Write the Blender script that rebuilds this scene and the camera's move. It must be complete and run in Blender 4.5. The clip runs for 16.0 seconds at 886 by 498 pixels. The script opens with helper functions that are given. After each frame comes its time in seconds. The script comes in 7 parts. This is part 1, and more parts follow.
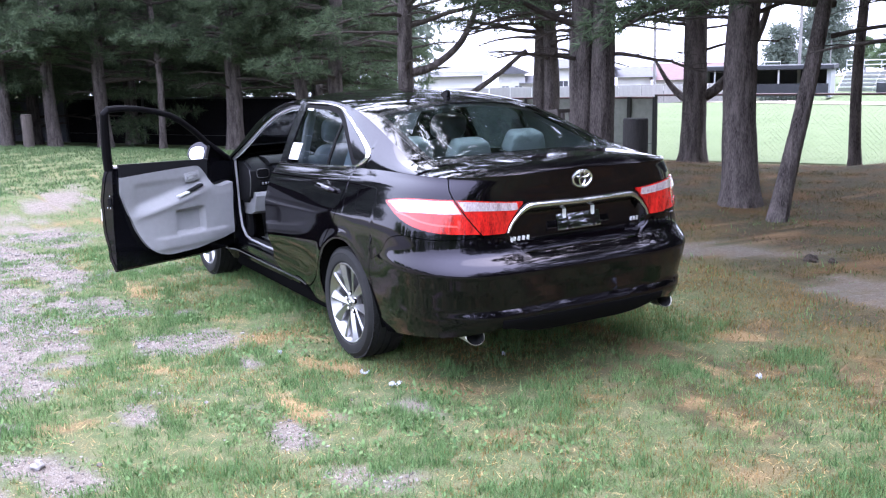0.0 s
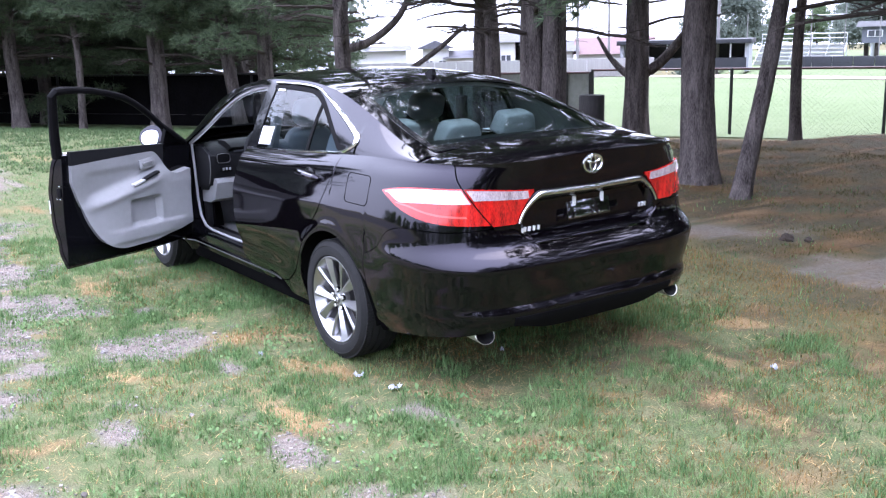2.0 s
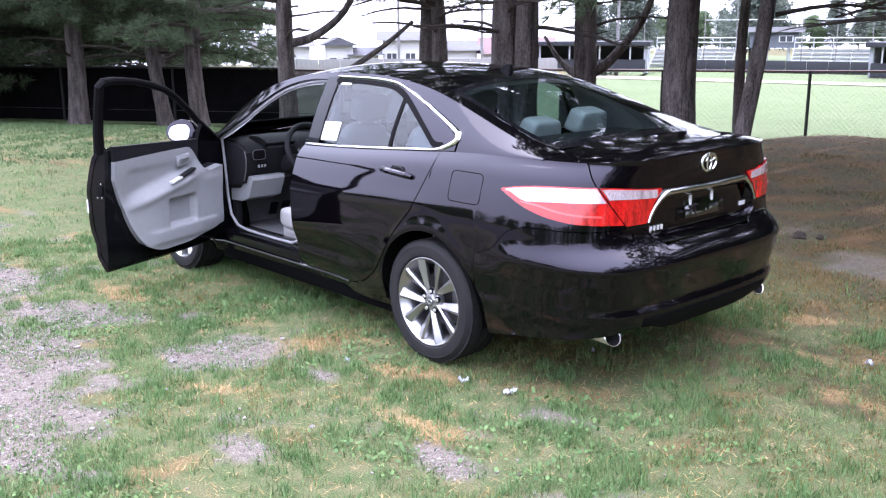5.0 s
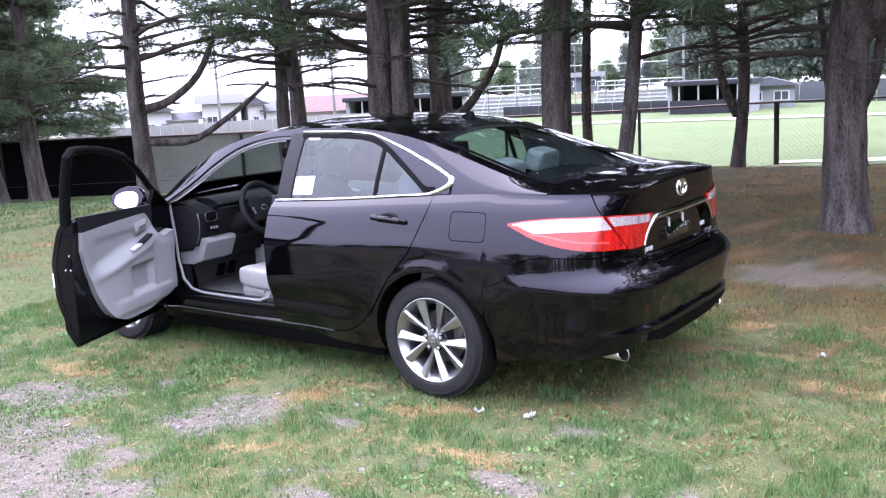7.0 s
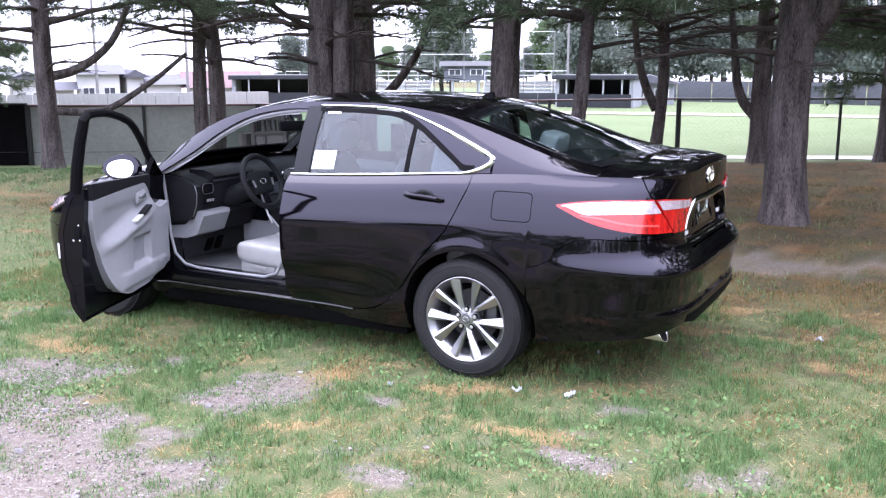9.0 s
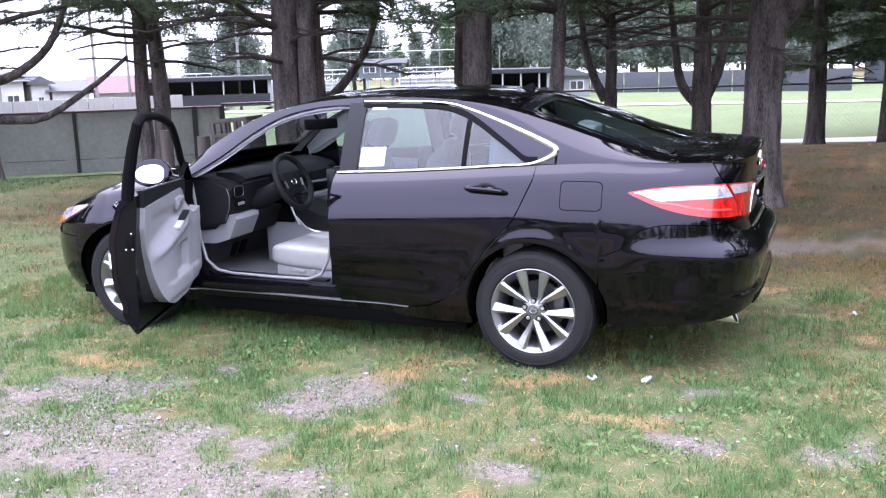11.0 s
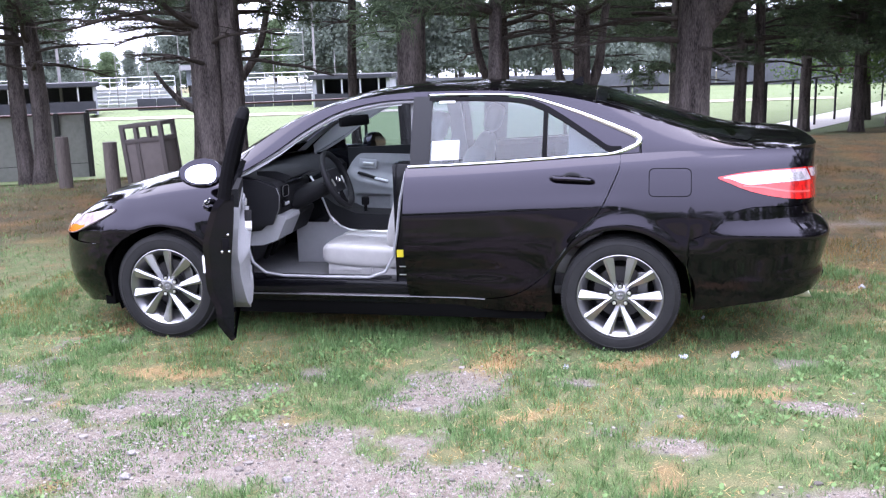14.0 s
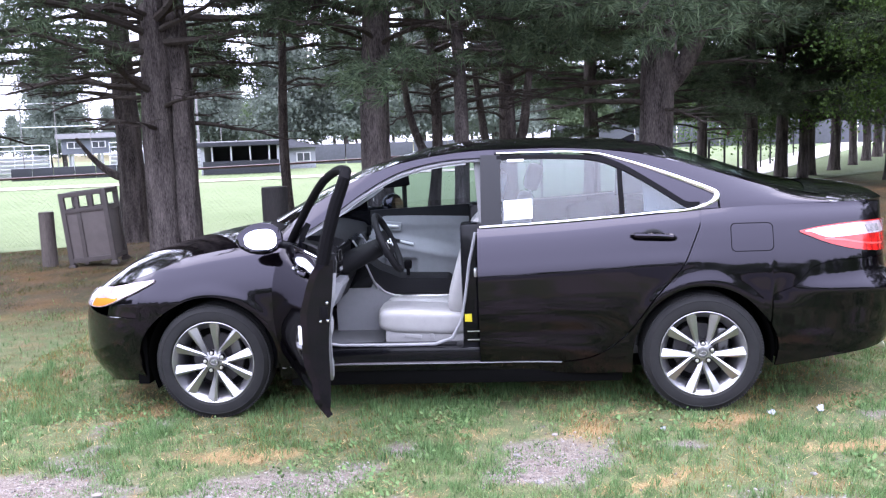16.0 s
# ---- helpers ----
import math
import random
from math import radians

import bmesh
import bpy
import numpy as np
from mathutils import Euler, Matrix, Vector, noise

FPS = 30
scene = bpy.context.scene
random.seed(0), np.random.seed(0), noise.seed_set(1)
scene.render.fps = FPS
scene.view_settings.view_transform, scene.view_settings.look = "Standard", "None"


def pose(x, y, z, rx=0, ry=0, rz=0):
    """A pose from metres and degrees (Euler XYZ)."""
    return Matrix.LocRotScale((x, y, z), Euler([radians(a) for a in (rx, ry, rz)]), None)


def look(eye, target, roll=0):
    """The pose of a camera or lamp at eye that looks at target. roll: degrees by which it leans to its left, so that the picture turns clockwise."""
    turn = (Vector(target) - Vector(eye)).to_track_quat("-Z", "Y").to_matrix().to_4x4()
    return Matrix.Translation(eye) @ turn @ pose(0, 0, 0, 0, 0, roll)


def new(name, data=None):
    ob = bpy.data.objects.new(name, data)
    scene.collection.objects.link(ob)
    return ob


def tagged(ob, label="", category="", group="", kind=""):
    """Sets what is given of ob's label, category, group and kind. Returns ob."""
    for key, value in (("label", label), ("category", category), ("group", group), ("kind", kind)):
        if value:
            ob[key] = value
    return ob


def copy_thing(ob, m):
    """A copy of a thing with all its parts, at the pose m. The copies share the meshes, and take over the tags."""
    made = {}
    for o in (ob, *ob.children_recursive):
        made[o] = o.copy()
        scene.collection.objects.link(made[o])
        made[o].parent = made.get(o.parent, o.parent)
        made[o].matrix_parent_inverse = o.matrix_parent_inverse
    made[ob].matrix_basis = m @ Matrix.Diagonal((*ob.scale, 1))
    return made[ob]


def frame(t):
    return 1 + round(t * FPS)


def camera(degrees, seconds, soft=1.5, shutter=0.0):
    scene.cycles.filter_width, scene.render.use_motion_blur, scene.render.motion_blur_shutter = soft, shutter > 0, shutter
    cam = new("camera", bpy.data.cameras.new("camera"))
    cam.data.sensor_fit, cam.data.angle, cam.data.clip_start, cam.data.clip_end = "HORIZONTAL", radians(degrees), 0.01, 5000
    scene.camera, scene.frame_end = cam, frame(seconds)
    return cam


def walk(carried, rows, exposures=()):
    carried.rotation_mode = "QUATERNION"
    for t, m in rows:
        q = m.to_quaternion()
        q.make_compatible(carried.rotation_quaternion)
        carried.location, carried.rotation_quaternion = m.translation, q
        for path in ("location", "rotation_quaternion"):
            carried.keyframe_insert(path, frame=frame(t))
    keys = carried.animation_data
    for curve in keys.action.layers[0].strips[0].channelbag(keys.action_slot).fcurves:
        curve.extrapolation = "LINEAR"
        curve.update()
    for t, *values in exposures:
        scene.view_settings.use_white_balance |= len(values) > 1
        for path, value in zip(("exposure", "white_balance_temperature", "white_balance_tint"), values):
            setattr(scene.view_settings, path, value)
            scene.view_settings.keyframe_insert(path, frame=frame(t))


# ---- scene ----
cam = camera(50.1, 16.0, soft=1.25)
METRES = 7.343
BASE = Matrix(((-0.51003, 0.84575, 0.15678, -4.9876), (-0.85977, -0.49579, -0.12242, 3.1439), (-0.02581, -0.19723, 0.98002, 1.7391), (0, 0, 0, 1)))
ROWS = [
    (0.0, 0.0, 0.0, 0.0, 0.0, 0.0, -0.0),
    (0.5, -0.0055, 0.0145, 0.0028, 0.28, -0.32, 1.52),
    (1.0, -0.0153, 0.0315, 0.0078, -0.98, -0.16, 0.25),
    (1.5, -0.0284, 0.0446, 0.0117, -1.11, -1.15, -0.42),
    (2.0, -0.0553, 0.0515, 0.0117, -4.85, -1.52, 1.04),
    (2.5, -0.0783, 0.0522, 0.0122, -4.63, -1.24, 1.06),
    (3.0, -0.0956, 0.0623, 0.007, -5.88, -0.22, 3.32),
    (3.5, -0.1155, 0.0745, 0.0146, -6.59, -0.28, 1.52),
    (6.0, -0.2762, 0.0932, 0.0124, -17.49, -0.55, 3.99),
    (6.5, -0.3093, 0.0949, 0.0099, -21.04, 1.97, 5.45),
    (7.0, -0.3363, 0.1016, 0.0134, -22.56, 0.85, 6.14),
    (7.5, -0.3788, 0.1076, 0.0121, -25.89, 1.02, 5.12),
    (8.0, -0.3953, 0.1249, 0.0129, -23.94, 1.04, 5.58),
    (8.5, -0.4179, 0.1429, 0.0173, -27.43, 0.16, 4.89),
    (11.0, -0.5388, 0.2271, 0.0293, -35.95, -1.48, 7.15),
    (11.5, -0.547, 0.2497, 0.032, -37.51, 0.2, 8.22),
    (12.0, -0.5605, 0.2731, 0.0336, -39.75, -1.72, 6.81),
    (12.5, -0.5988, 0.293, 0.0355, -41.07, -2.22, 8.44),
    (13.0, -0.623, 0.3098, 0.0351, -40.42, 0.22, 7.8),
    (13.5, -0.6522, 0.3341, 0.0417, -44.44, -1.33, 6.25),
    (14.0, -0.6922, 0.3615, 0.0475, -47.13, -2.67, 9.08),
    (14.5, -0.711, 0.3912, 0.0452, -46.75, -1.82, 8.15),
    (15.0, -0.727, 0.4307, 0.056, -52.88, -2.28, 6.82),
    (15.5, -0.7561, 0.4653, 0.0661, -54.34, -3.4, 9.69),
    (16.0, -0.7657, 0.4993, 0.0709, -54.89, -0.04, 10.55),
]
walk(cam, [(t, BASE @ pose(METRES * x, METRES * y, METRES * z, 90 + pitch, roll, yaw)) for t, x, y, z, yaw, pitch, roll in ROWS],
     [(0.0, 1.64, 6250, 12), (2.5, 1.60, 6300, 12), (4.5, 1.54, 6450, 13), (11.0, 1.54, 6550, 14), (15.2, 1.54, 6550, 14), (16.0, 1.62, 6500, 14)])

# ---- light: an overcast noon ----
world = bpy.data.worlds.new("overcast_sky")
scene.world = world
world.use_nodes = True
wn, wl = world.node_tree.nodes, world.node_tree.links
sky = wn.new("ShaderNodeTexSky")
sky.sky_type, sky.sun_disc = "NISHITA", False
sky.sun_elevation, sky.sun_rotation = radians(58), radians(200)
sky.dust_density, sky.ozone_density = 4.0, 0.6
haze = wn.new("ShaderNodeMix")
haze.data_type = "RGBA"
haze.inputs[0].default_value = 0.86
haze.inputs[7].default_value = (9.7, 10.3, 13.5, 1)
wl.new(sky.outputs[0], haze.inputs[6])
# an overcast sky is about three times as bright overhead as at the horizon
way, axes, grade, shaded = (wn.new("ShaderNode" + k) for k in ("TexCoord", "SeparateXYZ", "Math", "VectorMath"))
grade.operation, grade.use_clamp, shaded.operation = "MULTIPLY_ADD", False, "SCALE"
grade.inputs[1].default_value, grade.inputs[2].default_value = 0.82, 0.50
up = wn.new("ShaderNodeClamp")
wl.new(way.outputs["Generated"], axes.inputs[0])
wl.new(axes.outputs[2], up.inputs[0])
wl.new(up.outputs[0], grade.inputs[0])
wl.new(haze.outputs[2], shaded.inputs[0])
wl.new(grade.outputs[0], shaded.inputs["Scale"])
wl.new(shaded.outputs[0], wn["Background"].inputs[0])
wn["Background"].inputs[1].default_value = 0.235
sun = new("sun", bpy.data.lights.new("sun", "SUN"))
sun.data.energy, sun.data.angle, sun.data.color = 1.5, radians(80), (1.0, 0.96, 0.93)
sun.matrix_world = look((0, 0, 30), (-9, 8, 0))

# ---- materials ----
def mat(name, color, rough=0.6, metal=0.0, var=None, scale=8.0, bump=0.0, bump_scale=60.0, stretch=(1, 1, 1), spec=0.5, coat=0.0, detail=6):
    """A principled material: colour mixed with var by two scales of noise, bump in metres."""
    m = bpy.data.materials.new(name)
    m.use_nodes = True
    n, l = m.node_tree.nodes, m.node_tree.links
    b = n["Principled BSDF"]
    b.inputs["Base Color"].default_value = (*color, 1)
    b.inputs["Roughness"].default_value, b.inputs["Metallic"].default_value = rough, metal
    b.inputs["Specular IOR Level"].default_value = spec
    b.inputs["Coat Weight"].default_value, b.inputs["Coat Roughness"].default_value, b.inputs["Coat IOR"].default_value = coat, 0.015, 1.34
    if var or bump:
        co = n.new("ShaderNodeTexCoord")
        mp = n.new("ShaderNodeMapping")
        mp.inputs["Scale"].default_value = stretch
        l.new(co.outputs["Object"], mp.inputs[0])
    if var:
        big, fine = n.new("ShaderNodeTexNoise"), n.new("ShaderNodeTexNoise")
        for node, sc in ((big, scale), (fine, scale * 9)):
            node.inputs["Scale"].default_value, node.inputs["Detail"].default_value = sc, detail
            l.new(mp.outputs[0], node.inputs[0])
        mean = n.new("ShaderNodeMath")
        mean.operation = "MULTIPLY_ADD"
        mean.inputs[1].default_value = 0.5
        half = n.new("ShaderNodeMath")
        half.operation = "MULTIPLY"
        half.inputs[1].default_value = 0.5
        l.new(big.outputs[0], mean.inputs[0])
        l.new(fine.outputs[0], half.inputs[0])
        l.new(half.outputs[0], mean.inputs[2])
        ramp = n.new("ShaderNodeValToRGB")
        ramp.color_ramp.elements[0].position, ramp.color_ramp.elements[1].position = 0.36, 0.64
        ramp.color_ramp.elements[0].color, ramp.color_ramp.elements[1].color = (*color, 1), (*var, 1)
        l.new(mean.outputs[0], ramp.inputs[0])
        l.new(ramp.outputs[0], b.inputs["Base Color"])
    if bump:
        bt, bn = n.new("ShaderNodeTexNoise"), n.new("ShaderNodeBump")
        bt.inputs["Scale"].default_value, bt.inputs["Detail"].default_value = bump_scale, 8
        l.new(mp.outputs[0], bt.inputs[0])
        bn.inputs["Distance"].default_value, bn.inputs["Strength"].default_value = bump, 1.0
        l.new(bt.outputs[0], bn.inputs["Height"])
        l.new(bn.outputs[0], b.inputs["Normal"])
    return m


def glass_mat(name, tint, gloss=1.0, least=0.08):
    """Thin tinted sheet glass: see-through with a Fresnel gloss."""
    m = bpy.data.materials.new(name)
    m.use_nodes = True
    n, l = m.node_tree.nodes, m.node_tree.links
    n.remove(n["Principled BSDF"])
    tr, gl, mix, fr, pw, sc = (n.new("ShaderNode" + k) for k in ("BsdfTransparent", "BsdfGlossy", "MixShader", "LayerWeight", "Math", "Math"))
    tr.inputs[0].default_value = (*tint, 1)
    gl.inputs["Roughness"].default_value = 0.01
    gl.inputs["Color"].default_value = (gloss, gloss, gloss, 1)
    pw.operation, sc.operation = "POWER", "MULTIPLY_ADD"
    pw.inputs[1].default_value, sc.inputs[1].default_value, sc.inputs[2].default_value = 5.0, 1.0 - least, least
    l.new(fr.outputs["Facing"], pw.inputs[0])
    l.new(pw.outputs[0], sc.inputs[0])
    l.new(sc.outputs[0], mix.inputs[0])
    l.new(tr.outputs[0], mix.inputs[1])
    l.new(gl.outputs[0], mix.inputs[2])
    l.new(mix.outputs[0], n["Material Output"].inputs[0])
    return m


def ground_mat():
    """Turf, gravel, shade-darkened pine litter and straw, laid out by the masks stored on the ground's vertices."""
    m = bpy.data.materials.new("ground_cover")
    m.use_nodes = True
    n, l = m.node_tree.nodes, m.node_tree.links
    b = n["Principled BSDF"]
    b.inputs["Roughness"].default_value, b.inputs["Specular IOR Level"].default_value = 0.95, 0.1
    co = n.new("ShaderNodeTexCoord")

    def noise_node(scale, detail=6):
        t = n.new("ShaderNodeTexNoise")
        t.inputs["Scale"].default_value, t.inputs["Detail"].default_value = scale, detail
        l.new(co.outputs["Object"], t.inputs[0])
        return t.outputs[0]

    def ramp(fac, stops):
        r = n.new("ShaderNodeValToRGB")
        e = r.color_ramp.elements
        while len(e) < len(stops):
            e.new(0.5)
        for k, (p, c) in enumerate(stops):
            e[k].position, e[k].color = p, (*c, 1)
        l.new(fac, r.inputs[0])
        return r.outputs[0]

    def mix(fac, a, c):
        x = n.new("ShaderNodeMix")
        x.data_type = "RGBA"
        l.new(fac, x.inputs[0])
        l.new(a, x.inputs[6])
        l.new(c, x.inputs[7])
        return x.outputs[2]

    cover = n.new("ShaderNodeVertexColor")
    cover.layer_name = "cover"
    sep = n.new("ShaderNodeSeparateColor")
    l.new(cover.outputs[0], sep.inputs[0])
    fine, mid, pebble = noise_node(140, 8), noise_node(9), noise_node(210, 3)
    turf = mix(ramp(mid, [(0.42, (0, 0, 0)), (0.74, (1, 1, 1))]), ramp(fine, [(0.3, (0.0396, 0.0576, 0.02304)), (0.7, (0.126, 0.1548, 0.072))]), ramp(fine, [(0.3, (0.0792, 0.0756, 0.0396)), (0.7, (0.2088, 0.1872, 0.108))]))
    gravel = ramp(pebble, [(0.32, (0.070, 0.057, 0.048)), (0.52, (0.190, 0.162, 0.145)), (0.70, (0.320, 0.285, 0.266))])
    tuft = noise_node(34, 5)
    # litter browns, kept extra dark to carry the shade of the pines
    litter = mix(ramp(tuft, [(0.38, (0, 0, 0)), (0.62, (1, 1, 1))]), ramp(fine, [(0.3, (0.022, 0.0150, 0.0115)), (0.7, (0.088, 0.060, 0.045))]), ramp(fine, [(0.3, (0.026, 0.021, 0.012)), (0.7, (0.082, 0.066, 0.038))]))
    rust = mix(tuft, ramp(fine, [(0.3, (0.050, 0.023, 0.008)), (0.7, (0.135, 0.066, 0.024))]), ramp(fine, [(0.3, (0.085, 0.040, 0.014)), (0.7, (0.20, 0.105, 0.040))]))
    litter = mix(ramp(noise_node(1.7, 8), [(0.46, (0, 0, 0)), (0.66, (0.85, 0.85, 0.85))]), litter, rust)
    straw = ramp(fine, [(0.3, (0.1692, 0.1044, 0.05184)), (0.7, (0.3384, 0.2412, 0.1332))])
    patchy = ramp(noise_node(26, 5), [(0.42, (0, 0, 0)), (0.62, (0.75, 0.75, 0.75))])
    soil = ramp(fine, [(0.3, (0.070, 0.053, 0.043)), (0.7, (0.185, 0.150, 0.128))])
    gravel = mix(patchy, gravel, soil)
    c = mix(sep.outputs[0], turf, gravel)
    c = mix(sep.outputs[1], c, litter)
    c = mix(sep.outputs[2], c, straw)
    l.new(c, b.inputs["Base Color"])
    bn = n.new("ShaderNodeBump")
    bn.inputs["Distance"].default_value, bn.inputs["Strength"].default_value = 0.012, 0.9
    l.new(pebble, bn.inputs["Height"])
    l.new(bn.outputs[0], b.inputs["Normal"])
    return m


def island_mat(name, a, c, rough=0.7, trans=0.0):
    """Blades and needles: colour varied from piece to piece."""
    m = bpy.data.materials.new(name)
    m.use_nodes = True
    n, l = m.node_tree.nodes, m.node_tree.links
    b = n["Principled BSDF"]
    b.inputs["Roughness"].default_value, b.inputs["Specular IOR Level"].default_value = rough, 0.25
    g, r = n.new("ShaderNodeNewGeometry"), n.new("ShaderNodeValToRGB")
    r.color_ramp.elements[0].color, r.color_ramp.elements[1].color = (*a, 1), (*c, 1)
    l.new(g.outputs["Random Per Island"], r.inputs[0])
    l.new(r.outputs[0], b.inputs["Base Color"])
    if trans:
        t, mx = n.new("ShaderNodeBsdfTranslucent"), n.new("ShaderNodeMixShader")
        mx.inputs[0].default_value = trans
        l.new(r.outputs[0], t.inputs[0])
        l.new(b.outputs[0], mx.inputs[1])
        l.new(t.outputs[0], mx.inputs[2])
        l.new(mx.outputs[0], n["Material Output"].inputs[0])
    return m


M_ground = ground_mat()
M_field = mat("mown_outfield_grass", (0.086, 0.112, 0.055), 0.95, var=(0.106, 0.130, 0.070), scale=0.25, bump=0.01, bump_scale=90, spec=0.1)
M_track = mat("pale_infield_dirt", (0.2592, 0.216, 0.18), 0.95, var=(0.3168, 0.2736, 0.2304), scale=0.5, spec=0.1)
M_concrete = mat("pale_concrete", (0.30, 0.29, 0.285), 0.9, var=(0.38, 0.365, 0.355), scale=1.5, bump=0.002)
M_bark = mat("pine_bark", (0.018, 0.0148, 0.0142), 0.95, var=(0.124, 0.106, 0.100), scale=11, bump=0.05, bump_scale=22, stretch=(1, 1, 0.22), spec=0.15)
M_twig = mat("grey_dead_wood", (0.0324, 0.02736, 0.02448), 0.95, var=(0.0648, 0.05472, 0.04752), scale=20, spec=0.1)
M_needle = island_mat("pine_needles", (0.024, 0.041, 0.023), (0.098, 0.134, 0.072), 0.8, 0.3)
M_leaf = island_mat("broad_leaves", (0.040, 0.082, 0.020), (0.105, 0.170, 0.048), 0.8, 0.35)
# distance haze is mixed into these two foliage colours
M_far_needle = island_mat("haze_tinted_conifer_needles", (0.100, 0.124, 0.106), (0.148, 0.172, 0.146), 0.95, 0.4)
M_far_leaf = island_mat("haze_tinted_broad_leaves", (0.085, 0.125, 0.068), (0.125, 0.170, 0.095), 0.95, 0.5)
M_blade = island_mat("grass_blades", (0.036, 0.08064, 0.02592), (0.1692, 0.2772, 0.108), 0.6, 0.3)
M_blade_pale = island_mat("pale_short_blades", (0.066, 0.108, 0.036), (0.262, 0.340, 0.145), 0.6, 0.3)
# lawn green darkened in the colour for the trees' shade
M_blade_far = island_mat("shade_toned_lawn_blades", (0.046, 0.080, 0.032), (0.105, 0.156, 0.066), 0.6, 0.25)
# thin olive grass with the pines' shade put into its colour
M_blade_dull = island_mat("thin_shade_toned_blades", (0.034, 0.038, 0.010), (0.125, 0.102, 0.032), 0.7, 0.2)
M_dry = island_mat("dry_blades", (0.216, 0.1296, 0.0504), (0.432, 0.3168, 0.1584), 0.8, 0.1)
M_pine_straw = island_mat("fallen_pine_needles", (0.0612, 0.036, 0.02016), (0.18, 0.1116, 0.0612), 0.8, 0.05)
M_clover = island_mat("clover_leaves", (0.045, 0.098, 0.030), (0.135, 0.215, 0.078), 0.6, 0.2)
M_stone = mat("gravel_stone", (0.1224, 0.1116, 0.1116), 0.9, var=(0.2448, 0.2304, 0.2304), scale=14, bump=0.004, bump_scale=80)
M_screen_black = mat("black_windscreen_fabric", (0.003, 0.0028, 0.0034), 0.95, var=(0.0065, 0.006, 0.007), scale=2, spec=0.05, bump=0.01, bump_scale=3)
M_screen_green = mat("faded_green_windscreen", (0.1368, 0.1426, 0.1282), 0.9, var=(0.1872, 0.193, 0.1764), scale=1.2, bump=0.02, bump_scale=2)
M_fence = mat("black_fence_steel", (0.015, 0.015, 0.016), 0.5, 0.3)
M_cap = mat("dark_red_rail_cap", (0.036, 0.00864, 0.01008), 0.5)
M_paint = mat("black_clearcoat_paint", (0.0012, 0.0009, 0.0014), 0.05)
M_paint.node_tree.nodes["Principled BSDF"].inputs["IOR"].default_value = 1.44
M_paint.node_tree.nodes["Principled BSDF"].inputs["Specular Tint"].default_value = (0.97, 0.91, 1.10, 1)
M_trimblack = mat("satin_black_trim", (0.004, 0.0038, 0.0045), 0.65, spec=0.05)
M_liner = mat("matt_black_liner", (0.004, 0.004, 0.004), 1.0, spec=0.0)
M_glossblack = mat("gloss_black_trim", (0.003, 0.003, 0.004), 0.18, coat=0.45, spec=0.1)
M_rubber = mat("tyre_rubber", (0.00864, 0.00864, 0.00936), 0.8, var=(0.0144, 0.01404, 0.0144), scale=18, spec=0.25)
M_alloy = mat("machined_alloy", (0.39, 0.385, 0.40), 0.28, 0.95)
M_alloy_dark = mat("grey_alloy_pocket", (0.16, 0.16, 0.165), 0.4, 0.8)
M_tip = mat("brushed_exhaust_chrome", (0.88, 0.86, 0.82), 0.33, 0.95)
M_chrome = mat("chrome", (0.86, 0.86, 0.88), 0.07, 1.0)
M_plastic_grey = mat("light_grey_moulded_trim", (0.2016, 0.2016, 0.2138), 0.55, var=(0.2232, 0.2232, 0.2376), scale=30, bump=0.0006, bump_scale=500)
M_leather = mat("light_grey_leather", (0.26, 0.255, 0.255), 0.45, var=(0.30, 0.293, 0.29), scale=20, bump=0.001, bump_scale=260)
M_dash = mat("charcoal_dashboard", (0.01008, 0.01008, 0.01152), 0.6, spec=0.12, bump=0.0006, bump_scale=400)
M_carpet = mat("grey_carpet", (0.0864, 0.0864, 0.09), 0.95, var=(0.1152, 0.1152, 0.1188), scale=60, bump=0.004, bump_scale=400)
M_glass = glass_mat("tinted_side_glass", (0.42, 0.50, 0.55), 0.85, 0.065)
M_glass_rear = glass_mat("rear_window_glass", (0.50, 0.60, 0.60), 1.0, 0.045)
M_screen_glass = glass_mat("windscreen_glass", (0.68, 0.76, 0.74))
M_mirror = mat("mirror_glass", (0.92, 0.93, 0.95), 0.01, 1.0)
M_red = mat("red_lamp_lens", (0.13, 0.003, 0.004), 0.12, var=(0.56, 0.013, 0.010), scale=7, stretch=(5, 5, 1.0), coat=1.0, detail=2)
M_smoke = mat("grey_lamp_reflector", (0.22, 0.20, 0.21), 0.15, 0.6, var=(0.7, 0.66, 0.68), scale=30, coat=1.0)
M_garnish = mat("smoked_chrome", (0.62, 0.61, 0.63), 0.10, 1.0)
M_clear = mat("clear_lamp_lens", (0.26, 0.20, 0.22), 0.12, 0.35, var=(0.62, 0.53, 0.56), scale=6, stretch=(4, 4, 1.5), coat=1.0, detail=2)
M_amber = mat("amber_lens", (0.54, 0.1584, 0.0216), 0.15, coat=1.0)
M_white = mat("white_paper", (0.576, 0.576, 0.5688), 0.7, var=(0.5328, 0.5328, 0.5328), scale=40)
M_yellow = mat("yellow_tag", (0.612, 0.504, 0.0144), 0.6)
M_letter = mat("bright_letter_metal", (0.80, 0.80, 0.82), 0.28, 0.55)
M_plate_metal = mat("bare_plate_bracket_metal", (0.30, 0.30, 0.32), 0.05, 1.0)
M_clod = mat("dark_bark_clod", (0.01584, 0.01152, 0.00864), 0.95, var=(0.0432, 0.03024, 0.0216), scale=30, bump=0.01, bump_scale=60)
M_steel = mat("satin_silver_trim", (0.62, 0.62, 0.63), 0.28, 0.9)
M_pillar = mat("pale_grey_pillar_lining", (0.3312, 0.3312, 0.342), 0.6, bump=0.0005, bump_scale=500)
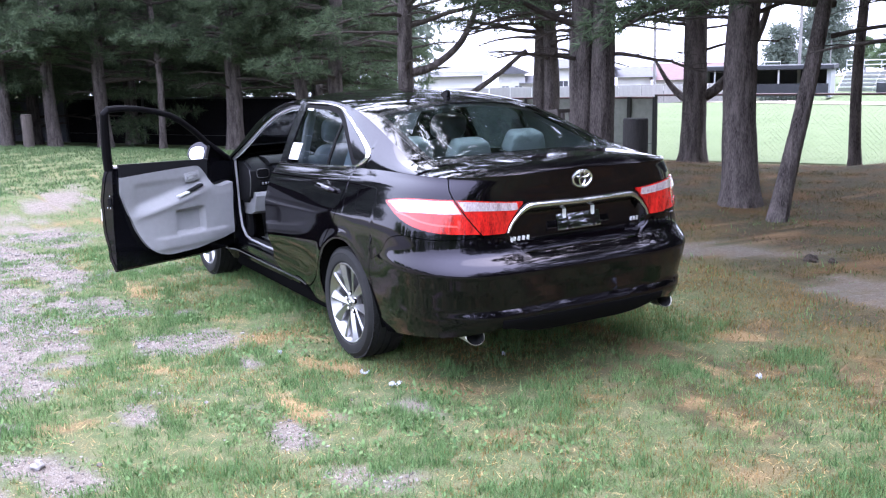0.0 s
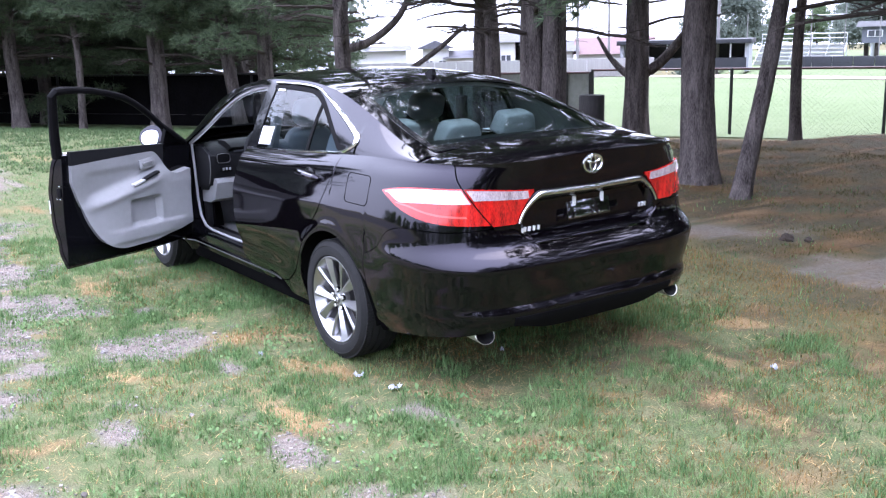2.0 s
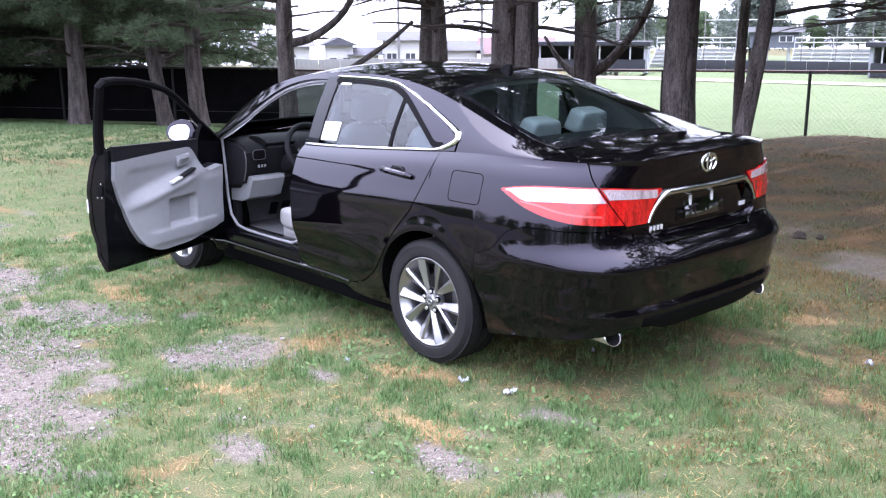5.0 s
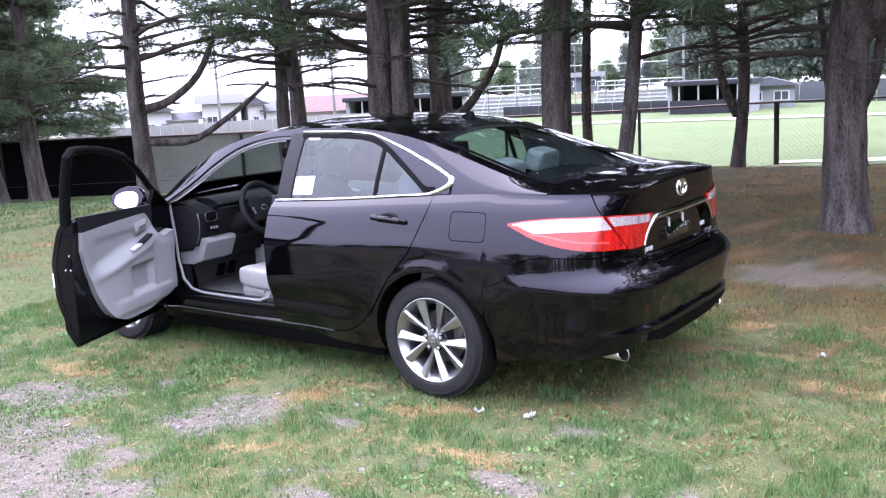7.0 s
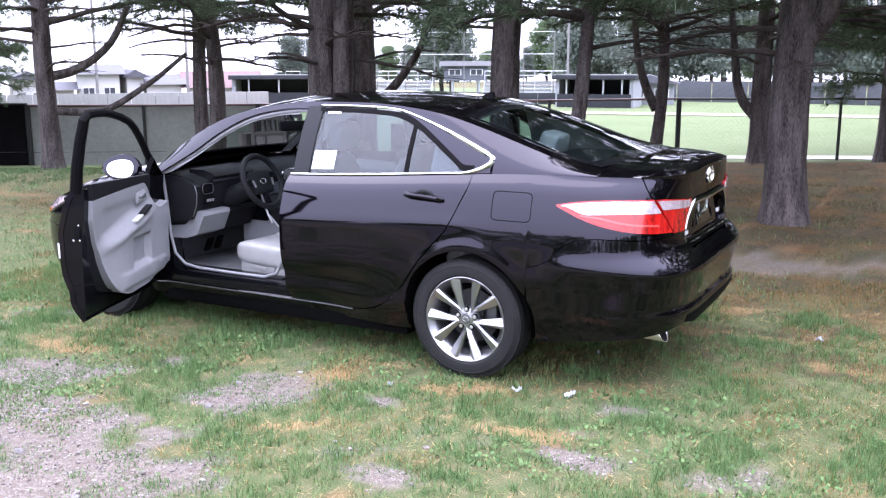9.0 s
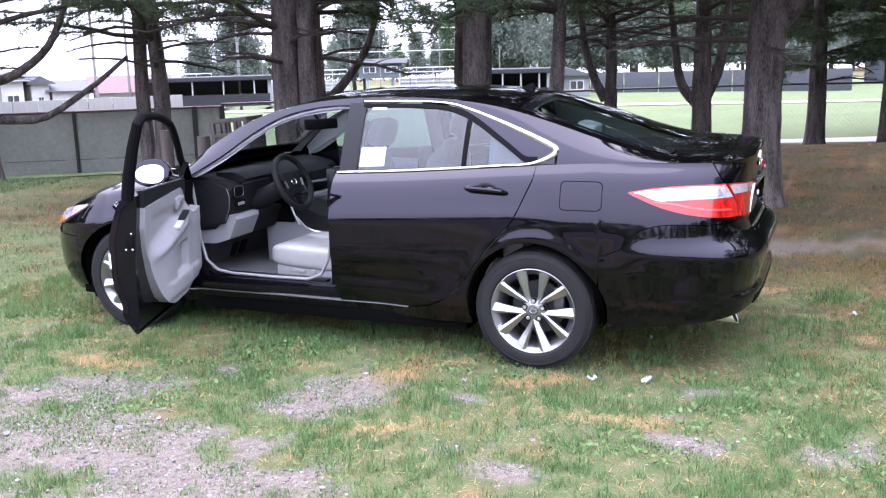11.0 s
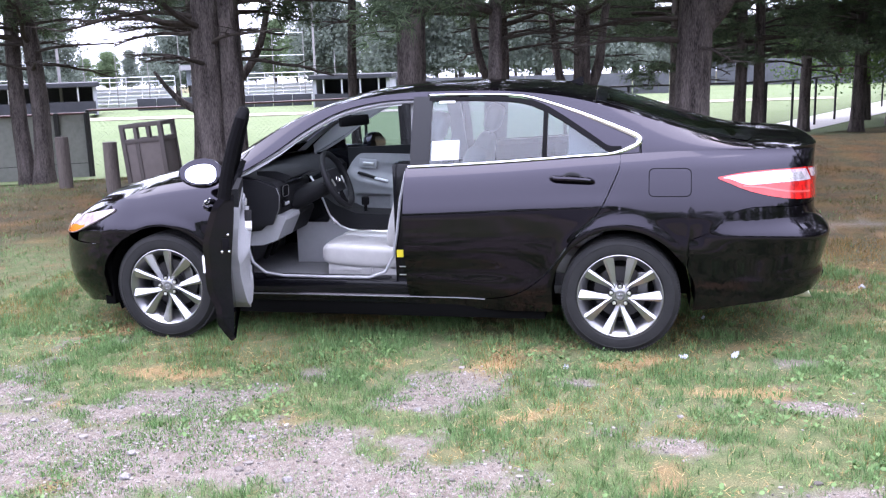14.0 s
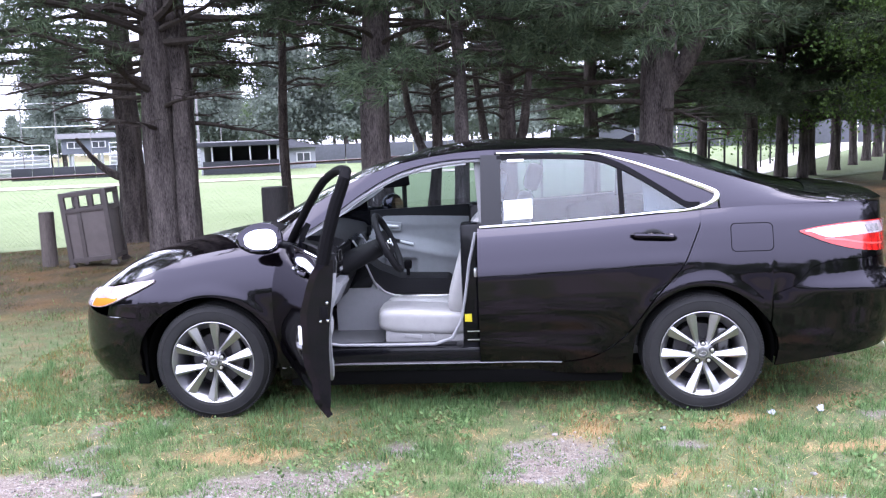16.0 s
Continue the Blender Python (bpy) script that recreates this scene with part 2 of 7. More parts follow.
M_headliner = mat("grey_headliner", (0.1728, 0.1728, 0.1764), 0.95)
M_brown = mat("brown_moulded_panel", (0.072, 0.060, 0.056), 0.8, var=(0.094, 0.078, 0.073), scale=10, bump=0.002, bump_scale=150)
M_wood = mat("weathered_post_wood", (0.0504, 0.04032, 0.036), 0.95, var=(0.0936, 0.07776, 0.0684), scale=12, bump=0.01, bump_scale=30, stretch=(1, 1, 0.15))
M_tar = mat("dark_creosoted_wood", (0.00504, 0.00432, 0.00432), 0.9, var=(0.01584, 0.01296, 0.01224), scale=10, bump=0.012, bump_scale=24, stretch=(1, 1, 0.2))
M_wall_white = mat("pale_siding", (0.504, 0.4968, 0.4896), 0.8, var=(0.5472, 0.54, 0.5328), scale=2)
M_wall_grey = mat("grey_painted_block", (0.216, 0.2232, 0.2448), 0.8, var=(0.2592, 0.2664, 0.288), scale=2)
M_roof_grey = mat("grey_shingles", (0.085, 0.085, 0.098), 0.95, var=(0.115, 0.115, 0.130), scale=6, spec=0.05)
M_roof_red = mat("faded_red_shingles", (0.120, 0.084, 0.088), 0.95, var=(0.150, 0.108, 0.112), scale=6, spec=0.05)
M_window = mat("dark_window_pane", (0.06, 0.065, 0.075), 0.15)
M_dug = mat("dark_dugout_paint", (0.01296, 0.0144, 0.01944), 0.8, var=(0.0216, 0.02304, 0.0288), scale=3)
M_galv = mat("galvanised_steel", (0.45, 0.46, 0.48), 0.45, 0.7)
M_pinkish = mat("pale_pink_light_guide", (0.4464, 0.0648, 0.0576), 0.2, coat=1.0)
M_sign_red = mat("red_sign_paint", (0.30, 0.02, 0.035), 0.5)
M_board = mat("grey_fence_boards", (0.17, 0.165, 0.165), 0.95, var=(0.23, 0.225, 0.22), scale=4, stretch=(6, 6, 0.3))
M_grey_mesh = mat("grey_windscreen_fabric", (0.054, 0.0576, 0.06624), 0.9, var=(0.072, 0.0756, 0.0864), scale=0.8)
M_blue = mat("slate_blue_siding", (0.085, 0.094, 0.112), 0.8, var=(0.11, 0.12, 0.14), scale=2)
M_asphalt = mat("worn_asphalt", (0.0324, 0.0324, 0.03456), 0.9, var=(0.04464, 0.04392, 0.04536), scale=3, bump=0.004, bump_scale=200)
M_sign_red = mat("red_sign_paint", (0.252, 0.0144, 0.0432), 0.6)

# ---- helpers for things ----
def part(name, bm, material, parent=None, label="", sharp=35):
    """Link a bmesh as one mesh object, under a thing or a part."""
    me = bpy.data.meshes.new(name)
    bm.to_mesh(me)
    bm.free()
    for p in me.polygons:
        p.use_smooth = True
    me.set_sharp_from_angle(angle=radians(sharp))
    me.materials.append(material)
    ob = new(name, me)
    if parent:
        ob.parent = parent
    if label:
        ob["label"] = label
    return ob


def raw(name, verts, faces, material, parent=None, smooth=False):
    me = bpy.data.meshes.new(name)
    me.from_pydata(verts, [], faces)
    if smooth:
        me.polygons.foreach_set("use_smooth", [True] * len(me.polygons))
    me.materials.append(material)
    ob = new(name, me)
    if parent:
        ob.parent = parent
    return ob


def thing(name, label, category, group="", at=(0, 0, 0), rz=0):
    e = new(name)
    e.matrix_basis = pose(*at, 0, 0, rz)
    e.empty_display_size = 0.1
    return tagged(e, label, category, group)


def box(bm, c, s, rot=None, bevel=0.0):
    """A bevelled box of size s about c."""
    r = bmesh.ops.create_cube(bm, size=1)
    v = r["verts"]
    m = Matrix.Translation(c) @ (rot or Matrix()) @ Matrix.Diagonal((*s, 1))
    bmesh.ops.transform(bm, matrix=m, verts=v)
    if bevel:
        e = list({e for x in v for e in x.link_edges})
        bmesh.ops.bevel(bm, geom=e, offset=bevel, segments=4 if bevel > 0.03 else 2, profile=0.6, affect="EDGES")
    return bm


def boxed(c, s, rot=None, bevel=0.0):
    return box(bmesh.new(), c, s, rot, bevel)


def tube(bm, pts, r, seg=8, closed=False):
    """A round bar along points; r: one radius, or one for each point."""
    pts = [Vector(p) for p in pts]
    n = len(pts)
    rings, side = [], None
    for i, p in enumerate(pts):
        a = pts[(i - 1) % n] if closed or i else pts[0]
        b = pts[(i + 1) % n] if closed or i < n - 1 else pts[-1]
        t = (b - a).normalized()
        if side is None:
            side = t.orthogonal().normalized()
        side = (side - t * side.dot(t)).normalized()
        up = t.cross(side)
        rr = r[i] if isinstance(r, (list, tuple)) else r
        rings.append([bm.verts.new(p + (side * math.cos(k * 2 * math.pi / seg) + up * math.sin(k * 2 * math.pi / seg)) * rr) for k in range(seg)])
    for i in range(n if closed else n - 1):
        a, b = rings[i], rings[(i + 1) % n]
        for k in range(seg):
            bm.faces.new((a[k], a[(k + 1) % seg], b[(k + 1) % seg], b[k]))
    if not closed:
        bm.faces.new(rings[0][::-1])
        bm.faces.new(rings[-1])
    return bm


def curve(xs, ys, soft=0.0):
    """A smooth function through a few knots; soft: evened out over so wide a stretch."""
    xs, ys = np.array(xs, float), np.array(ys, float)
    if xs[0] > xs[-1]:
        xs, ys = xs[::-1], ys[::-1]
    d = np.diff(ys) / np.diff(xs)
    m = np.concatenate(([d[0]], (d[:-1] + d[1:]) / 2, [d[-1]]))
    m[1:-1] = np.where(d[:-1] * d[1:] <= 0, 0, m[1:-1])

    def f(x):
        x = min(max(x, xs[0]), xs[-1])
        i = min(max(int(np.searchsorted(xs, x)) - 1, 0), len(xs) - 2)
        h = xs[i + 1] - xs[i]
        t = (x - xs[i]) / h
        return float((2 * t**3 - 3 * t**2 + 1) * ys[i] + (t**3 - 2 * t**2 + t) * h * m[i] + (3 * t**2 - 2 * t**3) * ys[i + 1] + (t**3 - t**2) * h * m[i + 1])

    if not soft:
        return f
    grid = np.linspace(xs[0], xs[-1], 400)
    val = np.array([f(x) for x in grid])
    k = max(3, int(soft / (grid[1] - grid[0])))
    win = np.hanning(k + 2)[1:-1]
    win /= win.sum()
    left = 2 * val[0] - val[k:0:-1]
    right = 2 * val[-1] - val[-2:-k - 2:-1]
    wide = np.convolve(np.concatenate([left, val, right]), win, "same")[k:k + 400]
    return lambda x: float(np.interp(x, grid, wide))


def sstep(a, b, x):
    t = min(max((x - a) / (b - a), 0.0), 1.0)
    return t * t * (3 - 2 * t)


# ---- ground ----
FENCE_A, FENCE_B = Vector((3.6, -17.0)), Vector((24.0, -4.3))
FENCE_DIR = (FENCE_B - FENCE_A).normalized()
FENCE_N = Vector((-FENCE_DIR.y, FENCE_DIR.x))


def beyond(x, y):
    """Metres from the ball-field fence, positive on the car's side."""
    p = Vector((x, y))
    d = (p - FENCE_A).dot(FENCE_N)
    if x < 3.6:
        d = min(max(d, y + 17.6), y + 19.0 - 0.25 * min(x, 0))
    return d


def height(x, y):
    d = beyond(x, y)
    z = -0.66 + 0.70 * sstep(-1.0, 9.0, d) - 0.005 * max(0.0, -d)
    if y < -3:
        z += 0.06 * sstep(-3, -5, y) * sstep(2, 7, d)
    near = 1 - sstep(3.0, 6.0, max(abs(x - 0.6) - 3.0, abs(y - 1.0) - 3.5, 0.0) + 0.0)
    z = z * (1 - near) + 0.0 * near
    z -= 3.4 * sstep(50, 56, math.hypot(x + 5, y - 3)) * sstep(-53, -48, math.degrees(math.atan2(y - 3, x + 5))) * sstep(-8, -20, y)
    return z - 0.03 * max(0.0, math.hypot(x, y) - 128) + 0.012 * noise.noise((x * 0.9, y * 0.9, 0.0)) * (1 if d > 0 else 0)


GRAVEL = [(0.93, 1.72, 0.36, 0.17, 35), (2.2, 1.95, 0.55, 0.28, 25), (1.75, 2.55, 0.95, 0.42, 8), (1.0, 2.85, 0.8, 0.35, 0), (2.9, 2.6, 0.8, 0.5, 0), (1.0, 3.6, 1.6, 0.5, 0), (3.2, 3.6, 1.8, 0.7, 0), (-0.75, 2.68, 0.3, 0.14, 15), (-1.0, 1.62, 0.22, 0.1, 0),
          (4.6, 2.4, 1.2, 0.6, 10), (5.8, 1.8, 0.9, 0.35, 10), (8.2, 1.3, 1.4, 0.4, -20), (6.8, 3.2, 2.0, 0.8, 0), (3.6, 2.0, 0.7, 0.25, 10), (9.5, 2.6, 1.6, 0.5, 0), (12.0, 4.0, 3.0, 1.2, 0), (0.25, 2.9, 0.3, 0.12, 20), (-0.3, 2.2, 0.2, 0.1, 0), (0.2, 1.45, 0.12, 0.06, 0)]
DUST = [(0.9, -3.2, 1.0, 0.35, 30), (-0.95, -3.0, 0.75, 0.4, 10), (-2.2, -3.4, 0.9, 0.3, 0)]
STRAW = [(0.72, 1.24, 0.2, 0.08, 20), (1.28, 1.2, 0.22, 0.06, 10), (2.35, 1.5, 0.28, 0.09, 15), (0.1, 1.14, 0.16, 0.07, 0), (0.8, 1.3, 0.16, 0.07, 0), (-0.66, 0.79, 0.28, 0.1, 20), (-1.05, -1.3, 0.25, 0.1, 30), (-1.42, -0.66, 0.2, 0.07, 0), (0.45, 0.92, 0.16, 0.07, 0), (11.0, 0.2, 0.5, 1.2, 0), (-0.15, 1.0, 0.2, 0.06, 0), (-1.9, -0.2, 0.3, 0.1, 0), (0.4, 1.9, 0.3, 0.08, 30), (-0.5, 1.5, 0.3, 0.07, 0)]


def blob(x, y, shapes):
    """How far inside the nearest of some ragged ovals (x, y, half length, half width, turn)."""
    best = -9.0
    for cx, cy, a, b, turn in shapes:
        dx, dy = x - cx, y - cy
        if abs(dx) > 2.2 * max(a, b) or abs(dy) > 2.2 * max(a, b):
            continue
        c, s = math.cos(radians(turn)), math.sin(radians(turn))
        best = max(best, 1 - math.hypot((dx * c + dy * s) / a, (dy * c - dx * s) / b))
    if best < -3:
        return 0.0
    best += 0.75 * noise.noise((x * 3.3, y * 3.3, 2.0)) + 0.45 * noise.noise((x * 9, y * 9, 4.0))
    return sstep(-0.15, 0.3, best)


def cover(x, y):
    """Shares of gravel, pine litter with its painted shade, and straw on the turf at a place."""
    n1 = noise.noise((x * 1.7, y * 1.7, 7.0)) + 0.5 * noise.noise((x * 5.1, y * 5.1, 3.0))
    n2 = noise.noise((x * 2.3, y * 2.3, 11.0)) + 0.6 * noise.noise((x * 7.0, y * 7.0, 13.0))
    gravel = max(blob(x, y, GRAVEL), 0.9 * sstep(0.36, 0.66, n1 + 0.12 * (y - 1.5)) if y > 0.9 else 0.0)
    dust = blob(x, y, DUST)
    # litter and painted shade together, strongest on the pines' side
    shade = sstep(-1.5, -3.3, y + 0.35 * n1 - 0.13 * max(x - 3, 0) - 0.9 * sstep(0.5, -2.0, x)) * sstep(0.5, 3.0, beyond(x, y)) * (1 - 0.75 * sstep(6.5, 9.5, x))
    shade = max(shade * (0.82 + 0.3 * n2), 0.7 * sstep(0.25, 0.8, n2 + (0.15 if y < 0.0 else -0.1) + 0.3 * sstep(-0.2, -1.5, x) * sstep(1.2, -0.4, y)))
    straw = max(blob(x, y, STRAW) * min(max(0.55 + 0.9 * n2, 0), 1), 0.6 * sstep(0.24, 0.72, n2 * 0.9 + 0.25 * n1) if y < 1.8 else 0.5 * sstep(0.32, 0.75, n2))
    straw *= 1 - 0.85 * gravel
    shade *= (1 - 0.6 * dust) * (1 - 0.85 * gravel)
    lawn = sstep(11.2, 11.9, x) * sstep(-5.0, -3.0, y)
    return min(max(gravel, 0.85 * dust), 1) * (1 - lawn), min(max(shade, 0), 1) * (1 - 0.9 * lawn), min(straw, 1) * (1 - 0.9 * lawn)


def ground_sheet():
    """One sheet: fine under the car and before it, coarser out to the horizon."""
    def axis(lo, hi, fine, coarse):
        v, out, step = lo, [], fine
        while v < hi:
            out.append(v)
            v += fine
        v, step = hi, fine
        right = []
        while v < coarse:
            right.append(v)
            step *= 1.16
            v += step
        right.append(coarse)
        v, step, left = lo, fine, []
        while v > -coarse:
            step *= 1.16
            v -= step
            left.append(max(v, -coarse))
        return left[::-1] + out + right
    xs, ys = axis(-2.6, 4.6, 0.06, 600.0), axis(-1.6, 3.6, 0.06, 600.0)
    verts = [(x, y, height(x, y)) for y in ys for x in xs]
    w = len(xs)
    faces = [(j * w + i, j * w + i + 1, (j + 1) * w + i + 1, (j + 1) * w + i) for j in range(len(ys) - 1) for i in range(w - 1)]
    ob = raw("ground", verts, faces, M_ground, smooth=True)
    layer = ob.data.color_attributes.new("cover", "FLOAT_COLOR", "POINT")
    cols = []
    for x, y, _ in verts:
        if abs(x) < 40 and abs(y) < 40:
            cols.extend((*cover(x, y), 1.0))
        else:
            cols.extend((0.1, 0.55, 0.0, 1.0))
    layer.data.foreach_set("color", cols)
    return tagged(ob, "worn turf with gravel patches and shade-darkened pine litter", "ground", kind="structure")


ground_sheet()


def draped(name, outline, nu, nv, lift, material, label, category):
    """A sheet between two edges, laid on the ground."""
    (a, b), (c, d) = outline
    verts, faces = [], []
    for j in range(nv + 1):
        for i in range(nu + 1):
            p = Vector(a).lerp(Vector(b), i / nu).lerp(Vector(c).lerp(Vector(d), i / nu), j / nv)
            verts.append((p.x, p.y, height(p.x, p.y) + lift))
    w = nu + 1
    for j in range(nv):
        for i in range(nu):
            faces.append((j * w + i, j * w + i + 1, (j + 1) * w + i + 1, (j + 1) * w + i))
    return tagged(raw(name, verts, faces, material, smooth=True), label, category, kind="structure")


fb = FENCE_B - FENCE_N * 0.25
draped("outfield", (((-3.0, -19.2), fb + FENCE_DIR * 30), ((-62, -78), (60, -78))), 70, 60, 0.03, M_field, "bright mown outfield grass behind the fence", "sports field")
draped("infield_dirt", (((-9, -40.2), (40, -30.2)), ((-9, -42.0), (40, -33.0))), 60, 6, 0.06, M_track, "pale dirt strip along the far edge of the field", "infield dirt")
draped("mow_strip", ((FENCE_A - FENCE_N * 0.22, FENCE_B - FENCE_N * 0.22), (FENCE_A + FENCE_N * 0.12, FENCE_B + FENCE_N * 0.12)), 60, 2, 0.025, M_concrete, "pale concrete strip under the fence", "mow strip")
# asphalt added out of view, so the car's lower sides reflect something dark
draped("road", (((-90, 8.5), (90, 8.5)), ((-90, 27), (90, 27))), 60, 8, 0.02, M_asphalt, "unseen dark asphalt added for reflections in the car", "road")
draped("path", (((3.6, -17.25), (-3.5, -19.6)), ((3.8, -18.0), (-2.6, -21.2))), 20, 3, 0.05, M_concrete, "pale concrete path beside the ball field", "path")
draped("path", (((-2.6, -21.2), (-22, -62)), ((-3.6, -19.6), (-24.5, -61))), 40, 4, 0.055, M_concrete, "pale concrete path beside the ball field", "path")


# ---- fence ----
def fence(name, a, b, z_top, screen, label, rail_mat, spacing=3.0, mesh=True):
    """Steel posts and top rail; a fabric windscreen or chain-link mesh between."""
    a, b = Vector(a), Vector(b)
    length = (b - a).length
    n = max(1, round(length / spacing))
    f = thing(name, label, "fence")
    pts = [a.lerp(b, i / n) for i in range(n + 1)]
    top = [height(p.x, p.y) + z_top for p in pts]
    for p, zt in zip(pts, top):
        z0 = height(p.x, p.y) - 0.1
        part("post", tube(bmesh.new(), [(p.x, p.y, z0), (p.x, p.y, zt + 0.02)], 0.036, 10), M_fence, f)
    for i in range(n):
        p, q = pts[i], pts[i + 1]
        part("top_rail", tube(bmesh.new(), [(p.x, p.y, top[i]), (q.x, q.y, top[i + 1])], 0.026, 8), rail_mat, f)
        off = Vector((-(b - a).y, (b - a).x)).normalized() * -0.035
        if screen:
            verts, faces, k, rows = [], [], 14, 8
            for r in range(rows + 1):
                for c in range(k + 1):
                    s = p.lerp(q, c / k) + off * (1 + 0.5 * noise.noise((c * 0.5 + i * 7, r * 0.6, 1)))
                    lo, hi = height(s.x, s.y) + 0.03, top[i] + (top[i + 1] - top[i]) * c / k - 0.01
                    verts.append((s.x, s.y, lo + (hi - lo) * r / rows))
            for r in range(rows):
                for c in range(k):
                    faces.append((r * (k + 1) + c, r * (k + 1) + c + 1, (r + 1) * (k + 1) + c + 1, (r + 1) * (k + 1) + c))
            raw("windscreen", verts, faces, screen, f, True)
            seam = [tuple(Vector(verts[c]).lerp(Vector(verts[rows * (k + 1) + c]), 0.22)) for c in range(k + 1)]
            part("seam", tube(bmesh.new(), seam, 0.007, 5), M_fence, f)
        elif mesh:
            bm = bmesh.new()
            L = (q - p).length
            d = (q - p).normalized()
            h = z_top - 0.05
            step = 0.11
            z0 = min(height(p.x, p.y), height(q.x, q.y)) + 0.03
            for sgn in (1, -1):
                s = -h
                while s < L + h:
                    lo, hi = (s, 0.0), (s + h, h)
                    if sgn < 0:
                        lo, hi = (s + h, 0.0), (s, h)
                    x0, x1 = sorted((lo[0], hi[0]))
                    c0, c1 = max(x0, 0.0), min(x1, L)
                    if c1 > c0:
                        def at(x):
                            u = (x - lo[0]) / (hi[0] - lo[0])
                            w = p + d * x
                            return Vector((w.x, w.y, z0 + u * h))
                        A, B = at(c0), at(c1)
                        o = Vector((0, 0, 0.0014)), Vector((d.y, -d.x, 0)) * 0.0014
                        vs = [bm.verts.new(A + o[0]), bm.verts.new(B + o[0]), bm.verts.new(B - o[0]), bm.verts.new(A - o[0])]
                        bm.faces.new(vs)
                    s += step
            part("chain_link_mesh", bm, M_galv_mesh, f)["kind"] = "stuff"
    return f


M_galv_mesh = mat("dark_coated_wire", (0.06, 0.065, 0.06), 0.5, 0.4)
SPLIT = FENCE_A.lerp(FENCE_B, 0.38)
MID = FENCE_A.lerp(FENCE_B, 0.407)
SPLIT2 = FENCE_A.lerp(FENCE_B, 0.62)
fence("chain_link_fence", FENCE_A, SPLIT, 1.43, None, "black chain link fence round the ball field", M_cap)
fence("screened_fence", SPLIT + FENCE_DIR * 0.05, MID - FENCE_DIR * 0.04, 1.38, M_screen_green, "short end bay of fence with faded green windscreen", M_cap)
fence("screened_fence", MID, SPLIT2, 1.38, M_screen_green, "chain link fence with faded green windscreen", M_cap, spacing=2.6)
fence("screened_fence", SPLIT2 + FENCE_DIR * 0.05, FENCE_B + FENCE_DIR * 4.2, 1.42, M_screen_black, "chain link fence with black windscreen", M_fence)
fence("screened_fence", FENCE_B + FENCE_DIR * 4.25, FENCE_B + FENCE_DIR * 6.8, 1.42, M_grey_mesh, "short fence panel with grey windscreen", M_fence)
fence("chain_link_fence", FENCE_A - FENCE_DIR * 0.05, (-3.2, -19.4), 1.43, None, "black chain link fence round the ball field", M_fence)
fence("chain_link_fence", (-3.25, -19.45), (-14, -44), 1.43, None, "black chain link fence running off along the path", M_fence, spacing=2.4)


# ---- trees ----
def trunk_mesh(r, h, seed, lean=(0, 0), flare=1.35, bend=0.12, seg=22, rings=46):
    """A tapered trunk with root flare, furrowed bark and a slight bend; its foot at the origin."""
    bm, rows = bmesh.new(), []
    for j in range(rings + 1):
        t = (j / rings) ** 1.6
        z = h * t - 0.15 * (j == 0)
        cx = lean[0] * z + bend * noise.noise((seed, z * 0.35, 0))
        cy = lean[1] * z + bend * noise.noise((seed + 9, z * 0.35, 5))
        rr = r * ((1 - 0.72 * t) + (flare - 1) * math.exp(-z / 0.22))
        ring = []
        for k in range(seg):
            a = 2 * math.pi * k / seg
            d = Vector((math.cos(a), math.sin(a), 0))
            n1 = noise.noise((d.x * 2.2 + seed, d.y * 2.2, z * 0.5))
            n2 = abs(noise.noise((d.x * 5.5, d.y * 5.5 + seed, z * 1.5)))
            n3 = noise.noise((d.x * 13 + seed, d.y * 13, z * 7))
            q = rr * (1 + 0.10 * n1 + 0.10 * n2 - 0.04 + 0.035 * n3)
            ring.append(bm.verts.new((cx + d.x * q, cy + d.y * q, z)))
        rows.append(ring)
    for a, b in zip(rows, rows[1:]):
        for k in range(seg):
            bm.faces.new((a[k], a[(k + 1) % seg], b[(k + 1) % seg], b[k]))
    return bm


def limb_path(rng, start, az, length, rise, droop, n=7):
    pts, p = [], Vector(start)
    for i in range(n + 1):
        pts.append(p.copy())
        t = i / n
        d = Vector((math.cos(az), math.sin(az), rise - droop * t)).normalized()
        p = p + d * (length / n) + Vector((rng.uniform(-1, 1), rng.uniform(-1, 1), rng.uniform(-1, 1))) * 0.05 * length / 3
        az += rng.uniform(-0.16, 0.16)
    return pts


def needle_tris(rng, centres, dirs, count, length, width):
    """Long thin triangles fanned about each tuft's direction."""
    c = np.repeat(np.array(centres), count, 0)
    d = np.repeat(np.array(dirs), count, 0)
    n = len(c)
    v = d * 0.75 + rng.normal(0, 0.55, (n, 3))
    v /= np.linalg.norm(v, axis=1)[:, None]
    ln = rng.uniform(0.7, 1.25, n)[:, None] * length
    side = np.cross(v, rng.normal(0, 1, (n, 3)))
    side /= np.linalg.norm(side, axis=1)[:, None] + 1e-9
    root = c + v * ln * 0.08
    tri = np.stack([root + side * width / 2, root - side * width / 2, root + v * ln + np.array([0, 0, -0.03])], 1)
    return tri.reshape(-1, 3)


def tri_object(name, pts, material):
    me = bpy.data.meshes.new(name)
    n = len(pts)
    me.vertices.add(n)
    me.vertices.foreach_set("co", pts.astype(np.float32).ravel())
    me.loops.add(n)
    me.loops.foreach_set("vertex_index", np.arange(n, dtype=np.int32))
    me.polygons.add(n // 3)
    me.polygons.foreach_set("loop_start", np.arange(0, n, 3, dtype=np.int32))
    me.update(calc_edges=True)
    me.validate()
    me.materials.append(material)
    return me


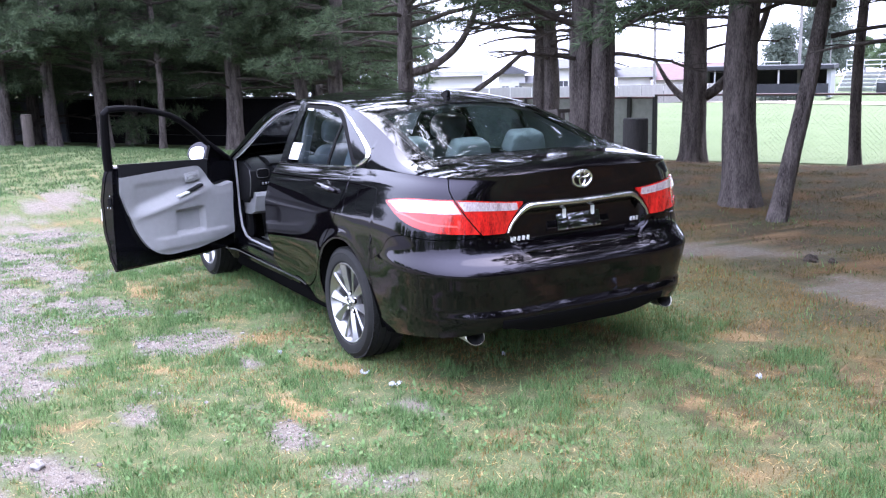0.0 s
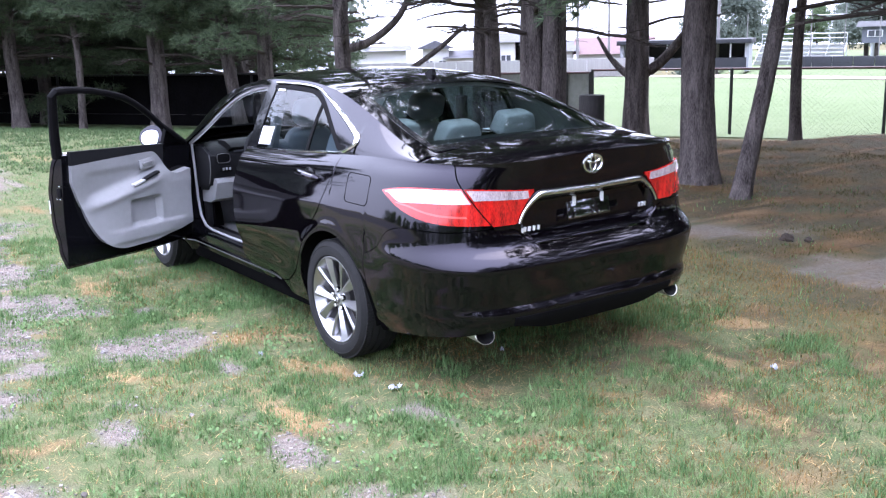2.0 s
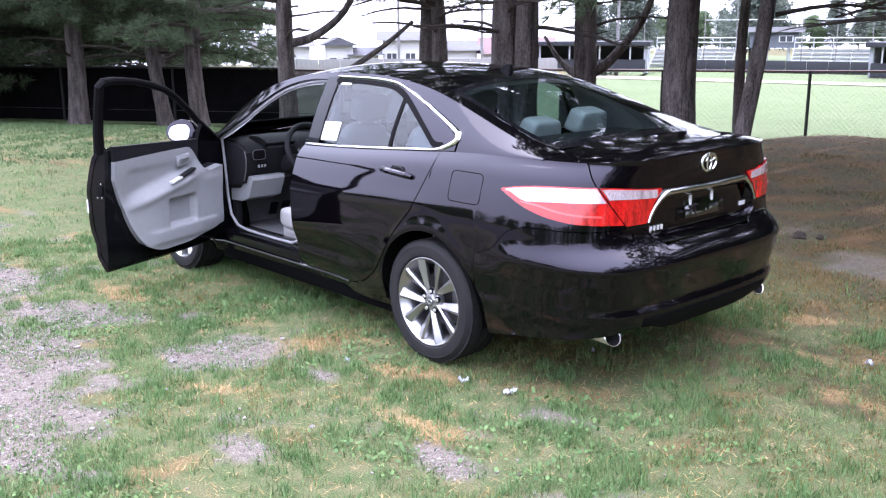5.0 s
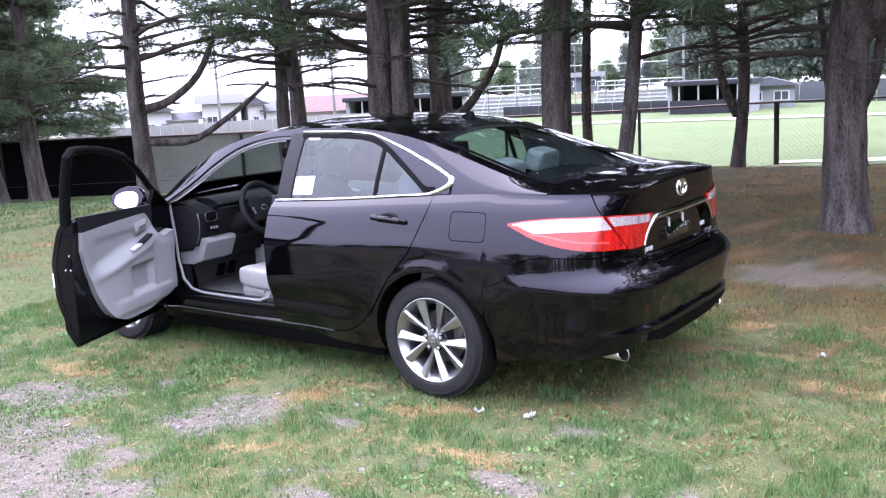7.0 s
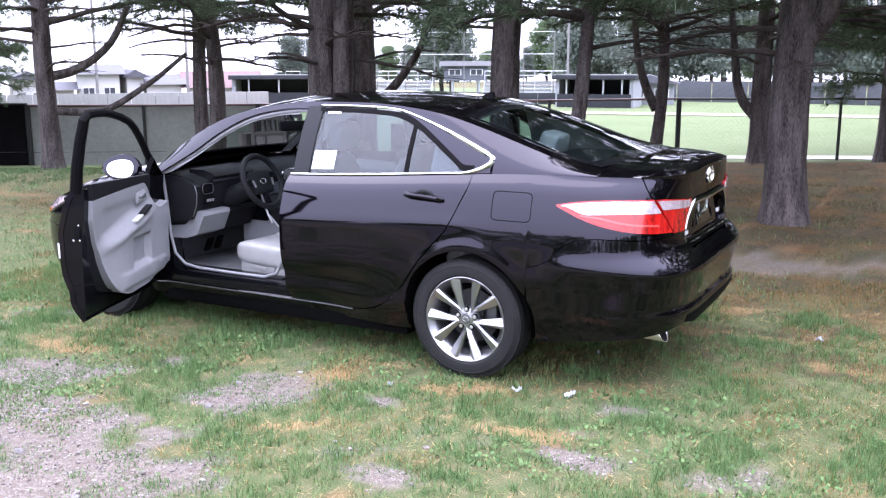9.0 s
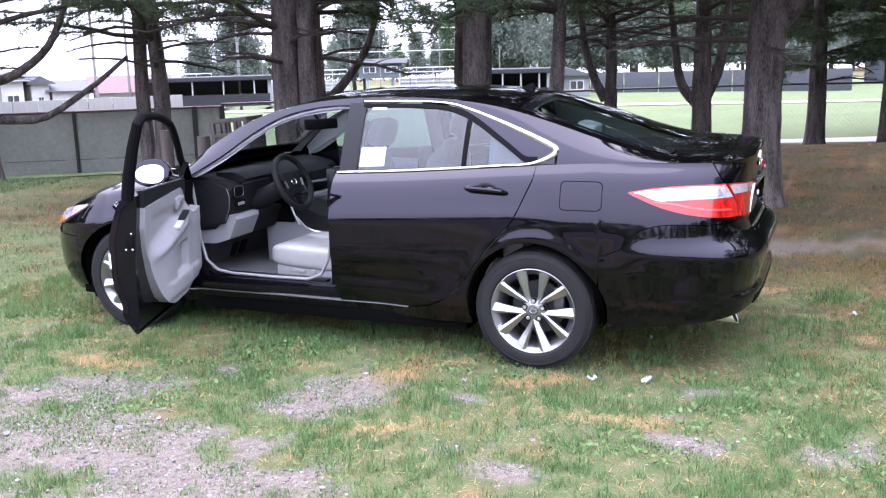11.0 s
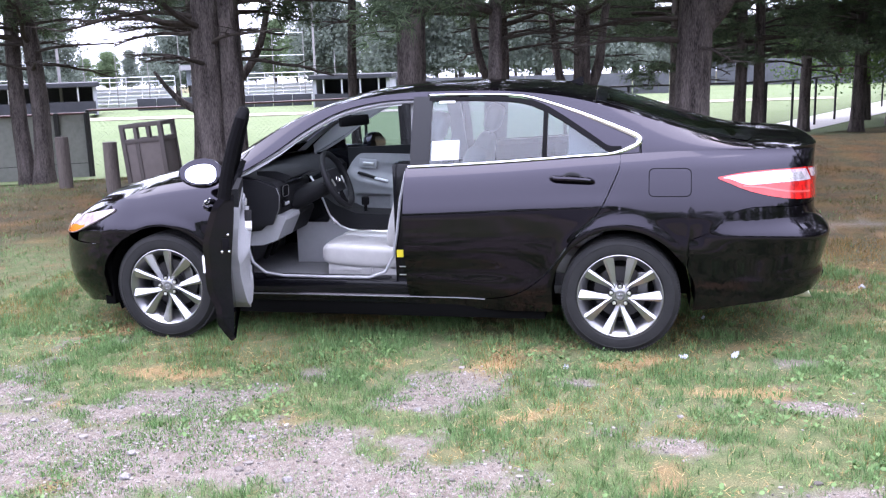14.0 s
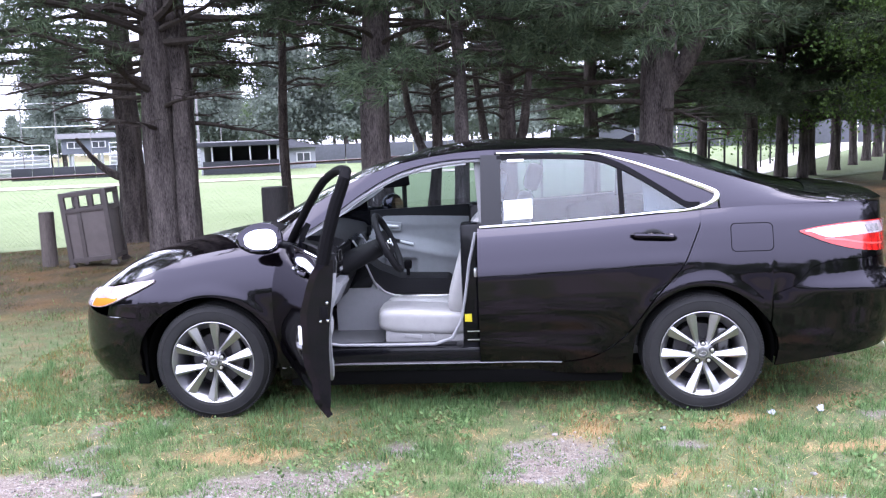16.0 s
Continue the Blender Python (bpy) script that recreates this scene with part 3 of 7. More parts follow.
def crown_meshes(seed, low, reach, limbs_low, limbs_high, top, tufts, dead=6):
    """Limbs and needle tufts about a trunk whose foot is the origin: full near the eye, coarser above."""
    rng, nr = random.Random(seed), np.random.default_rng(seed)
    bm, cen, dirs, cen2, dirs2 = bmesh.new(), [], [], [], []
    for i in range(limbs_low + limbs_high + dead):
        bare = i >= limbs_low + limbs_high
        high = limbs_low <= i < limbs_low + limbs_high
        z = rng.uniform(low, low + 2.6) if not high else low + 2.4 + (top - low - 2.6) * ((i - limbs_low) / max(1, limbs_high))
        if bare:
            z = rng.uniform(low - 0.5, low + 1.2)
        az = i * 2.4 + rng.uniform(-0.5, 0.5)
        L = reach * rng.uniform(0.65, 1.1) * (1 - 0.55 * max(0, z - low - 2) / max(1, top - low)) * (0.6 if bare else 1)
        path = limb_path(rng, (0, 0, z), az, L, rng.uniform(0.05, 0.35), rng.uniform(0.2, 0.6))
        tube(bm, path, [0.045 * L / 2.5 * (1 - 0.8 * k / (len(path) - 1)) + 0.005 for k in range(len(path))], 6)
        subs = 5 if high else 11
        for s in range(subs):
            t = 0.3 + 0.7 * (s + rng.random()) / subs
            k = min(int(t * (len(path) - 1)), len(path) - 2)
            base = path[k].lerp(path[k + 1], t * (len(path) - 1) - k)
            a2 = az + (1 if s % 2 else -1) * rng.uniform(0.35, 1.1)
            tw = limb_path(rng, base, a2, L * rng.uniform(0.22, 0.42) * (1.15 - 0.5 * t), rng.uniform(-0.1, 0.3), rng.uniform(0.1, 0.5), 4)
            if not high:
                tube(bm, tw, [0.010, 0.008, 0.007, 0.005, 0.003], 4)
            if bare:
                continue
            for q in range(tufts if not high else 6):
                u = rng.random() ** 0.7 * 3.999
                k2 = int(u)
                c = tw[k2].lerp(tw[min(k2 + 1, 4)], u - k2)
                d = (tw[min(k2 + 1, 4)] - tw[k2]).normalized() + Vector((rng.gauss(0, 0.35), rng.gauss(0, 0.35), rng.gauss(0.25, 0.3)))
                j = Vector((rng.gauss(0, 0.06), rng.gauss(0, 0.06), rng.gauss(0.02, 0.05)))
                (cen2 if high else cen).append(tuple(c + j))
                (dirs2 if high else dirs).append(tuple(d.normalized()))
    pts = [needle_tris(nr, cen, dirs, 15, 0.16, 0.0125)] if cen else []
    # upper needles are widened to block more of the sky
    if cen2:
        pts.append(needle_tris(nr, cen2, dirs2, 12, 0.30, 0.06))
    pts = np.concatenate(pts)
    me = bpy.data.meshes.new("limbs")
    bm.to_mesh(me)
    bm.free()
    me.materials.append(M_twig)
    return me, tri_object("needles", pts, M_needle)


CROWNS = [crown_meshes(3, 1.95, 2.8, 24, 28, 11, 11), crown_meshes(5, 1.75, 2.7, 22, 24, 10, 10), crown_meshes(8, 2.0, 3.0, 20, 26, 12, 10), crown_meshes(11, 1.7, 2.5, 23, 22, 9, 11)]
SPARSE = [crown_meshes(31, 2.0, 2.8, 13, 14, 11, 6, 18), crown_meshes(37, 2.1, 2.7, 12, 14, 11, 6, 16)]
# wide crowns added above view, to cast shade and darken reflections
SHADE_CANOPY = [crown_meshes(51, 1.9, 5.6, 0, 44, 10.5, 0, 0), crown_meshes(53, 2.1, 5.2, 0, 44, 10.5, 0, 0)]
THIN = [crown_meshes(21, 2.3, 1.9, 8, 14, 8, 8, 10), crown_meshes(23, 2.5, 1.7, 7, 14, 8, 8, 12)]


def pine(x, y, r, crown, turn, h=10.0, lean=(0, 0), seed=1, label="tall pine with furrowed grey-brown bark", lift=0.00, scale=1.0, extra=(), canopy=None):
    z = height(x, y)
    t = thing("pine_tree", label, "tree", "pines by the ball field", (x, y, z - 0.02))
    part("trunk", trunk_mesh(r, h, seed, lean), M_bark, t, sharp=60)
    for e in extra:
        part("limb", e, M_bark, t, sharp=60)
    limbs, needles = crown
    for name, me in (("branchwork", limbs), ("crown", needles)) + ((("shade_branchwork", canopy[0]), ("shade_crown", canopy[1])) if canopy else ()):
        ob = new(name, me)
        ob.parent = t
        ob["kind"] = "stuff"
        ob.matrix_basis = pose(lean[0] * 3, lean[1] * 3, lift, 0, 0, turn) @ Matrix.Scale(scale, 4)
    return t


def big_limb(pts, r0, r1):
    n = len(pts)
    fine = []
    fx, fy, fz = (curve(range(n), [p[k] for p in pts]) for k in range(3))
    for i in range(4 * n - 3):
        u = i / 4
        fine.append((fx(u), fy(u), fz(u)))
    m = len(fine)
    return tube(bmesh.new(), fine, [r0 + (r1 - r0) * i / (m - 1) for i in range(m)], 10)


# the near row, then the rows behind
pine(5.19, -5.13, 0.205, SPARSE[0], 20, 11, seed=2, label="thick double-trunked pine beside the litter bin", lift=0.055, canopy=SHADE_CANOPY[0])
pine(4.98, -5.24, 0.175, THIN[0], 20, 11, seed=3, label="thick double-trunked pine beside the litter bin", lift=0.25)
pine(7.28, -9.24, 0.23, SPARSE[1], 80, 10, seed=4, label="pine forking low into two upswept dead limbs", lift=0.25,
     extra=[big_limb([(0.0, 0.05, 1.1), (0.3, 0.05, 1.22), (0.55, 0.1, 1.45), (0.8, 0.15, 1.8)], 0.085, 0.025), big_limb([(0, 0, 1.1), (-0.3, -0.2, 1.3), (-0.6, -0.4, 1.7), (-0.85, -0.6, 2.2), (-1.0, -0.75, 2.9)], 0.10, 0.05)])
pine(2.55, -5.25, 0.20, SPARSE[1], 140, 11, seed=6, lift=0.45, canopy=SHADE_CANOPY[1])
pine(1.59, -4.72, 0.095, CROWNS[3], 10, 8, lean=(0.01, -0.25), seed=8, label="slender pine leaning away from the car", lift=0.5)
pine(9.47, -7.70, 0.155, SPARSE[0], 60, 10, seed=10, label="twin-stemmed pine before the fence", lift=0.25)
pine(9.80, -7.79, 0.14, THIN[1], 60, 10, seed=11, label="twin-stemmed pine before the fence", lift=0.45)
pine(11.46, -5.79, 0.17, SPARSE[1], 30, 10, seed=12, lift=0.00, label="pine with long sweeping lower limbs",
     extra=[big_limb([(0, 0, 1.05), (-0.5, -0.55, 1.0), (-1.1, -1.2, 1.45), (-1.6, -1.7, 2.0)], 0.08, 0.035), big_limb([(0, 0, 1.6), (-0.35, -0.4, 1.75), (-0.75, -0.8, 2.2), (-1.0, -1.1, 3.0)], 0.09, 0.05)])
pine(4.93, -10.54, 0.095, THIN[0], 200, 9, seed=14, label="slim straight pine by the fence", lift=0.45)
pine(2.40, -11.02, 0.11, SPARSE[0], 120, 8, seed=16, lean=(-0.02, 0.0), label="dark crooked pine forking above head height", lift=0.15,
     extra=[big_limb([(0, 0, 0.9), (0.22, -0.05, 1.3), (0.42, -0.1, 2.0), (0.5, -0.1, 3.2)], 0.09, 0.05)])
pine(1.02, -13.13, 0.19, SPARSE[1], 300, 9, seed=18, label="dark pine with several crooked stems", lift=0.15,
     extra=[big_limb([(0, 0, 0.8), (0.4, 0, 1.3), (0.55, 0, 2.2), (0.7, 0, 3.4)], 0.11, 0.05), big_limb([(0, 0, 0.9), (-0.3, 0, 1.6), (-0.4, 0, 2.4), (-0.6, 0, 3.6)], 0.12, 0.06)])
pine(-0.70, -5.26, 0.222, CROWNS[0], 250, 11, seed=20, lift=0.25, lean=(-0.01, 0.0), canopy=SHADE_CANOPY[0],
     extra=[big_limb([(-0.05, 0, 1.9), (-0.35, 0.1, 2.3), (-0.6, 0.2, 3.0), (-0.7, 0.2, 4)], 0.13, 0.07)])
pine(-0.93, -16.5, 0.20, CROWNS[3], 10, 10, seed=22, lift=0.00, canopy=SHADE_CANOPY[1])
pine(-2.35, -16.8, 0.15, CROWNS[1], 90, 10, seed=24, lift=0.00, canopy=SHADE_CANOPY[0])
pine(-2.75, -16.9, 0.14, THIN[1], 40, 10, seed=25, lift=0.00)
pine(16.14, -6.45, 0.20, CROWNS[1], 70, 10, seed=26)
pine(17.0, -6.05, 0.17, CROWNS[3], 170, 10, lean=(0.08, 0.08), seed=28)
pine(18.2, -4.5, 0.22, CROWNS[0], 110, 11, seed=30)
pine(19.0, -2.9, 0.09, THIN[1], 80, 9, seed=32, label="slim pine in the shade by the screened fence")
pine(20.5, -1.83, 0.18, CROWNS[3], 200, 9, seed=34)
pine(21.0, -0.69, 0.17, CROWNS[1], 290, 9, seed=36)
pine(21.35, 0.42, 0.15, CROWNS[2], 10, 9, seed=38)
for i, (x, y) in enumerate([(-4.55, -21.7), (-5.9, -21.6), (-7.4, -23.9), (-8.5, -25.4), (-9.3, -27.2), (-10.9, -29.6), (-12.6, -32.5), (-14.2, -35.5), (-15.8, -38.5), (-17.4, -41.5), (-10.8, -24.2), (-13.0, -28.0)]):
    pine(x, y, 0.16 + 0.02 * (i % 3), CROWNS[i % 4], 37 * i, 10, seed=40 + i, lift=0.25, canopy=SHADE_CANOPY[i % 2], label="shaded pine in the row along the path")
for i, (x, y) in enumerate([(24, -6.5), (22, -8.5), (25, -3.5), (27, -1), (26, -8), (24.5, 1.0), (28, 3.5), (28, -5), (30, 0), (26.5, -11), (31, -4), (30, -8), (27, 6), (31, 4.5), (33, 1), (24, 4)]):
    pine(x, y, 0.2, CROWNS[(i + 1) % 4], 53 * i, 11, seed=60 + i, scale=1.2, lift=-1.3, label="dense dark pine behind the screened fence")

# pines added out of view to block low sky and darken reflections
for i, (x, y) in enumerate([(-12.5, -6.5), (-13.5, -2.6), (-14.5, 1.2), (-15.5, -8.5), (-16.5, -4.4), (-17.5, -0.4), (-18.0, 3.4), (-19.0, 7.0), (-21.0, -7.0), (-22.0, -2.0), (-12.5, -11.5), (-14.5, -16.0), (-17.0, -20.5), (-19.5, -26.0), (-8.2, -8.4), (-9.0, -13.0), (-10.2, -18.0)]):
    pine(x, y, 0.2, CROWNS[(i + 2) % 4], 71 * i, 11, seed=90 + i, scale=1.25, lift=-1.7 if i < 14 else -0.7, label="tall dense pine added out of view to block sky light")

# ---- the car: x ahead, y to its left, the rear axle at x = 0 ----
car = thing("car", "black four-door sedan on the turf with its driver's door open", "car")
WHEELBASE, HUB = 2.775, 0.334
XA, NR, XF, NF = -0.30, 4.6, 2.95, 2.4
ZB = curve([-1.2, -0.6, -0.3, 0.06, 0.75, 1.2, 2.0, 2.4, 2.8, 3.1, 3.3, 3.5, 3.75], [1.15, 1.147, 1.14, 1.122, 1.077, 1.057, 1.025, 1.005, 0.955, 0.885, 0.815, 0.73, 0.66], 0.25)
WID = curve([-1.0, -0.3, 0.0, 1.3, 2.4, 2.95, 3.2], [0.90, 0.903, 0.905, 0.912, 0.905, 0.895, 0.87], 0.3)
PROF = curve([0, 0.10, 0.25, 0.42, 0.58, 0.69, 0.76, 0.86, 0.94, 1.0], [0.885, 0.945, 0.982, 0.999, 1.0, 0.990, 0.976, 0.949, 0.918, 0.868])
REAR = curve([0.18, 0.28, 0.36, 0.425, 0.452, 0.474, 0.52, 0.60, 0.66, 0.70, 0.735, 0.76, 0.80, 0.86, 1.0, 1.08, 1.13, 1.165, 1.2], [-0.96, -1.07, -1.125, -1.152, -1.152, -1.136, -1.146, -1.165, -1.168, -1.15, -1.125, -1.10, -1.09, -1.085, -1.082, -1.084, -1.090, -1.094, -1.094])
NOSE = curve([0.12, 0.22, 0.40, 0.55, 0.66, 0.76, 0.88, 1.0], [3.62, 3.72, 3.77, 3.76, 3.72, 3.60, 3.35, 3.1])


def half(x, z):
    """Half width of the lower body."""
    zb = ZB(x)
    t = (z - 0.2) / (zb - 0.2)
    t -= 0.24 * t * max(1 - t, 0.0) * sstep(-0.1, 0.7, x)
    y = WID(x) * PROF(t)
    y -= 0.032 * math.exp(-(((z - 0.46) / 0.066) ** 2)) * sstep(0.40, 0.85, x) * (1 - 0.6 * sstep(1.0, 1.5, x)) * (1 - sstep(1.9, 2.35, x))
    y -= 0.050 * sstep(0.43, 0.27, z) * sstep(0.55, 1.0, x) * (1 - sstep(2.25, 2.36, x))
    rise = 0.80 + 0.07 * sstep(1.6, -0.3, x)
    y += 0.005 * math.exp(-(((z - rise) / 0.04) ** 2)) * sstep(-0.2, 0.2, x) * (1 - sstep(1.9, 2.3, x))
    for cx in (0.0, WHEELBASE):
        r = math.hypot(x - cx, z - HUB)
        y += 0.008 * math.exp(-(((r - 0.40) / 0.04) ** 2)) * sstep(0.2, 0.4, z)
    return y


def body(u, z, recess=True):
    """A place on the lower body's left: u is x along the flank and goes on round the corners to u = XA - 1 and XF + 1."""
    if u >= XA and u <= XF:
        return Vector((u, half(u, z), z))
    if u < XA:
        a = min((XA - u), 1.0) * math.pi / 2
        r = (math.cos(a) ** NR + math.sin(a) ** NR) ** (-1 / NR)
        x, y = XA - (XA - REAR(z)) * r * math.sin(a), half(XA, z) * r * math.cos(a)
        dent = sstep(0.46, 0.42, y) * sstep(0.785, 0.80, z) * sstep(0.965, 0.945, z)
        shelf = 0.02 * math.exp(-(((z - 0.685) / 0.05) ** 2)) * sstep(0.1, 0.4, math.sin(a)) * (0.6 + 0.4 * math.cos(a))
        return Vector((x + 0.03 * dent * recess - shelf * math.sin(a), y + shelf * math.cos(a), z))
    a = min((u - XF), 1.0) * math.pi / 2
    r = (math.cos(a) ** NF + math.sin(a) ** NF) ** (-1 / NF)
    return Vector((XF + (NOSE(z) - XF) * r * math.sin(a), half(XF, z) * r * math.cos(a), z))


def tail(u, z):
    """The body with its boot seam leaning: inward below, outward above."""
    return body(u + 0.55 * (max(z, 0.75) - 0.95) * math.exp(-(((u - XA + 0.555) / 0.17) ** 2)), z)


def lamp_skin(u, z):
    """The same, with no number-plate recess."""
    return body(u + 0.55 * (max(z, 0.75) - 0.95) * math.exp(-(((u - XA + 0.555) / 0.17) ** 2)), z, False)


def al(deg):
    """u at so many degrees round the rear corner."""
    return XA - deg / 90.0


def fl(deg):
    return XF + deg / 90.0


ZR = curve([-0.72, -0.5, -0.3, -0.11, 0.0, 0.25, 0.54, 0.86, 1.13, 1.43, 1.7, 1.94, 2.22, 2.42], [1.165, 1.206, 1.266, 1.327, 1.361, 1.428, 1.470, 1.487, 1.487, 1.468, 1.42, 1.34, 1.18, 1.025], 0.22)
YR = curve([-0.72, -0.3, 0.2, 0.8, 1.4, 1.9, 2.42], [0.725, 0.680, 0.628, 0.590, 0.590, 0.63, 0.72], 0.4)
ZC = curve([-0.85, -0.74, -0.5, -0.3, -0.11, 0.22, 0.58, 1.15, 1.38, 1.73, 1.94, 2.22, 2.62], [1.205, 1.218, 1.275, 1.34, 1.405, 1.495, 1.53, 1.537, 1.522, 1.455, 1.388, 1.26, 1.035], 0.4)


def flank(x, z):
    """The greenhouse's left side."""
    zb, zr = ZB(x), ZR(x)
    t = (z - zb) / max(zr - zb, 0.02)
    yb = half(x, zb)
    return Vector((x, yb + (YR(x) - yb) * t + 0.014 * 4 * t * (1 - t), z))


def top(x, w):
    """The roof, windscreen and rear window; w runs from -1 to 1 across."""
    q = 1 - abs(w) ** 2.3
    c = 0.2 * sstep(1.4, 2.42, x) - 0.13 * sstep(0.15, -0.68, x)
    return Vector((x + c * q, w * YR(x), ZR(x) + (ZC(x + c) - ZR(x)) * q))


def outward(f, a, b):
    e = 0.004
    n = (f(a + e, b) - f(a - e, b)).cross(f(a, b + e) - f(a, b - e))
    n.normalize()
    p = f(a, b)
    return n if n.dot(Vector((0.15 * (p.x - 1.2), p.y, p.z - 0.75))) > 0 else -n


def sheet(bm, f, us, lo, hi, nz, off=0.0, edge=0.012, sides=(1,)):
    """A panel on the surface f between two curves, with its rim turned inward by edge."""
    for sd in sides:
        rows = []
        for u in us:
            a, b = lo(u), hi(u)
            row = []
            for j in range(nz + 1):
                z = a + (b - a) * j / nz
                p, n = f(u, z), outward(f, u, z)
                p = p + n * off
                row.append((bm.verts.new((p.x, sd * p.y, p.z)), Vector((n.x, sd * n.y, n.z))))
            rows.append(row)
        for r, s in zip(rows, rows[1:]):
            for j in range(nz):
                q = [r[j][0], s[j][0], s[j + 1][0], r[j + 1][0]]
                bm.faces.new(q if sd > 0 else q[::-1])
        if edge:
            rim = [r[0] for r in rows] + [v for v in rows[-1][1:]] + [r[-1] for r in rows[-2::-1]] + [v for v in rows[0][-2:0:-1]]
            inner = [bm.verts.new(v.co - n * edge) for v, n in rim]
            for k in range(len(rim)):
                m = (k + 1) % len(rim)
                if (rim[k][0].co - rim[m][0].co).length > 1e-6 and abs(rim[k][0].co.y) + abs(rim[m][0].co.y) > 2e-4:
                    bm.faces.new((rim[k][0], inner[k], inner[m], rim[m][0]))
    bmesh.ops.remove_doubles(bm, verts=bm.verts, dist=1e-5)
    bmesh.ops.recalc_face_normals(bm, faces=bm.faces)
    return bm


def panel(name, f, us, lo, hi, nz, material, parent=None, off=0.0, edge=0.012, sides=(1, -1), label="", joined=False):
    lo_f = lo if callable(lo) else (lambda u: lo)
    hi_f = hi if callable(hi) else (lambda u: hi)
    if joined:
        return part(name, sheet(bmesh.new(), f, us, lo_f, hi_f, nz, off, edge, sides), material, parent or car, label)
    return [part(name, sheet(bmesh.new(), f, us, lo_f, hi_f, nz, off, edge, (s,)), material, parent or car, label) for s in sides]


def span(a, b, n, *more):
    return sorted(set([a + (b - a) * i / n for i in range(n + 1)]) | {m for m in more if a < m < b})


def arch(x, base=0.22, r=0.386):
    for cx in (0.0, WHEELBASE):
        d = abs(x - cx)
        if d < r:
            return max(base, HUB + math.sqrt(r * r - d * d))
    return base


ARCH_R = [0.386 * math.sin(radians(k * 9)) for k in range(-10, 11)]
rear_arch_x = [x for x in ARCH_R] + [-0.3865, 0.3865]
front_arch_x = [WHEELBASE + x for x in ARCH_R] + [WHEELBASE - 0.3865, WHEELBASE + 0.3865]

# lower body panels
DOOR_LO = curve([0.004, 0.012, 0.030, 0.055, 0.085, 0.116, 0.19, 0.28, 0.42, 0.57, 0.72, 0.9, 1.24], [1.085, 1.055, 1.012, 0.955, 0.888, 0.830, 0.748, 0.645, 0.46, 0.345, 0.30, 0.292, 0.292])
BUMP_HI = curve([-1.30, al(70), al(62), al(56), al(40), al(20), -0.45, -0.36], [0.752, 0.752, 0.755, 0.83, 0.84, 0.81, 0.72, 0.665])
BUMP_LO = curve([-1.30, al(68), al(60), al(50), al(40), -0.45, -0.36], [0.335, 0.345, 0.38, 0.385, 0.345, 0.26, 0.24])


def bump_lo(u):
    return max(BUMP_LO(u), arch(u, 0.2) if u > -0.387 else 0.2)


panel("rear_bumper", tail, span(-1.30, -0.352, 46, -0.3865, -0.385, -0.38, -0.37), bump_lo, BUMP_HI, 26, M_paint, joined=True)


def quarter_lo(x):
    if x > 0.0:
        return min(arch(x, 0.215), DOOR_LO(x) - 0.012)
    return arch(x, 0.23) if x > -0.352 else BUMP_HI(x) + 0.004


def quarter_hi(x):
    return ZB(x) if x <= 0.001 else DOOR_LO(x + 0.004) - 0.007


panel("quarter_panel", tail, sorted(set(span(al(49.75), 0.0, 38) + span(0.001, 0.13, 16) + span(0.14, 0.9, 28) + [x for x in rear_arch_x if x > -0.35])), quarter_lo, quarter_hi, 22, M_paint)
rear_doors = panel("rear_door", body, sorted(set(span(0.0045, 0.13, 16) + span(0.14, 1.238, 42))), DOOR_LO, ZB, 26, M_paint, edge=0.02)
panel("sill", body, span(0.905, 2.40, 30), 0.205, 0.285, 6, M_paint, edge=0.03)


def fender_lo(x):
    return arch(x, 0.24) if x < 3.163 else 0.60 + 0.02 * (x - 3.16)


panel("front_fender", body, sorted(set(span(2.338, fl(34), 36) + front_arch_x + [3.1632])), fender_lo, lambda x: ZB(x if x < XF else body(x, 0.75).x), 22, M_paint)
panel("front_bumper", body, sorted(set(span(3.1635, fl(90), 40))), lambda u: 0.17 + 0.03 * sstep(3.5, 3.2, u), lambda u: 0.596 + 0.03 * sstep(fl(30), fl(60), u), 16, M_paint, joined=True)
panel("grille", body, span(fl(50), fl(90), 20), 0.632, 0.70, 6, M_glossblack, off=-0.01, joined=True)
# boot lid, with the number-plate recess
panel("boot_lid", tail, span(-1.30, al(50.15), 54), lambda u: 0.757 + 0.085 * sstep(al(62), al(55), u), lambda u: 1.156 - 0.003 * sstep(al(80), al(50), u), 46, M_paint, joined=True)


def cap(name, us, edge_z, spine, centre, power, material):
    """The hood or deck: from the body's upper rim inward to the middle."""
    bm = bmesh.new()
    for sd in (1, -1):
        rows = []
        for u in us:
            p = body(u, edge_z(u))
            row = []
            for j in range(15):
                k = (j / 14) ** 0.8
                x = p.x + (spine(p.x) - p.x) * k
                row.append(bm.verts.new((x, sd * p.y * (1 - k), p.z + (centre(x) - p.z) * (1 - (1 - k) ** power))))
            rows.append(row)
        for r, s in zip(rows, rows[1:]):
            for j in range(14):
                bm.faces.new((r[j], s[j], s[j + 1], r[j + 1]))
    bmesh.ops.remove_doubles(bm, verts=bm.verts, dist=1e-5)
    bmesh.ops.recalc_face_normals(bm, faces=bm.faces)
    return part(name, bm, material, car, sharp=50)


DECK = curve([-1.10, -1.085, -1.06, -1.0, -0.9, -0.7, -0.5], [1.158, 1.174, 1.188, 1.200, 1.208, 1.219, 1.236])


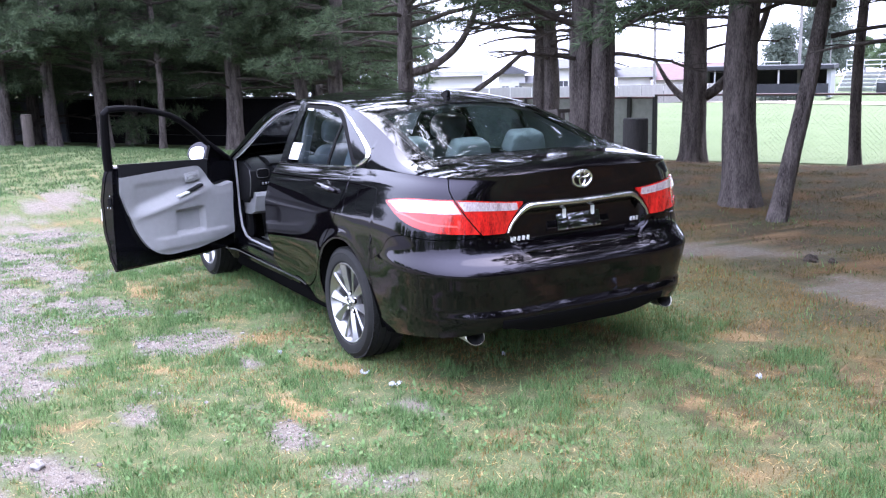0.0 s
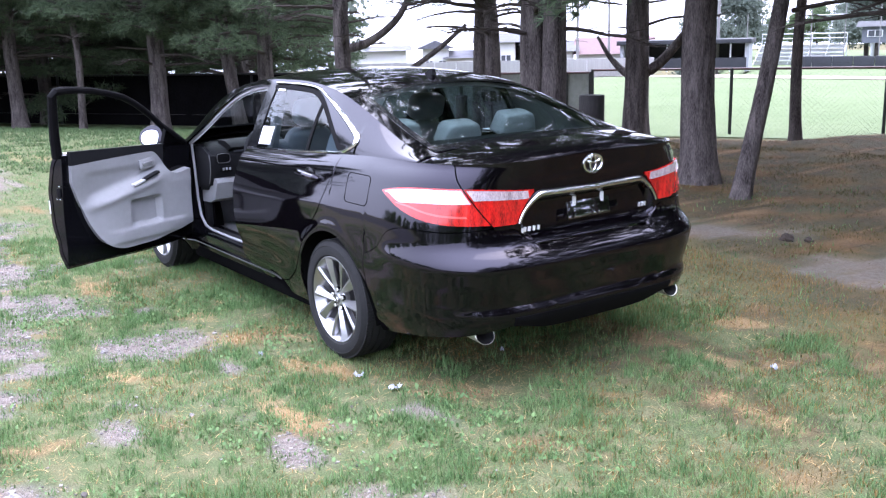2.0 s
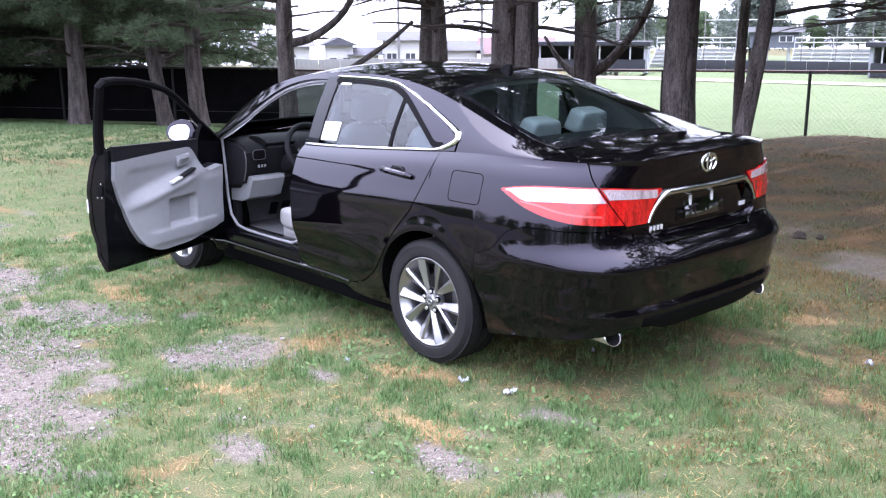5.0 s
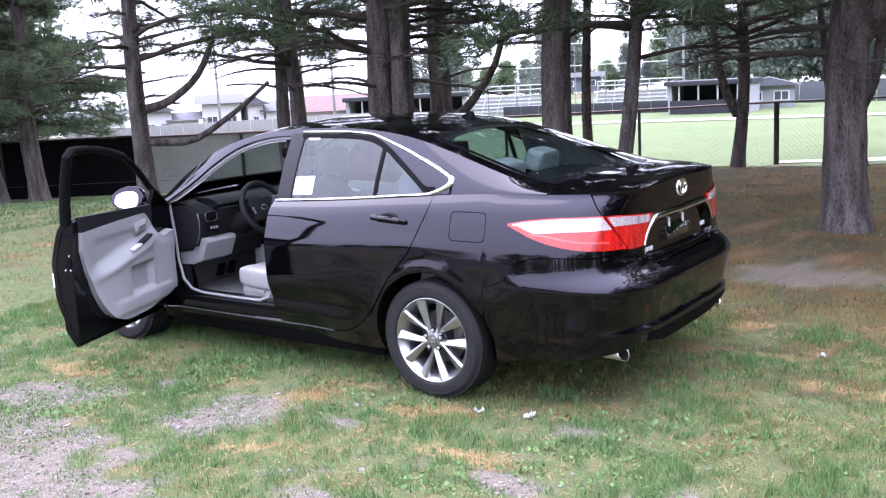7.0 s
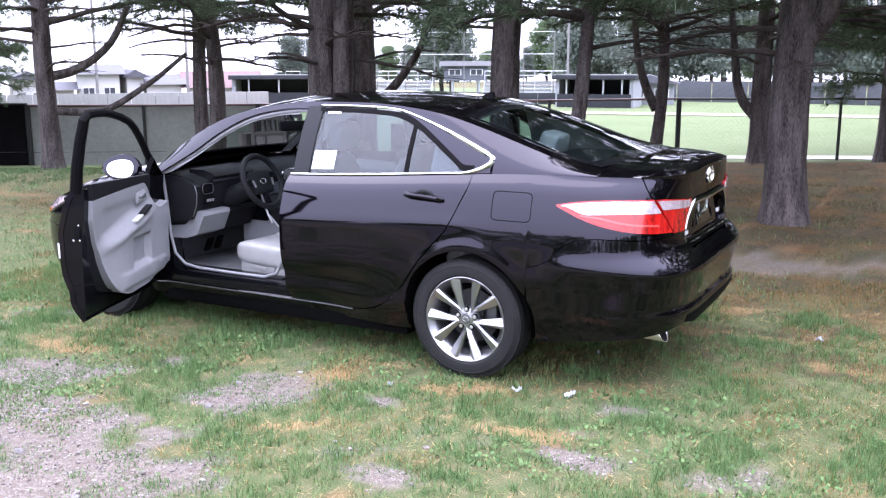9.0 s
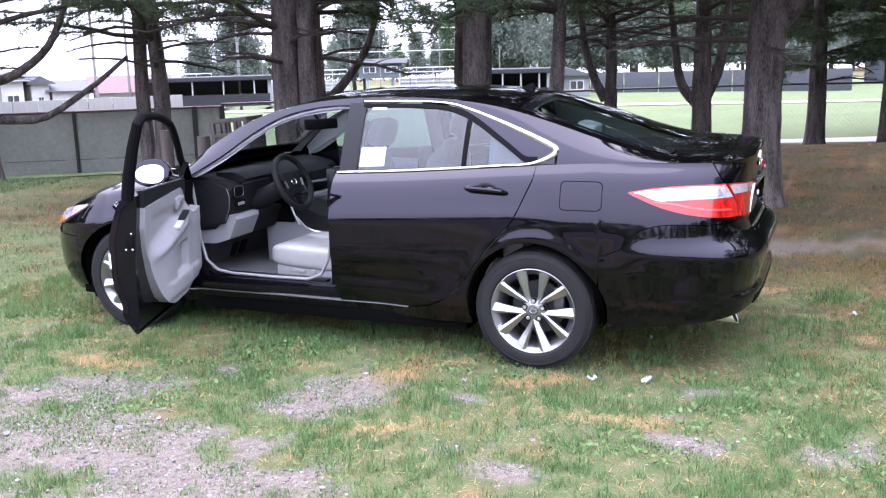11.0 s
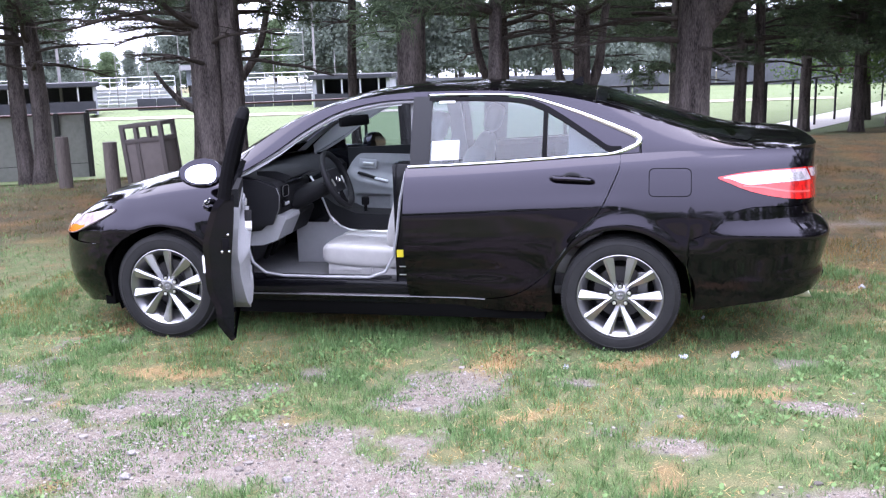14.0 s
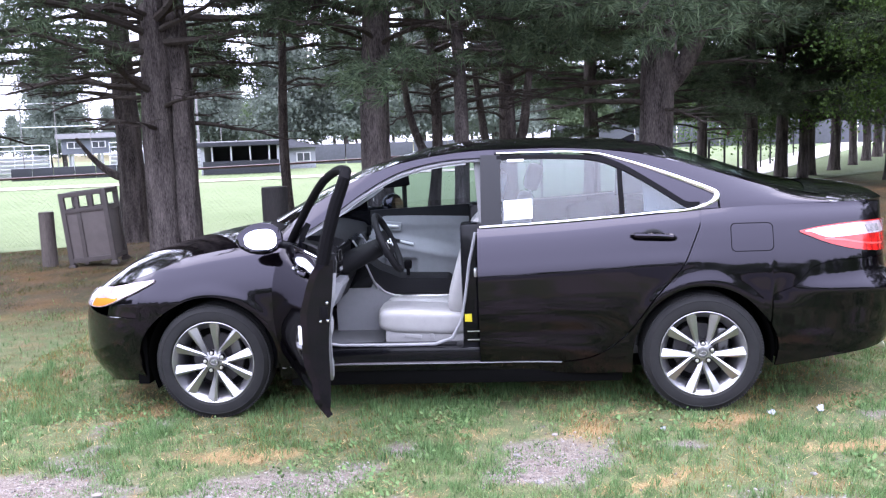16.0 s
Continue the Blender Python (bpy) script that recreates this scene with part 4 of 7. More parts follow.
def deck():
    """The boot's upper side, across from rim to rim."""
    bm, rows = bmesh.new(), []
    for u in span(-1.298, -0.56, 70):
        z = 1.156 - 0.003 * sstep(al(80), al(50), u) if u < al(50.4) else ZB(body(u, 1.1).x)
        p = body(u, z)
        rows.append([bm.verts.new((p.x, p.y * w, z + (DECK(p.x) - z) * (1 - abs(w) ** 3.2))) for w in [-1 + k / 14 for k in range(29)]])
    for r, s in zip(rows, rows[1:]):
        for k in range(28):
            bm.faces.new((r[k], r[k + 1], s[k + 1], s[k]))
    bmesh.ops.recalc_face_normals(bm, faces=bm.faces)
    return part("rear_deck", bm, M_paint, car, sharp=50)


deck()
HOOD = curve([2.35, 2.6, 2.9, 3.2, 3.45, 3.65, 3.77], [1.05, 1.04, 1.0, 0.935, 0.86, 0.78, 0.70], 0.3)
cap("hood", span(2.345, fl(90), 60), lambda u: ZB(u) + 0.003 if u < XF else max(ZB(body(u, 0.75).x), 0.705), lambda x: min(x, 3.4), HOOD, 2.2, M_paint)

# greenhouse: painted rails, pillars, glass
OPEN_TOP = curve([1.10, 1.43, 1.69, 1.89, 2.06, 2.36], [1.448, 1.435, 1.376, 1.272, 1.155, 0.985])
DLO_TOP = curve([-0.11, -0.05, 0.0, 0.25, 0.54, 0.70, 0.86, 1.13], [1.205, 1.235, 1.256, 1.354, 1.444, 1.460, 1.464, 1.464])
GLASS_TOP = curve([0.07, 0.20, 0.42, 0.56, 0.75, 1.1], [1.140, 1.228, 1.362, 1.414, 1.432, 1.436])
panel("roof", top, span(0.155, 1.51, 30), -1.0, 1.0, 36, M_paint, joined=True, sides=(1,), edge=0.02)
panel("cowl", top, span(2.33, 2.43, 4), -0.98, 0.98, 24, M_trimblack, off=0.002, joined=True, sides=(1,))
windscreen = panel("windscreen", top, span(1.515, 2.40, 24), -0.93, 0.93, 30, M_screen_glass, joined=True, sides=(1,), edge=0.0)
panel("header_band", top, span(1.515, 1.58, 3), -0.93, 0.93, 24, M_glossblack, windscreen, off=0.002, joined=True, sides=(1,), edge=0.0)
panel("front_pillar_face", top, span(1.512, 2.42, 26), 0.935, 1.0, 3, M_paint)
rear_window = panel("rear_window", top, span(-0.60, 0.15, 26), -0.90, 0.90, 30, M_glass_rear, joined=True, sides=(1,), edge=0.0)
panel("window_band", top, span(0.09, 0.15, 3), -0.90, 0.90, 24, M_glossblack, rear_window, off=0.002, joined=True, sides=(1,), edge=0.0)
panel("window_band", top, span(-0.66, -0.575, 4), -0.92, 0.92, 24, M_glossblack, rear_window, off=0.003, joined=True, sides=(1,), edge=0.0)
panel("window_band", top, span(-0.58, 0.10, 12), 0.86, 0.905, 2, M_glossblack, rear_window, off=0.002, edge=0.0)
panel("rear_pillar_face", top, span(-0.70, 0.152, 26), 0.905, 1.0, 3, M_paint)
panel("front_pillar", flank, span(1.132, 2.41, 36), lambda x: min(max(OPEN_TOP(x), ZB(x)), ZR(x) - 0.012), ZR, 5, M_paint)
panel("rear_pillar", flank, span(-0.70, 1.13, 50, -0.112, -0.108), lambda x: min(ZB(x) if x < -0.11 else DLO_TOP(x) + 0.004, ZR(x) - 0.001), ZR, 10, M_paint)
panel("centre_pillar", flank, span(1.10, 1.215, 5), lambda x: ZB(x) + 0.002, lambda x: 1.458, 10, M_glossblack, off=0.002, edge=0.03)
for sd, door in zip((1, -1), rear_doors):
    glass = panel("side_window", flank, span(0.44, 1.098, 18), lambda x: ZB(x) + 0.016, GLASS_TOP, 10, M_glass, door, off=-0.004, edge=0.0, sides=(sd,))[0]
    panel("quarter_light", flank, span(0.075, 0.42, 12), lambda x: ZB(x) + 0.016, GLASS_TOP, 8, M_glass, door, off=-0.004, edge=0.0, sides=(sd,))
    panel("division_bar", flank, span(0.415, 0.442, 2), lambda x: ZB(x) + 0.012, GLASS_TOP, 8, M_trimblack, door, edge=0.01, sides=(sd,))
    panel("window_frame", flank, span(0.0, 1.12, 40), lambda x: max(GLASS_TOP(x), ZB(x)) - 0.004, lambda x: max(GLASS_TOP(x) + 0.004, min(DLO_TOP(x) - 0.012, GLASS_TOP(x) + 0.03)), 3, M_trimblack, door, off=0.002, edge=0.015, sides=(sd,))
    panel("window_garnish", flank, span(-0.098, 0.56, 26), lambda x: max(GLASS_TOP(x) + 0.03 if x > 0.03 else ZB(x), ZB(x) + 0.004), lambda x: DLO_TOP(x) - 0.003, 6, M_paint, car, off=0.001, edge=0.01, sides=(sd,))
    # chrome line round the side windows
    path = [(1.225 - 0.0, ZB(1.225) + 0.006)] + [(x, ZB(x) + 0.006) for x in (1.1, 0.95, 0.8, 0.65, 0.5, 0.35, 0.2, 0.08)] + [(0.0, 1.142), (-0.06, 1.165), (-0.098, 1.192), (-0.092, 1.214), (-0.05, 1.237), (0.0, 1.258), (0.08, 1.291), (0.17, 1.326), (0.25, 1.356), (0.35, 1.391), (0.45, 1.422), (0.54, 1.446), (0.65, 1.459), (0.8, 1.465), (0.95, 1.466), (1.12, 1.466)]
    wide = [0.0075] * 9 + [0.011, 0.013, 0.017, 0.018, 0.017, 0.016, 0.014, 0.013, 0.011, 0.009, 0.007, 0.006] + [0.005] * 5
    px, pz, pr = (curve(range(len(path)), v) for v in ([q[0] for q in path], [q[1] for q in path], (wide + [0.005] * 9)[:len(path)]))
    fine = [k / 4 for k in range(4 * len(path) - 3)]
    pts, wide = [flank(px(k), pz(k)) + outward(flank, px(k), pz(k)) * 0.001 for k in fine], [pr(k) for k in fine]
    part("chrome_moulding", tube(bmesh.new(), [(p.x, sd * p.y, p.z) for p in pts], wide[:len(pts)] + [0.005] * max(0, len(pts) - len(wide)), 8), M_chrome, car, "bright chrome window moulding")
    # door handle over its cup
    bm = bmesh.new()
    hp = [body(x, 1.0 - 0.004 * k) + outward(body, x, 1.0) * o for k, (x, o) in enumerate([(0.385, 0.006), (0.365, 0.028), (0.31, 0.036), (0.23, 0.036), (0.17, 0.028), (0.15, 0.006)])]
    tube(bm, [(p.x, sd * p.y, p.z) for p in hp], [0.012, 0.017, 0.017, 0.017, 0.017, 0.012], 10)
    part("handle", bm, M_paint, door)
    cup = bmesh.new()
    c0, cn = body(0.27, 0.995), outward(body, 0.27, 0.995)
    bmesh.ops.create_uvsphere(cup, u_segments=20, v_segments=10, radius=1)
    bmesh.ops.transform(cup, matrix=Matrix.Translation((c0.x, sd * (c0.y - 0.001), c0.z)) @ Matrix.Diagonal((0.062, 0.006, 0.042, 1)), verts=cup.verts)
    part("handle_cup", cup, M_glossblack, door)

# fuel flap outline
fx0, fx1, fz0, fz1, fr = -0.362, -0.152, 0.903, 1.052, 0.025
ring = []
for cx, cz, a0 in ((fx1 - fr, fz1 - fr, 0), (fx0 + fr, fz1 - fr, 90), (fx0 + fr, fz0 + fr, 180), (fx1 - fr, fz0 + fr, 270)):
    ring += [(cx + fr * math.cos(radians(a0 + k * 18)), cz + fr * math.sin(radians(a0 + k * 18))) for k in range(6)]
part("fuel_flap_gap", tube(bmesh.new(), [tuple(body(x, z) - outward(body, x, z) * 0.0005) for x, z in ring], 0.0028, 6, True), M_trimblack, car)

# tail lamps
for sd in (1, -1):
    hi_o = curve([al(49.9), al(35), al(24), al(15.5)], [1.044, 1.040, 1.026, 1.004])
    lo_o = curve([al(49.9), al(38), al(27), al(15.5)], [0.868, 0.882, 0.925, 0.996])
    lamp = panel("tail_lamp", lamp_skin, span(al(49.9), al(15.5), 30), lo_o, hi_o, 10, M_red, off=0.010, edge=0.012, sides=(sd,), label="red tail lamp with a clear upper band")[0]
    panel("clear_band", lamp_skin, span(al(49.5), al(17.5), 26), lambda u: hi_o(u) - 0.012 - 0.058 * sstep(al(17), al(27), u), lambda u: hi_o(u) - 0.007, 5, M_clear, lamp, off=0.0125, edge=0.003, sides=(sd,))
    panel("reflector", lamp_skin, span(al(46.5), al(40), 8), lambda u: hi_o(u) - 0.062, lambda u: hi_o(u) - 0.022, 3, M_smoke, lamp, off=0.0145, edge=0.003, sides=(sd,))
    panel("light_guide", lamp_skin, span(al(46), al(24), 20), lambda u: lo_o(u) + 0.030 * sstep(al(20), al(32), u) + 0.006, lambda u: lo_o(u) + 0.036 * sstep(al(20), al(32), u) + 0.010, 2, M_pinkish, lamp, off=0.0125, edge=0.003, sides=(sd,))
    lo_i = curve([al(67.0), al(60), al(57.5), al(50.4)], [1.008, 0.895, 0.862, 0.862])
    inner = panel("boot_lamp", lamp_skin, span(al(66.8), al(50.3), 22, al(58), al(57)), lo_i, lambda u: 1.018 + 0.024 * sstep(al(67), al(51), u), 10, M_red, off=0.010, edge=0.012, sides=(sd,), label="red inner tail lamp on the boot lid")[0]
    panel("clear_band", lamp_skin, span(al(65), al(50.8), 14), lambda u: max(lo_i(u) + 0.004, 0.975 + 0.012 * sstep(al(67), al(51), u)), lambda u: 1.013 + 0.022 * sstep(al(67), al(51), u), 4, M_clear, inner, off=0.0125, edge=0.003, sides=(sd,))
g_z = curve([al(90), al(78), al(69.5), al(67), al(62.5), al(59)], [0.985, 0.989, 0.990, 0.972, 0.915, 0.862], 0.02)
g_r = curve([al(90), al(70), al(66), al(59)], [0.017, 0.017, 0.0125, 0.008])
g_half = [(lamp_skin(u, g_z(u)) + outward(lamp_skin, u, g_z(u)) * 0.006, g_r(u)) for u in span(al(89.9), al(59), 60)]
g_path = [(Vector((p.x, -p.y, p.z)), r) for p, r in g_half[::-1]] + g_half
part("boot_garnish", tube(bmesh.new(), [p for p, r in g_path], [r for p, r in g_path], 12), M_garnish, car, "chrome band framing the number-plate recess")

# badge and nameplates, as plain shapes
bx = REAR(1.105) - 0.004
ell = lambda a, b, cy, cz, n=28: [(bx, cy + a * math.cos(k * 2 * math.pi / n), cz + b * math.sin(k * 2 * math.pi / n)) for k in range(n)]
badge = part("badge", tube(bmesh.new(), ell(0.062, 0.043, 0, 1.103), 0.0065, 8, True), M_chrome, car, "oval chrome badge")
part("inner_ring", tube(bmesh.new(), ell(0.020, 0.036, 0, 1.103), 0.005, 8, True), M_chrome, badge)
part("inner_ring", tube(bmesh.new(), ell(0.044, 0.015, 0, 1.122), 0.005, 8, True), M_chrome, badge)


def nameplate(y0, y1, z, n, slant):
    bm = bmesh.new()
    for k in range(n):
        y = y0 + (y1 - y0) * (k + 0.5) / n
        u = al(90)
        for d in range(0, 900):
            u = al(90 - d * 0.05)
            if body(u, z).y >= abs(y):
                break
        p = body(u, z)
        box(bm, (p.x - 0.003, math.copysign(p.y, y), z), (0.006, abs(y1 - y0) / n * 0.55, 0.023), pose(0, 0, 0, slant, 0, 0), 0.001)
    return part("nameplate", bm, M_letter, car, "small chrome nameplate")


nameplate(0.455, 0.315, 0.822, 5, 12)
nameplate(-0.36, -0.425, 0.845, 3, 12)
for y in (0.092, -0.098):
    part("plate_clip", boxed((-1.052, y, 0.915), (0.012, 0.022, 0.062), bevel=0.003), M_white, car, "white plate mounting clip")
bm = bmesh.new()
box(bm, (-1.047, 0, 0.893), (0.012, 0.42, 0.125), pose(0, 0, 0, 0, 11, 0), 0.006)
part("plate_panel", bm, M_paint, car, "glossy black number-plate panel")
part("plate_bracket", boxed((-1.056, 0.0, 0.893), (0.006, 0.29, 0.118), pose(0, 0, 0, 0, 13, 0), 0.002), M_plate_metal, car, "bare shiny number-plate bracket")
# exhaust tips
for sd in (1, -1):
    bm = bmesh.new()
    prof = [(-0.85, 0.038), (-1.0, 0.042), (-1.090, 0.045), (-1.100, 0.0465), (-1.104, 0.045), (-1.099, 0.0425)]
    rows = []
    for x, r in prof:
        rows.append([bm.verts.new((x + (0.022 * math.sin(a) if x < -1.02 else 0.0), sd * (0.62 + 0.06 * (-0.95 - x)) + 1.22 * r * math.cos(a), 0.325 + 0.9 * r * math.sin(a))) for a in [k * math.pi / 12 for k in range(24)]])
    for r, s in zip(rows, rows[1:]):
        for k in range(24):
            bm.faces.new((r[k], r[(k + 1) % 24], s[(k + 1) % 24], s[k]))
    bmesh.ops.recalc_face_normals(bm, faces=bm.faces)
    tip = part("exhaust_tip", bm, M_tip, car, "oval chrome exhaust tip")
    tip.location = (0.065, sd * 0.02, 0.012)
    bm = bmesh.new()
    rows = []
    for x, r in ((-1.099, 0.0425), (-1.095, 0.041), (-0.99, 0.038)):
        rows.append([bm.verts.new((x + (0.022 * math.sin(a) if x < -1.02 else 0.0), sd * (0.62 + 0.06 * (-0.95 - x)) + 1.22 * r * math.cos(a), 0.325 + 0.9 * r * math.sin(a))) for a in [k * math.pi / 12 for k in range(24)]])
    for r, s in zip(rows, rows[1:]):
        for k in range(24):
            bm.faces.new((r[k], r[(k + 1) % 24], s[(k + 1) % 24], s[k]))
    bm.faces.new(rows[-1])
    part("exhaust_mouth", bm, M_rubber, tip, "black exhaust mouth")
panel("rear_valance", body, span(-1.30, al(58), 24), lambda u: BUMP_LO(u) - 0.004, 0.425, 5, M_trimblack, off=0.004, edge=0.01, joined=True, label="satin black bumper insert")

# headlamps
for sd in (1, -1):
    h_lo = curve([fl(15), fl(25), fl(36), fl(50), fl(62)], [0.800, 0.725, 0.655, 0.635, 0.640])
    h_hi = curve([fl(15), fl(25), fl(36), fl(50), fl(62)], [0.815, 0.795, 0.765, 0.735, 0.705])
    lamp = panel("headlamp", body, span(fl(15), fl(62), 30), h_lo, h_hi, 8, M_clear, off=0.012, edge=0.014, sides=(sd,), label="clear headlamp with an amber side marker")[0]
    panel("amber_marker", body, span(fl(30), fl(46), 12), lambda u: h_lo(u) + 0.006, lambda u: h_lo(u) + 0.050 - 0.03 * sstep(fl(38), fl(30), u), 3, M_amber, lamp, off=0.0145, edge=0.004, sides=(sd,))

# roof aerial
bm = bmesh.new()
az = top(0.3, 0).z
rows = [[bm.verts.new((0.3 + x, s * w * 0.5, az + h)) for s in (1, -1)] for x, w, h in ((0.06, 0.01, -0.004), (0.02, 0.03, 0.012), (-0.03, 0.03, 0.034), (-0.045, 0.02, 0.03), (-0.05, 0.03, -0.004))]
for r, s in zip(rows, rows[1:]):
    bm.faces.new((r[0], s[0], s[1], r[1]))
bm.faces.new([r[0] for r in rows])
bm.faces.new([r[1] for r in rows][::-1])
part("roof_aerial", bm, M_glossblack, car)

# sill strip, arch liners, underbody
for sd in (1, -1):
    part("sill_strip", tube(bmesh.new(), [(x, sd * (half(x, 0.285) + 0.004), 0.286) for x in span(0.78, 2.38, 14)], 0.004, 6), M_alloy_dark, car)
    for cx in (0.0, WHEELBASE):
        bm, rows, lowest = bmesh.new(), [], -10 if cx == 0.0 else -25
        for k in range(19):
            a = radians(lowest + k * (190 - lowest) / 18)
            rows.append([bm.verts.new((cx + 0.388 * math.cos(a), sd * y, HUB + 0.388 * math.sin(a))) for y in (0.52, 0.70, half(cx + 0.39 * math.cos(a), max(0.3, HUB + 0.39 * math.sin(a))) - 0.003)])
        for r, s in zip(rows, rows[1:]):
            for j in range(2):
                bm.faces.new((r[j], s[j], s[j + 1], r[j + 1]))
        bm.faces.new([r[0] for r in rows])
        part("arch_liner", bm, M_liner, car)
for sd in (1, -1):
    part("splash_shield", boxed((3.23, sd * 0.645, 0.385), (0.07, 0.28, 0.40), bevel=0.01), M_liner, car)
    part("splash_shield", boxed((-0.44, sd * 0.69, 0.44), (0.07, 0.28, 0.30), bevel=0.01), M_liner, car)
part("underbody", boxed((1.40, 0, 0.23), (3.4, 1.1, 0.10), bevel=0.03), M_liner, car)
part("chin_spoiler", boxed((3.22, 0, 0.175), (0.42, 1.10, 0.06), bevel=0.02), M_liner, car)
# low, wide matt-black blocks, added to darken the gap under the car
part("shade_floor_pan", boxed((1.39, 0, 0.20), (1.92, 1.56, 0.09), bevel=0.02), M_liner, car)
part("rear_shade_box", boxed((-0.64, 0, 0.445), (0.46, 1.10, 0.16), bevel=0.05), M_liner, car)


# wheels
def lathe(bm, prof, n):
    """Turn (radius, y) pairs about the y axis."""
    rows = [[bm.verts.new((r * math.cos(2 * math.pi * k / n), y, r * math.sin(2 * math.pi * k / n))) for k in range(n)] for r, y in prof]
    for a, b in zip(rows, rows[1:]):
        for k in range(n):
            bm.faces.new((a[k], a[(k + 1) % n], b[(k + 1) % n], b[k]))
    bmesh.ops.recalc_face_normals(bm, faces=bm.faces)
    return bm


M_disc = mat("dull_brake_steel", (0.055, 0.052, 0.056), 0.5, 0.6)


def wheel_parts():
    w = part("wheel", lathe(bmesh.new(), [(0.240, -0.002), (0.2405, 0.003), (0.236, 0.004), (0.230, -0.004), (0.217, -0.020), (0.201, -0.042), (0.193, -0.075), (0.192, -0.17), (0.218, -0.2)], 60), M_alloy, car, "silver ten-spoke alloy wheel")
    prof = [(0.215, -0.2), (0.25, -0.222), (0.295, -0.222), (0.322, -0.205), (0.331, -0.18)]
    for y in (-0.155, -0.11, -0.065):
        prof += [(0.334, y - 0.018), (0.334, y + 0.016), (0.327, y + 0.018), (0.327, y + 0.024)]
    prof += [(0.333, -0.035), (0.326, -0.012), (0.316, 0.0), (0.300, 0.012), (0.297, 0.010), (0.275, 0.014), (0.25, 0.010), (0.239, -0.002), (0.225, -0.012)]
    part("tyre", lathe(bmesh.new(), prof, 72), M_rubber, w, "black rubber tyre")
    lugs = bmesh.new()
    for k in range(120):
        a = 2 * math.pi * k / 120
        for y in (-0.026, -0.194):
            box(lugs, (0.3275 * math.cos(a), y, 0.3275 * math.sin(a)), (0.011, 0.036, 0.0125), pose(0, 0, 0, 0, -math.degrees(a), 0), 0.0)
    part("shoulder_tread", lugs, M_rubber, w)["kind"] = "stuff"
    # spokes: five pairs, each pair spread about a nut, every spoke folded along a ridge
    for k in range(10):
        bm = bmesh.new()
        pair = (k % 2) * 2 - 1
        rows = []
        for r, wd, y, th, spread in ((0.046, 0.0125, -0.022, 0.03, 31), (0.085, 0.014, -0.017, 0.03, 25), (0.13, 0.0185, -0.011, 0.03, 20.5), (0.18, 0.0250, -0.006, 0.028, 18.2), (0.232, 0.0310, -0.002, 0.024, 17.2)):
            a = 2 * math.pi * (k // 2) / 5 + math.pi / 2 + pair * radians(spread)
            c, s = math.cos(a), math.sin(a)
            low, high = (0.012, 0.003) if pair > 0 else (0.003, 0.012)
            rows.append([bm.verts.new((r * c - o * s, yy, r * s + o * c)) for o, yy in ((-wd, y - th), (-wd, y - low), (pair * wd * 0.45, y + 0.003), (wd, y - high), (wd, y - th))])
        for r, s in zip(rows, rows[1:]):
            for j in range(4):
                bm.faces.new((r[j], r[j + 1], s[j + 1], s[j]))
            bm.faces.new((r[4], r[0], s[0], s[4]))
        bmesh.ops.recalc_face_normals(bm, faces=bm.faces)
        part("spoke", bm, M_alloy, w, sharp=12)
    part("hub", lathe(bmesh.new(), [(0.0, -0.014), (0.032, -0.014), (0.034, -0.018), (0.06, -0.024), (0.066, -0.034), (0.066, -0.06)], 40), M_alloy, w)
    part("hub_cap", lathe(bmesh.new(), [(0.0, -0.009), (0.026, -0.010), (0.029, -0.015), (0.031, -0.03)], 30), M_alloy_dark, w)
    part("hub_emblem", tube(bmesh.new(), [(0.018 * math.cos(k * 0.314), -0.008, 0.012 * math.sin(k * 0.314)) for k in range(20)], 0.0022, 6, True), M_chrome, w)
    for k in range(5):
        a = 2 * math.pi * k / 5 + math.pi / 2
        # raised black disc stands in for the shaded hollow round each nut
        part("nut_shade_disc", lathe(bmesh.new(), [(0.0, -0.0), (0.0165, 0.0), (0.0165, -0.012)], 14), M_trimblack, w).location = (0.0535 * math.cos(a), -0.0185, 0.0535 * math.sin(a))
        part("wheel_nut", lathe(bmesh.new(), [(0.0, 0.0), (0.009, -0.001), (0.0115, -0.008), (0.0115, -0.03)], 8), M_tip, w).location = (0.0535 * math.cos(a), -0.010, 0.0535 * math.sin(a))
    part("brake_disc", lathe(bmesh.new(), [(0.0, -0.10), (0.07, -0.10), (0.07, -0.115), (0.15, -0.115), (0.15, -0.135), (0.0, -0.135)], 48), M_disc, w)
    part("brake_caliper", boxed((-0.125, -0.11, 0.06), (0.06, 0.06, 0.13), bevel=0.012), M_alloy_dark, w)
    part("back_plate", lathe(bmesh.new(), [(0.0, -0.16), (0.192, -0.16)], 40), M_trimblack, w)
    return w


wheel = wheel_parts()
wheel.matrix_basis = pose(0, 0.885, HUB, 0, 0, 0)
copy_thing(wheel, pose(WHEELBASE, 0.885, HUB, 0, 13, 0))
copy_thing(wheel, pose(0, -0.885, HUB, 0, 0, 180))
copy_thing(wheel, pose(WHEELBASE, -0.885, HUB, 0, 20, 180))

# ---- front doors, each with its trim; the driver's stands open ----
def inner_face(x, z):
    return Vector((x, 0.785 - 0.04 * sstep(0.6, 1.05, z) + 0.010 * sstep(0.44, 0.28, z), z))


TRIM_LO = curve([1.30, 1.36, 1.42, 1.50, 1.61, 1.8, 2.1, 2.28], [0.86, 0.70, 0.55, 0.43, 0.372, 0.365, 0.395, 0.435])
TRIM_HI = curve([1.30, 1.6, 1.95, 2.03, 2.09, 2.28], [0.972, 0.984, 0.992, 0.93, 0.838, 0.832])


def bell(a, b, s, x):
    return sstep(a - s, a + s, x) * (1 - sstep(b - s, b + s, x))


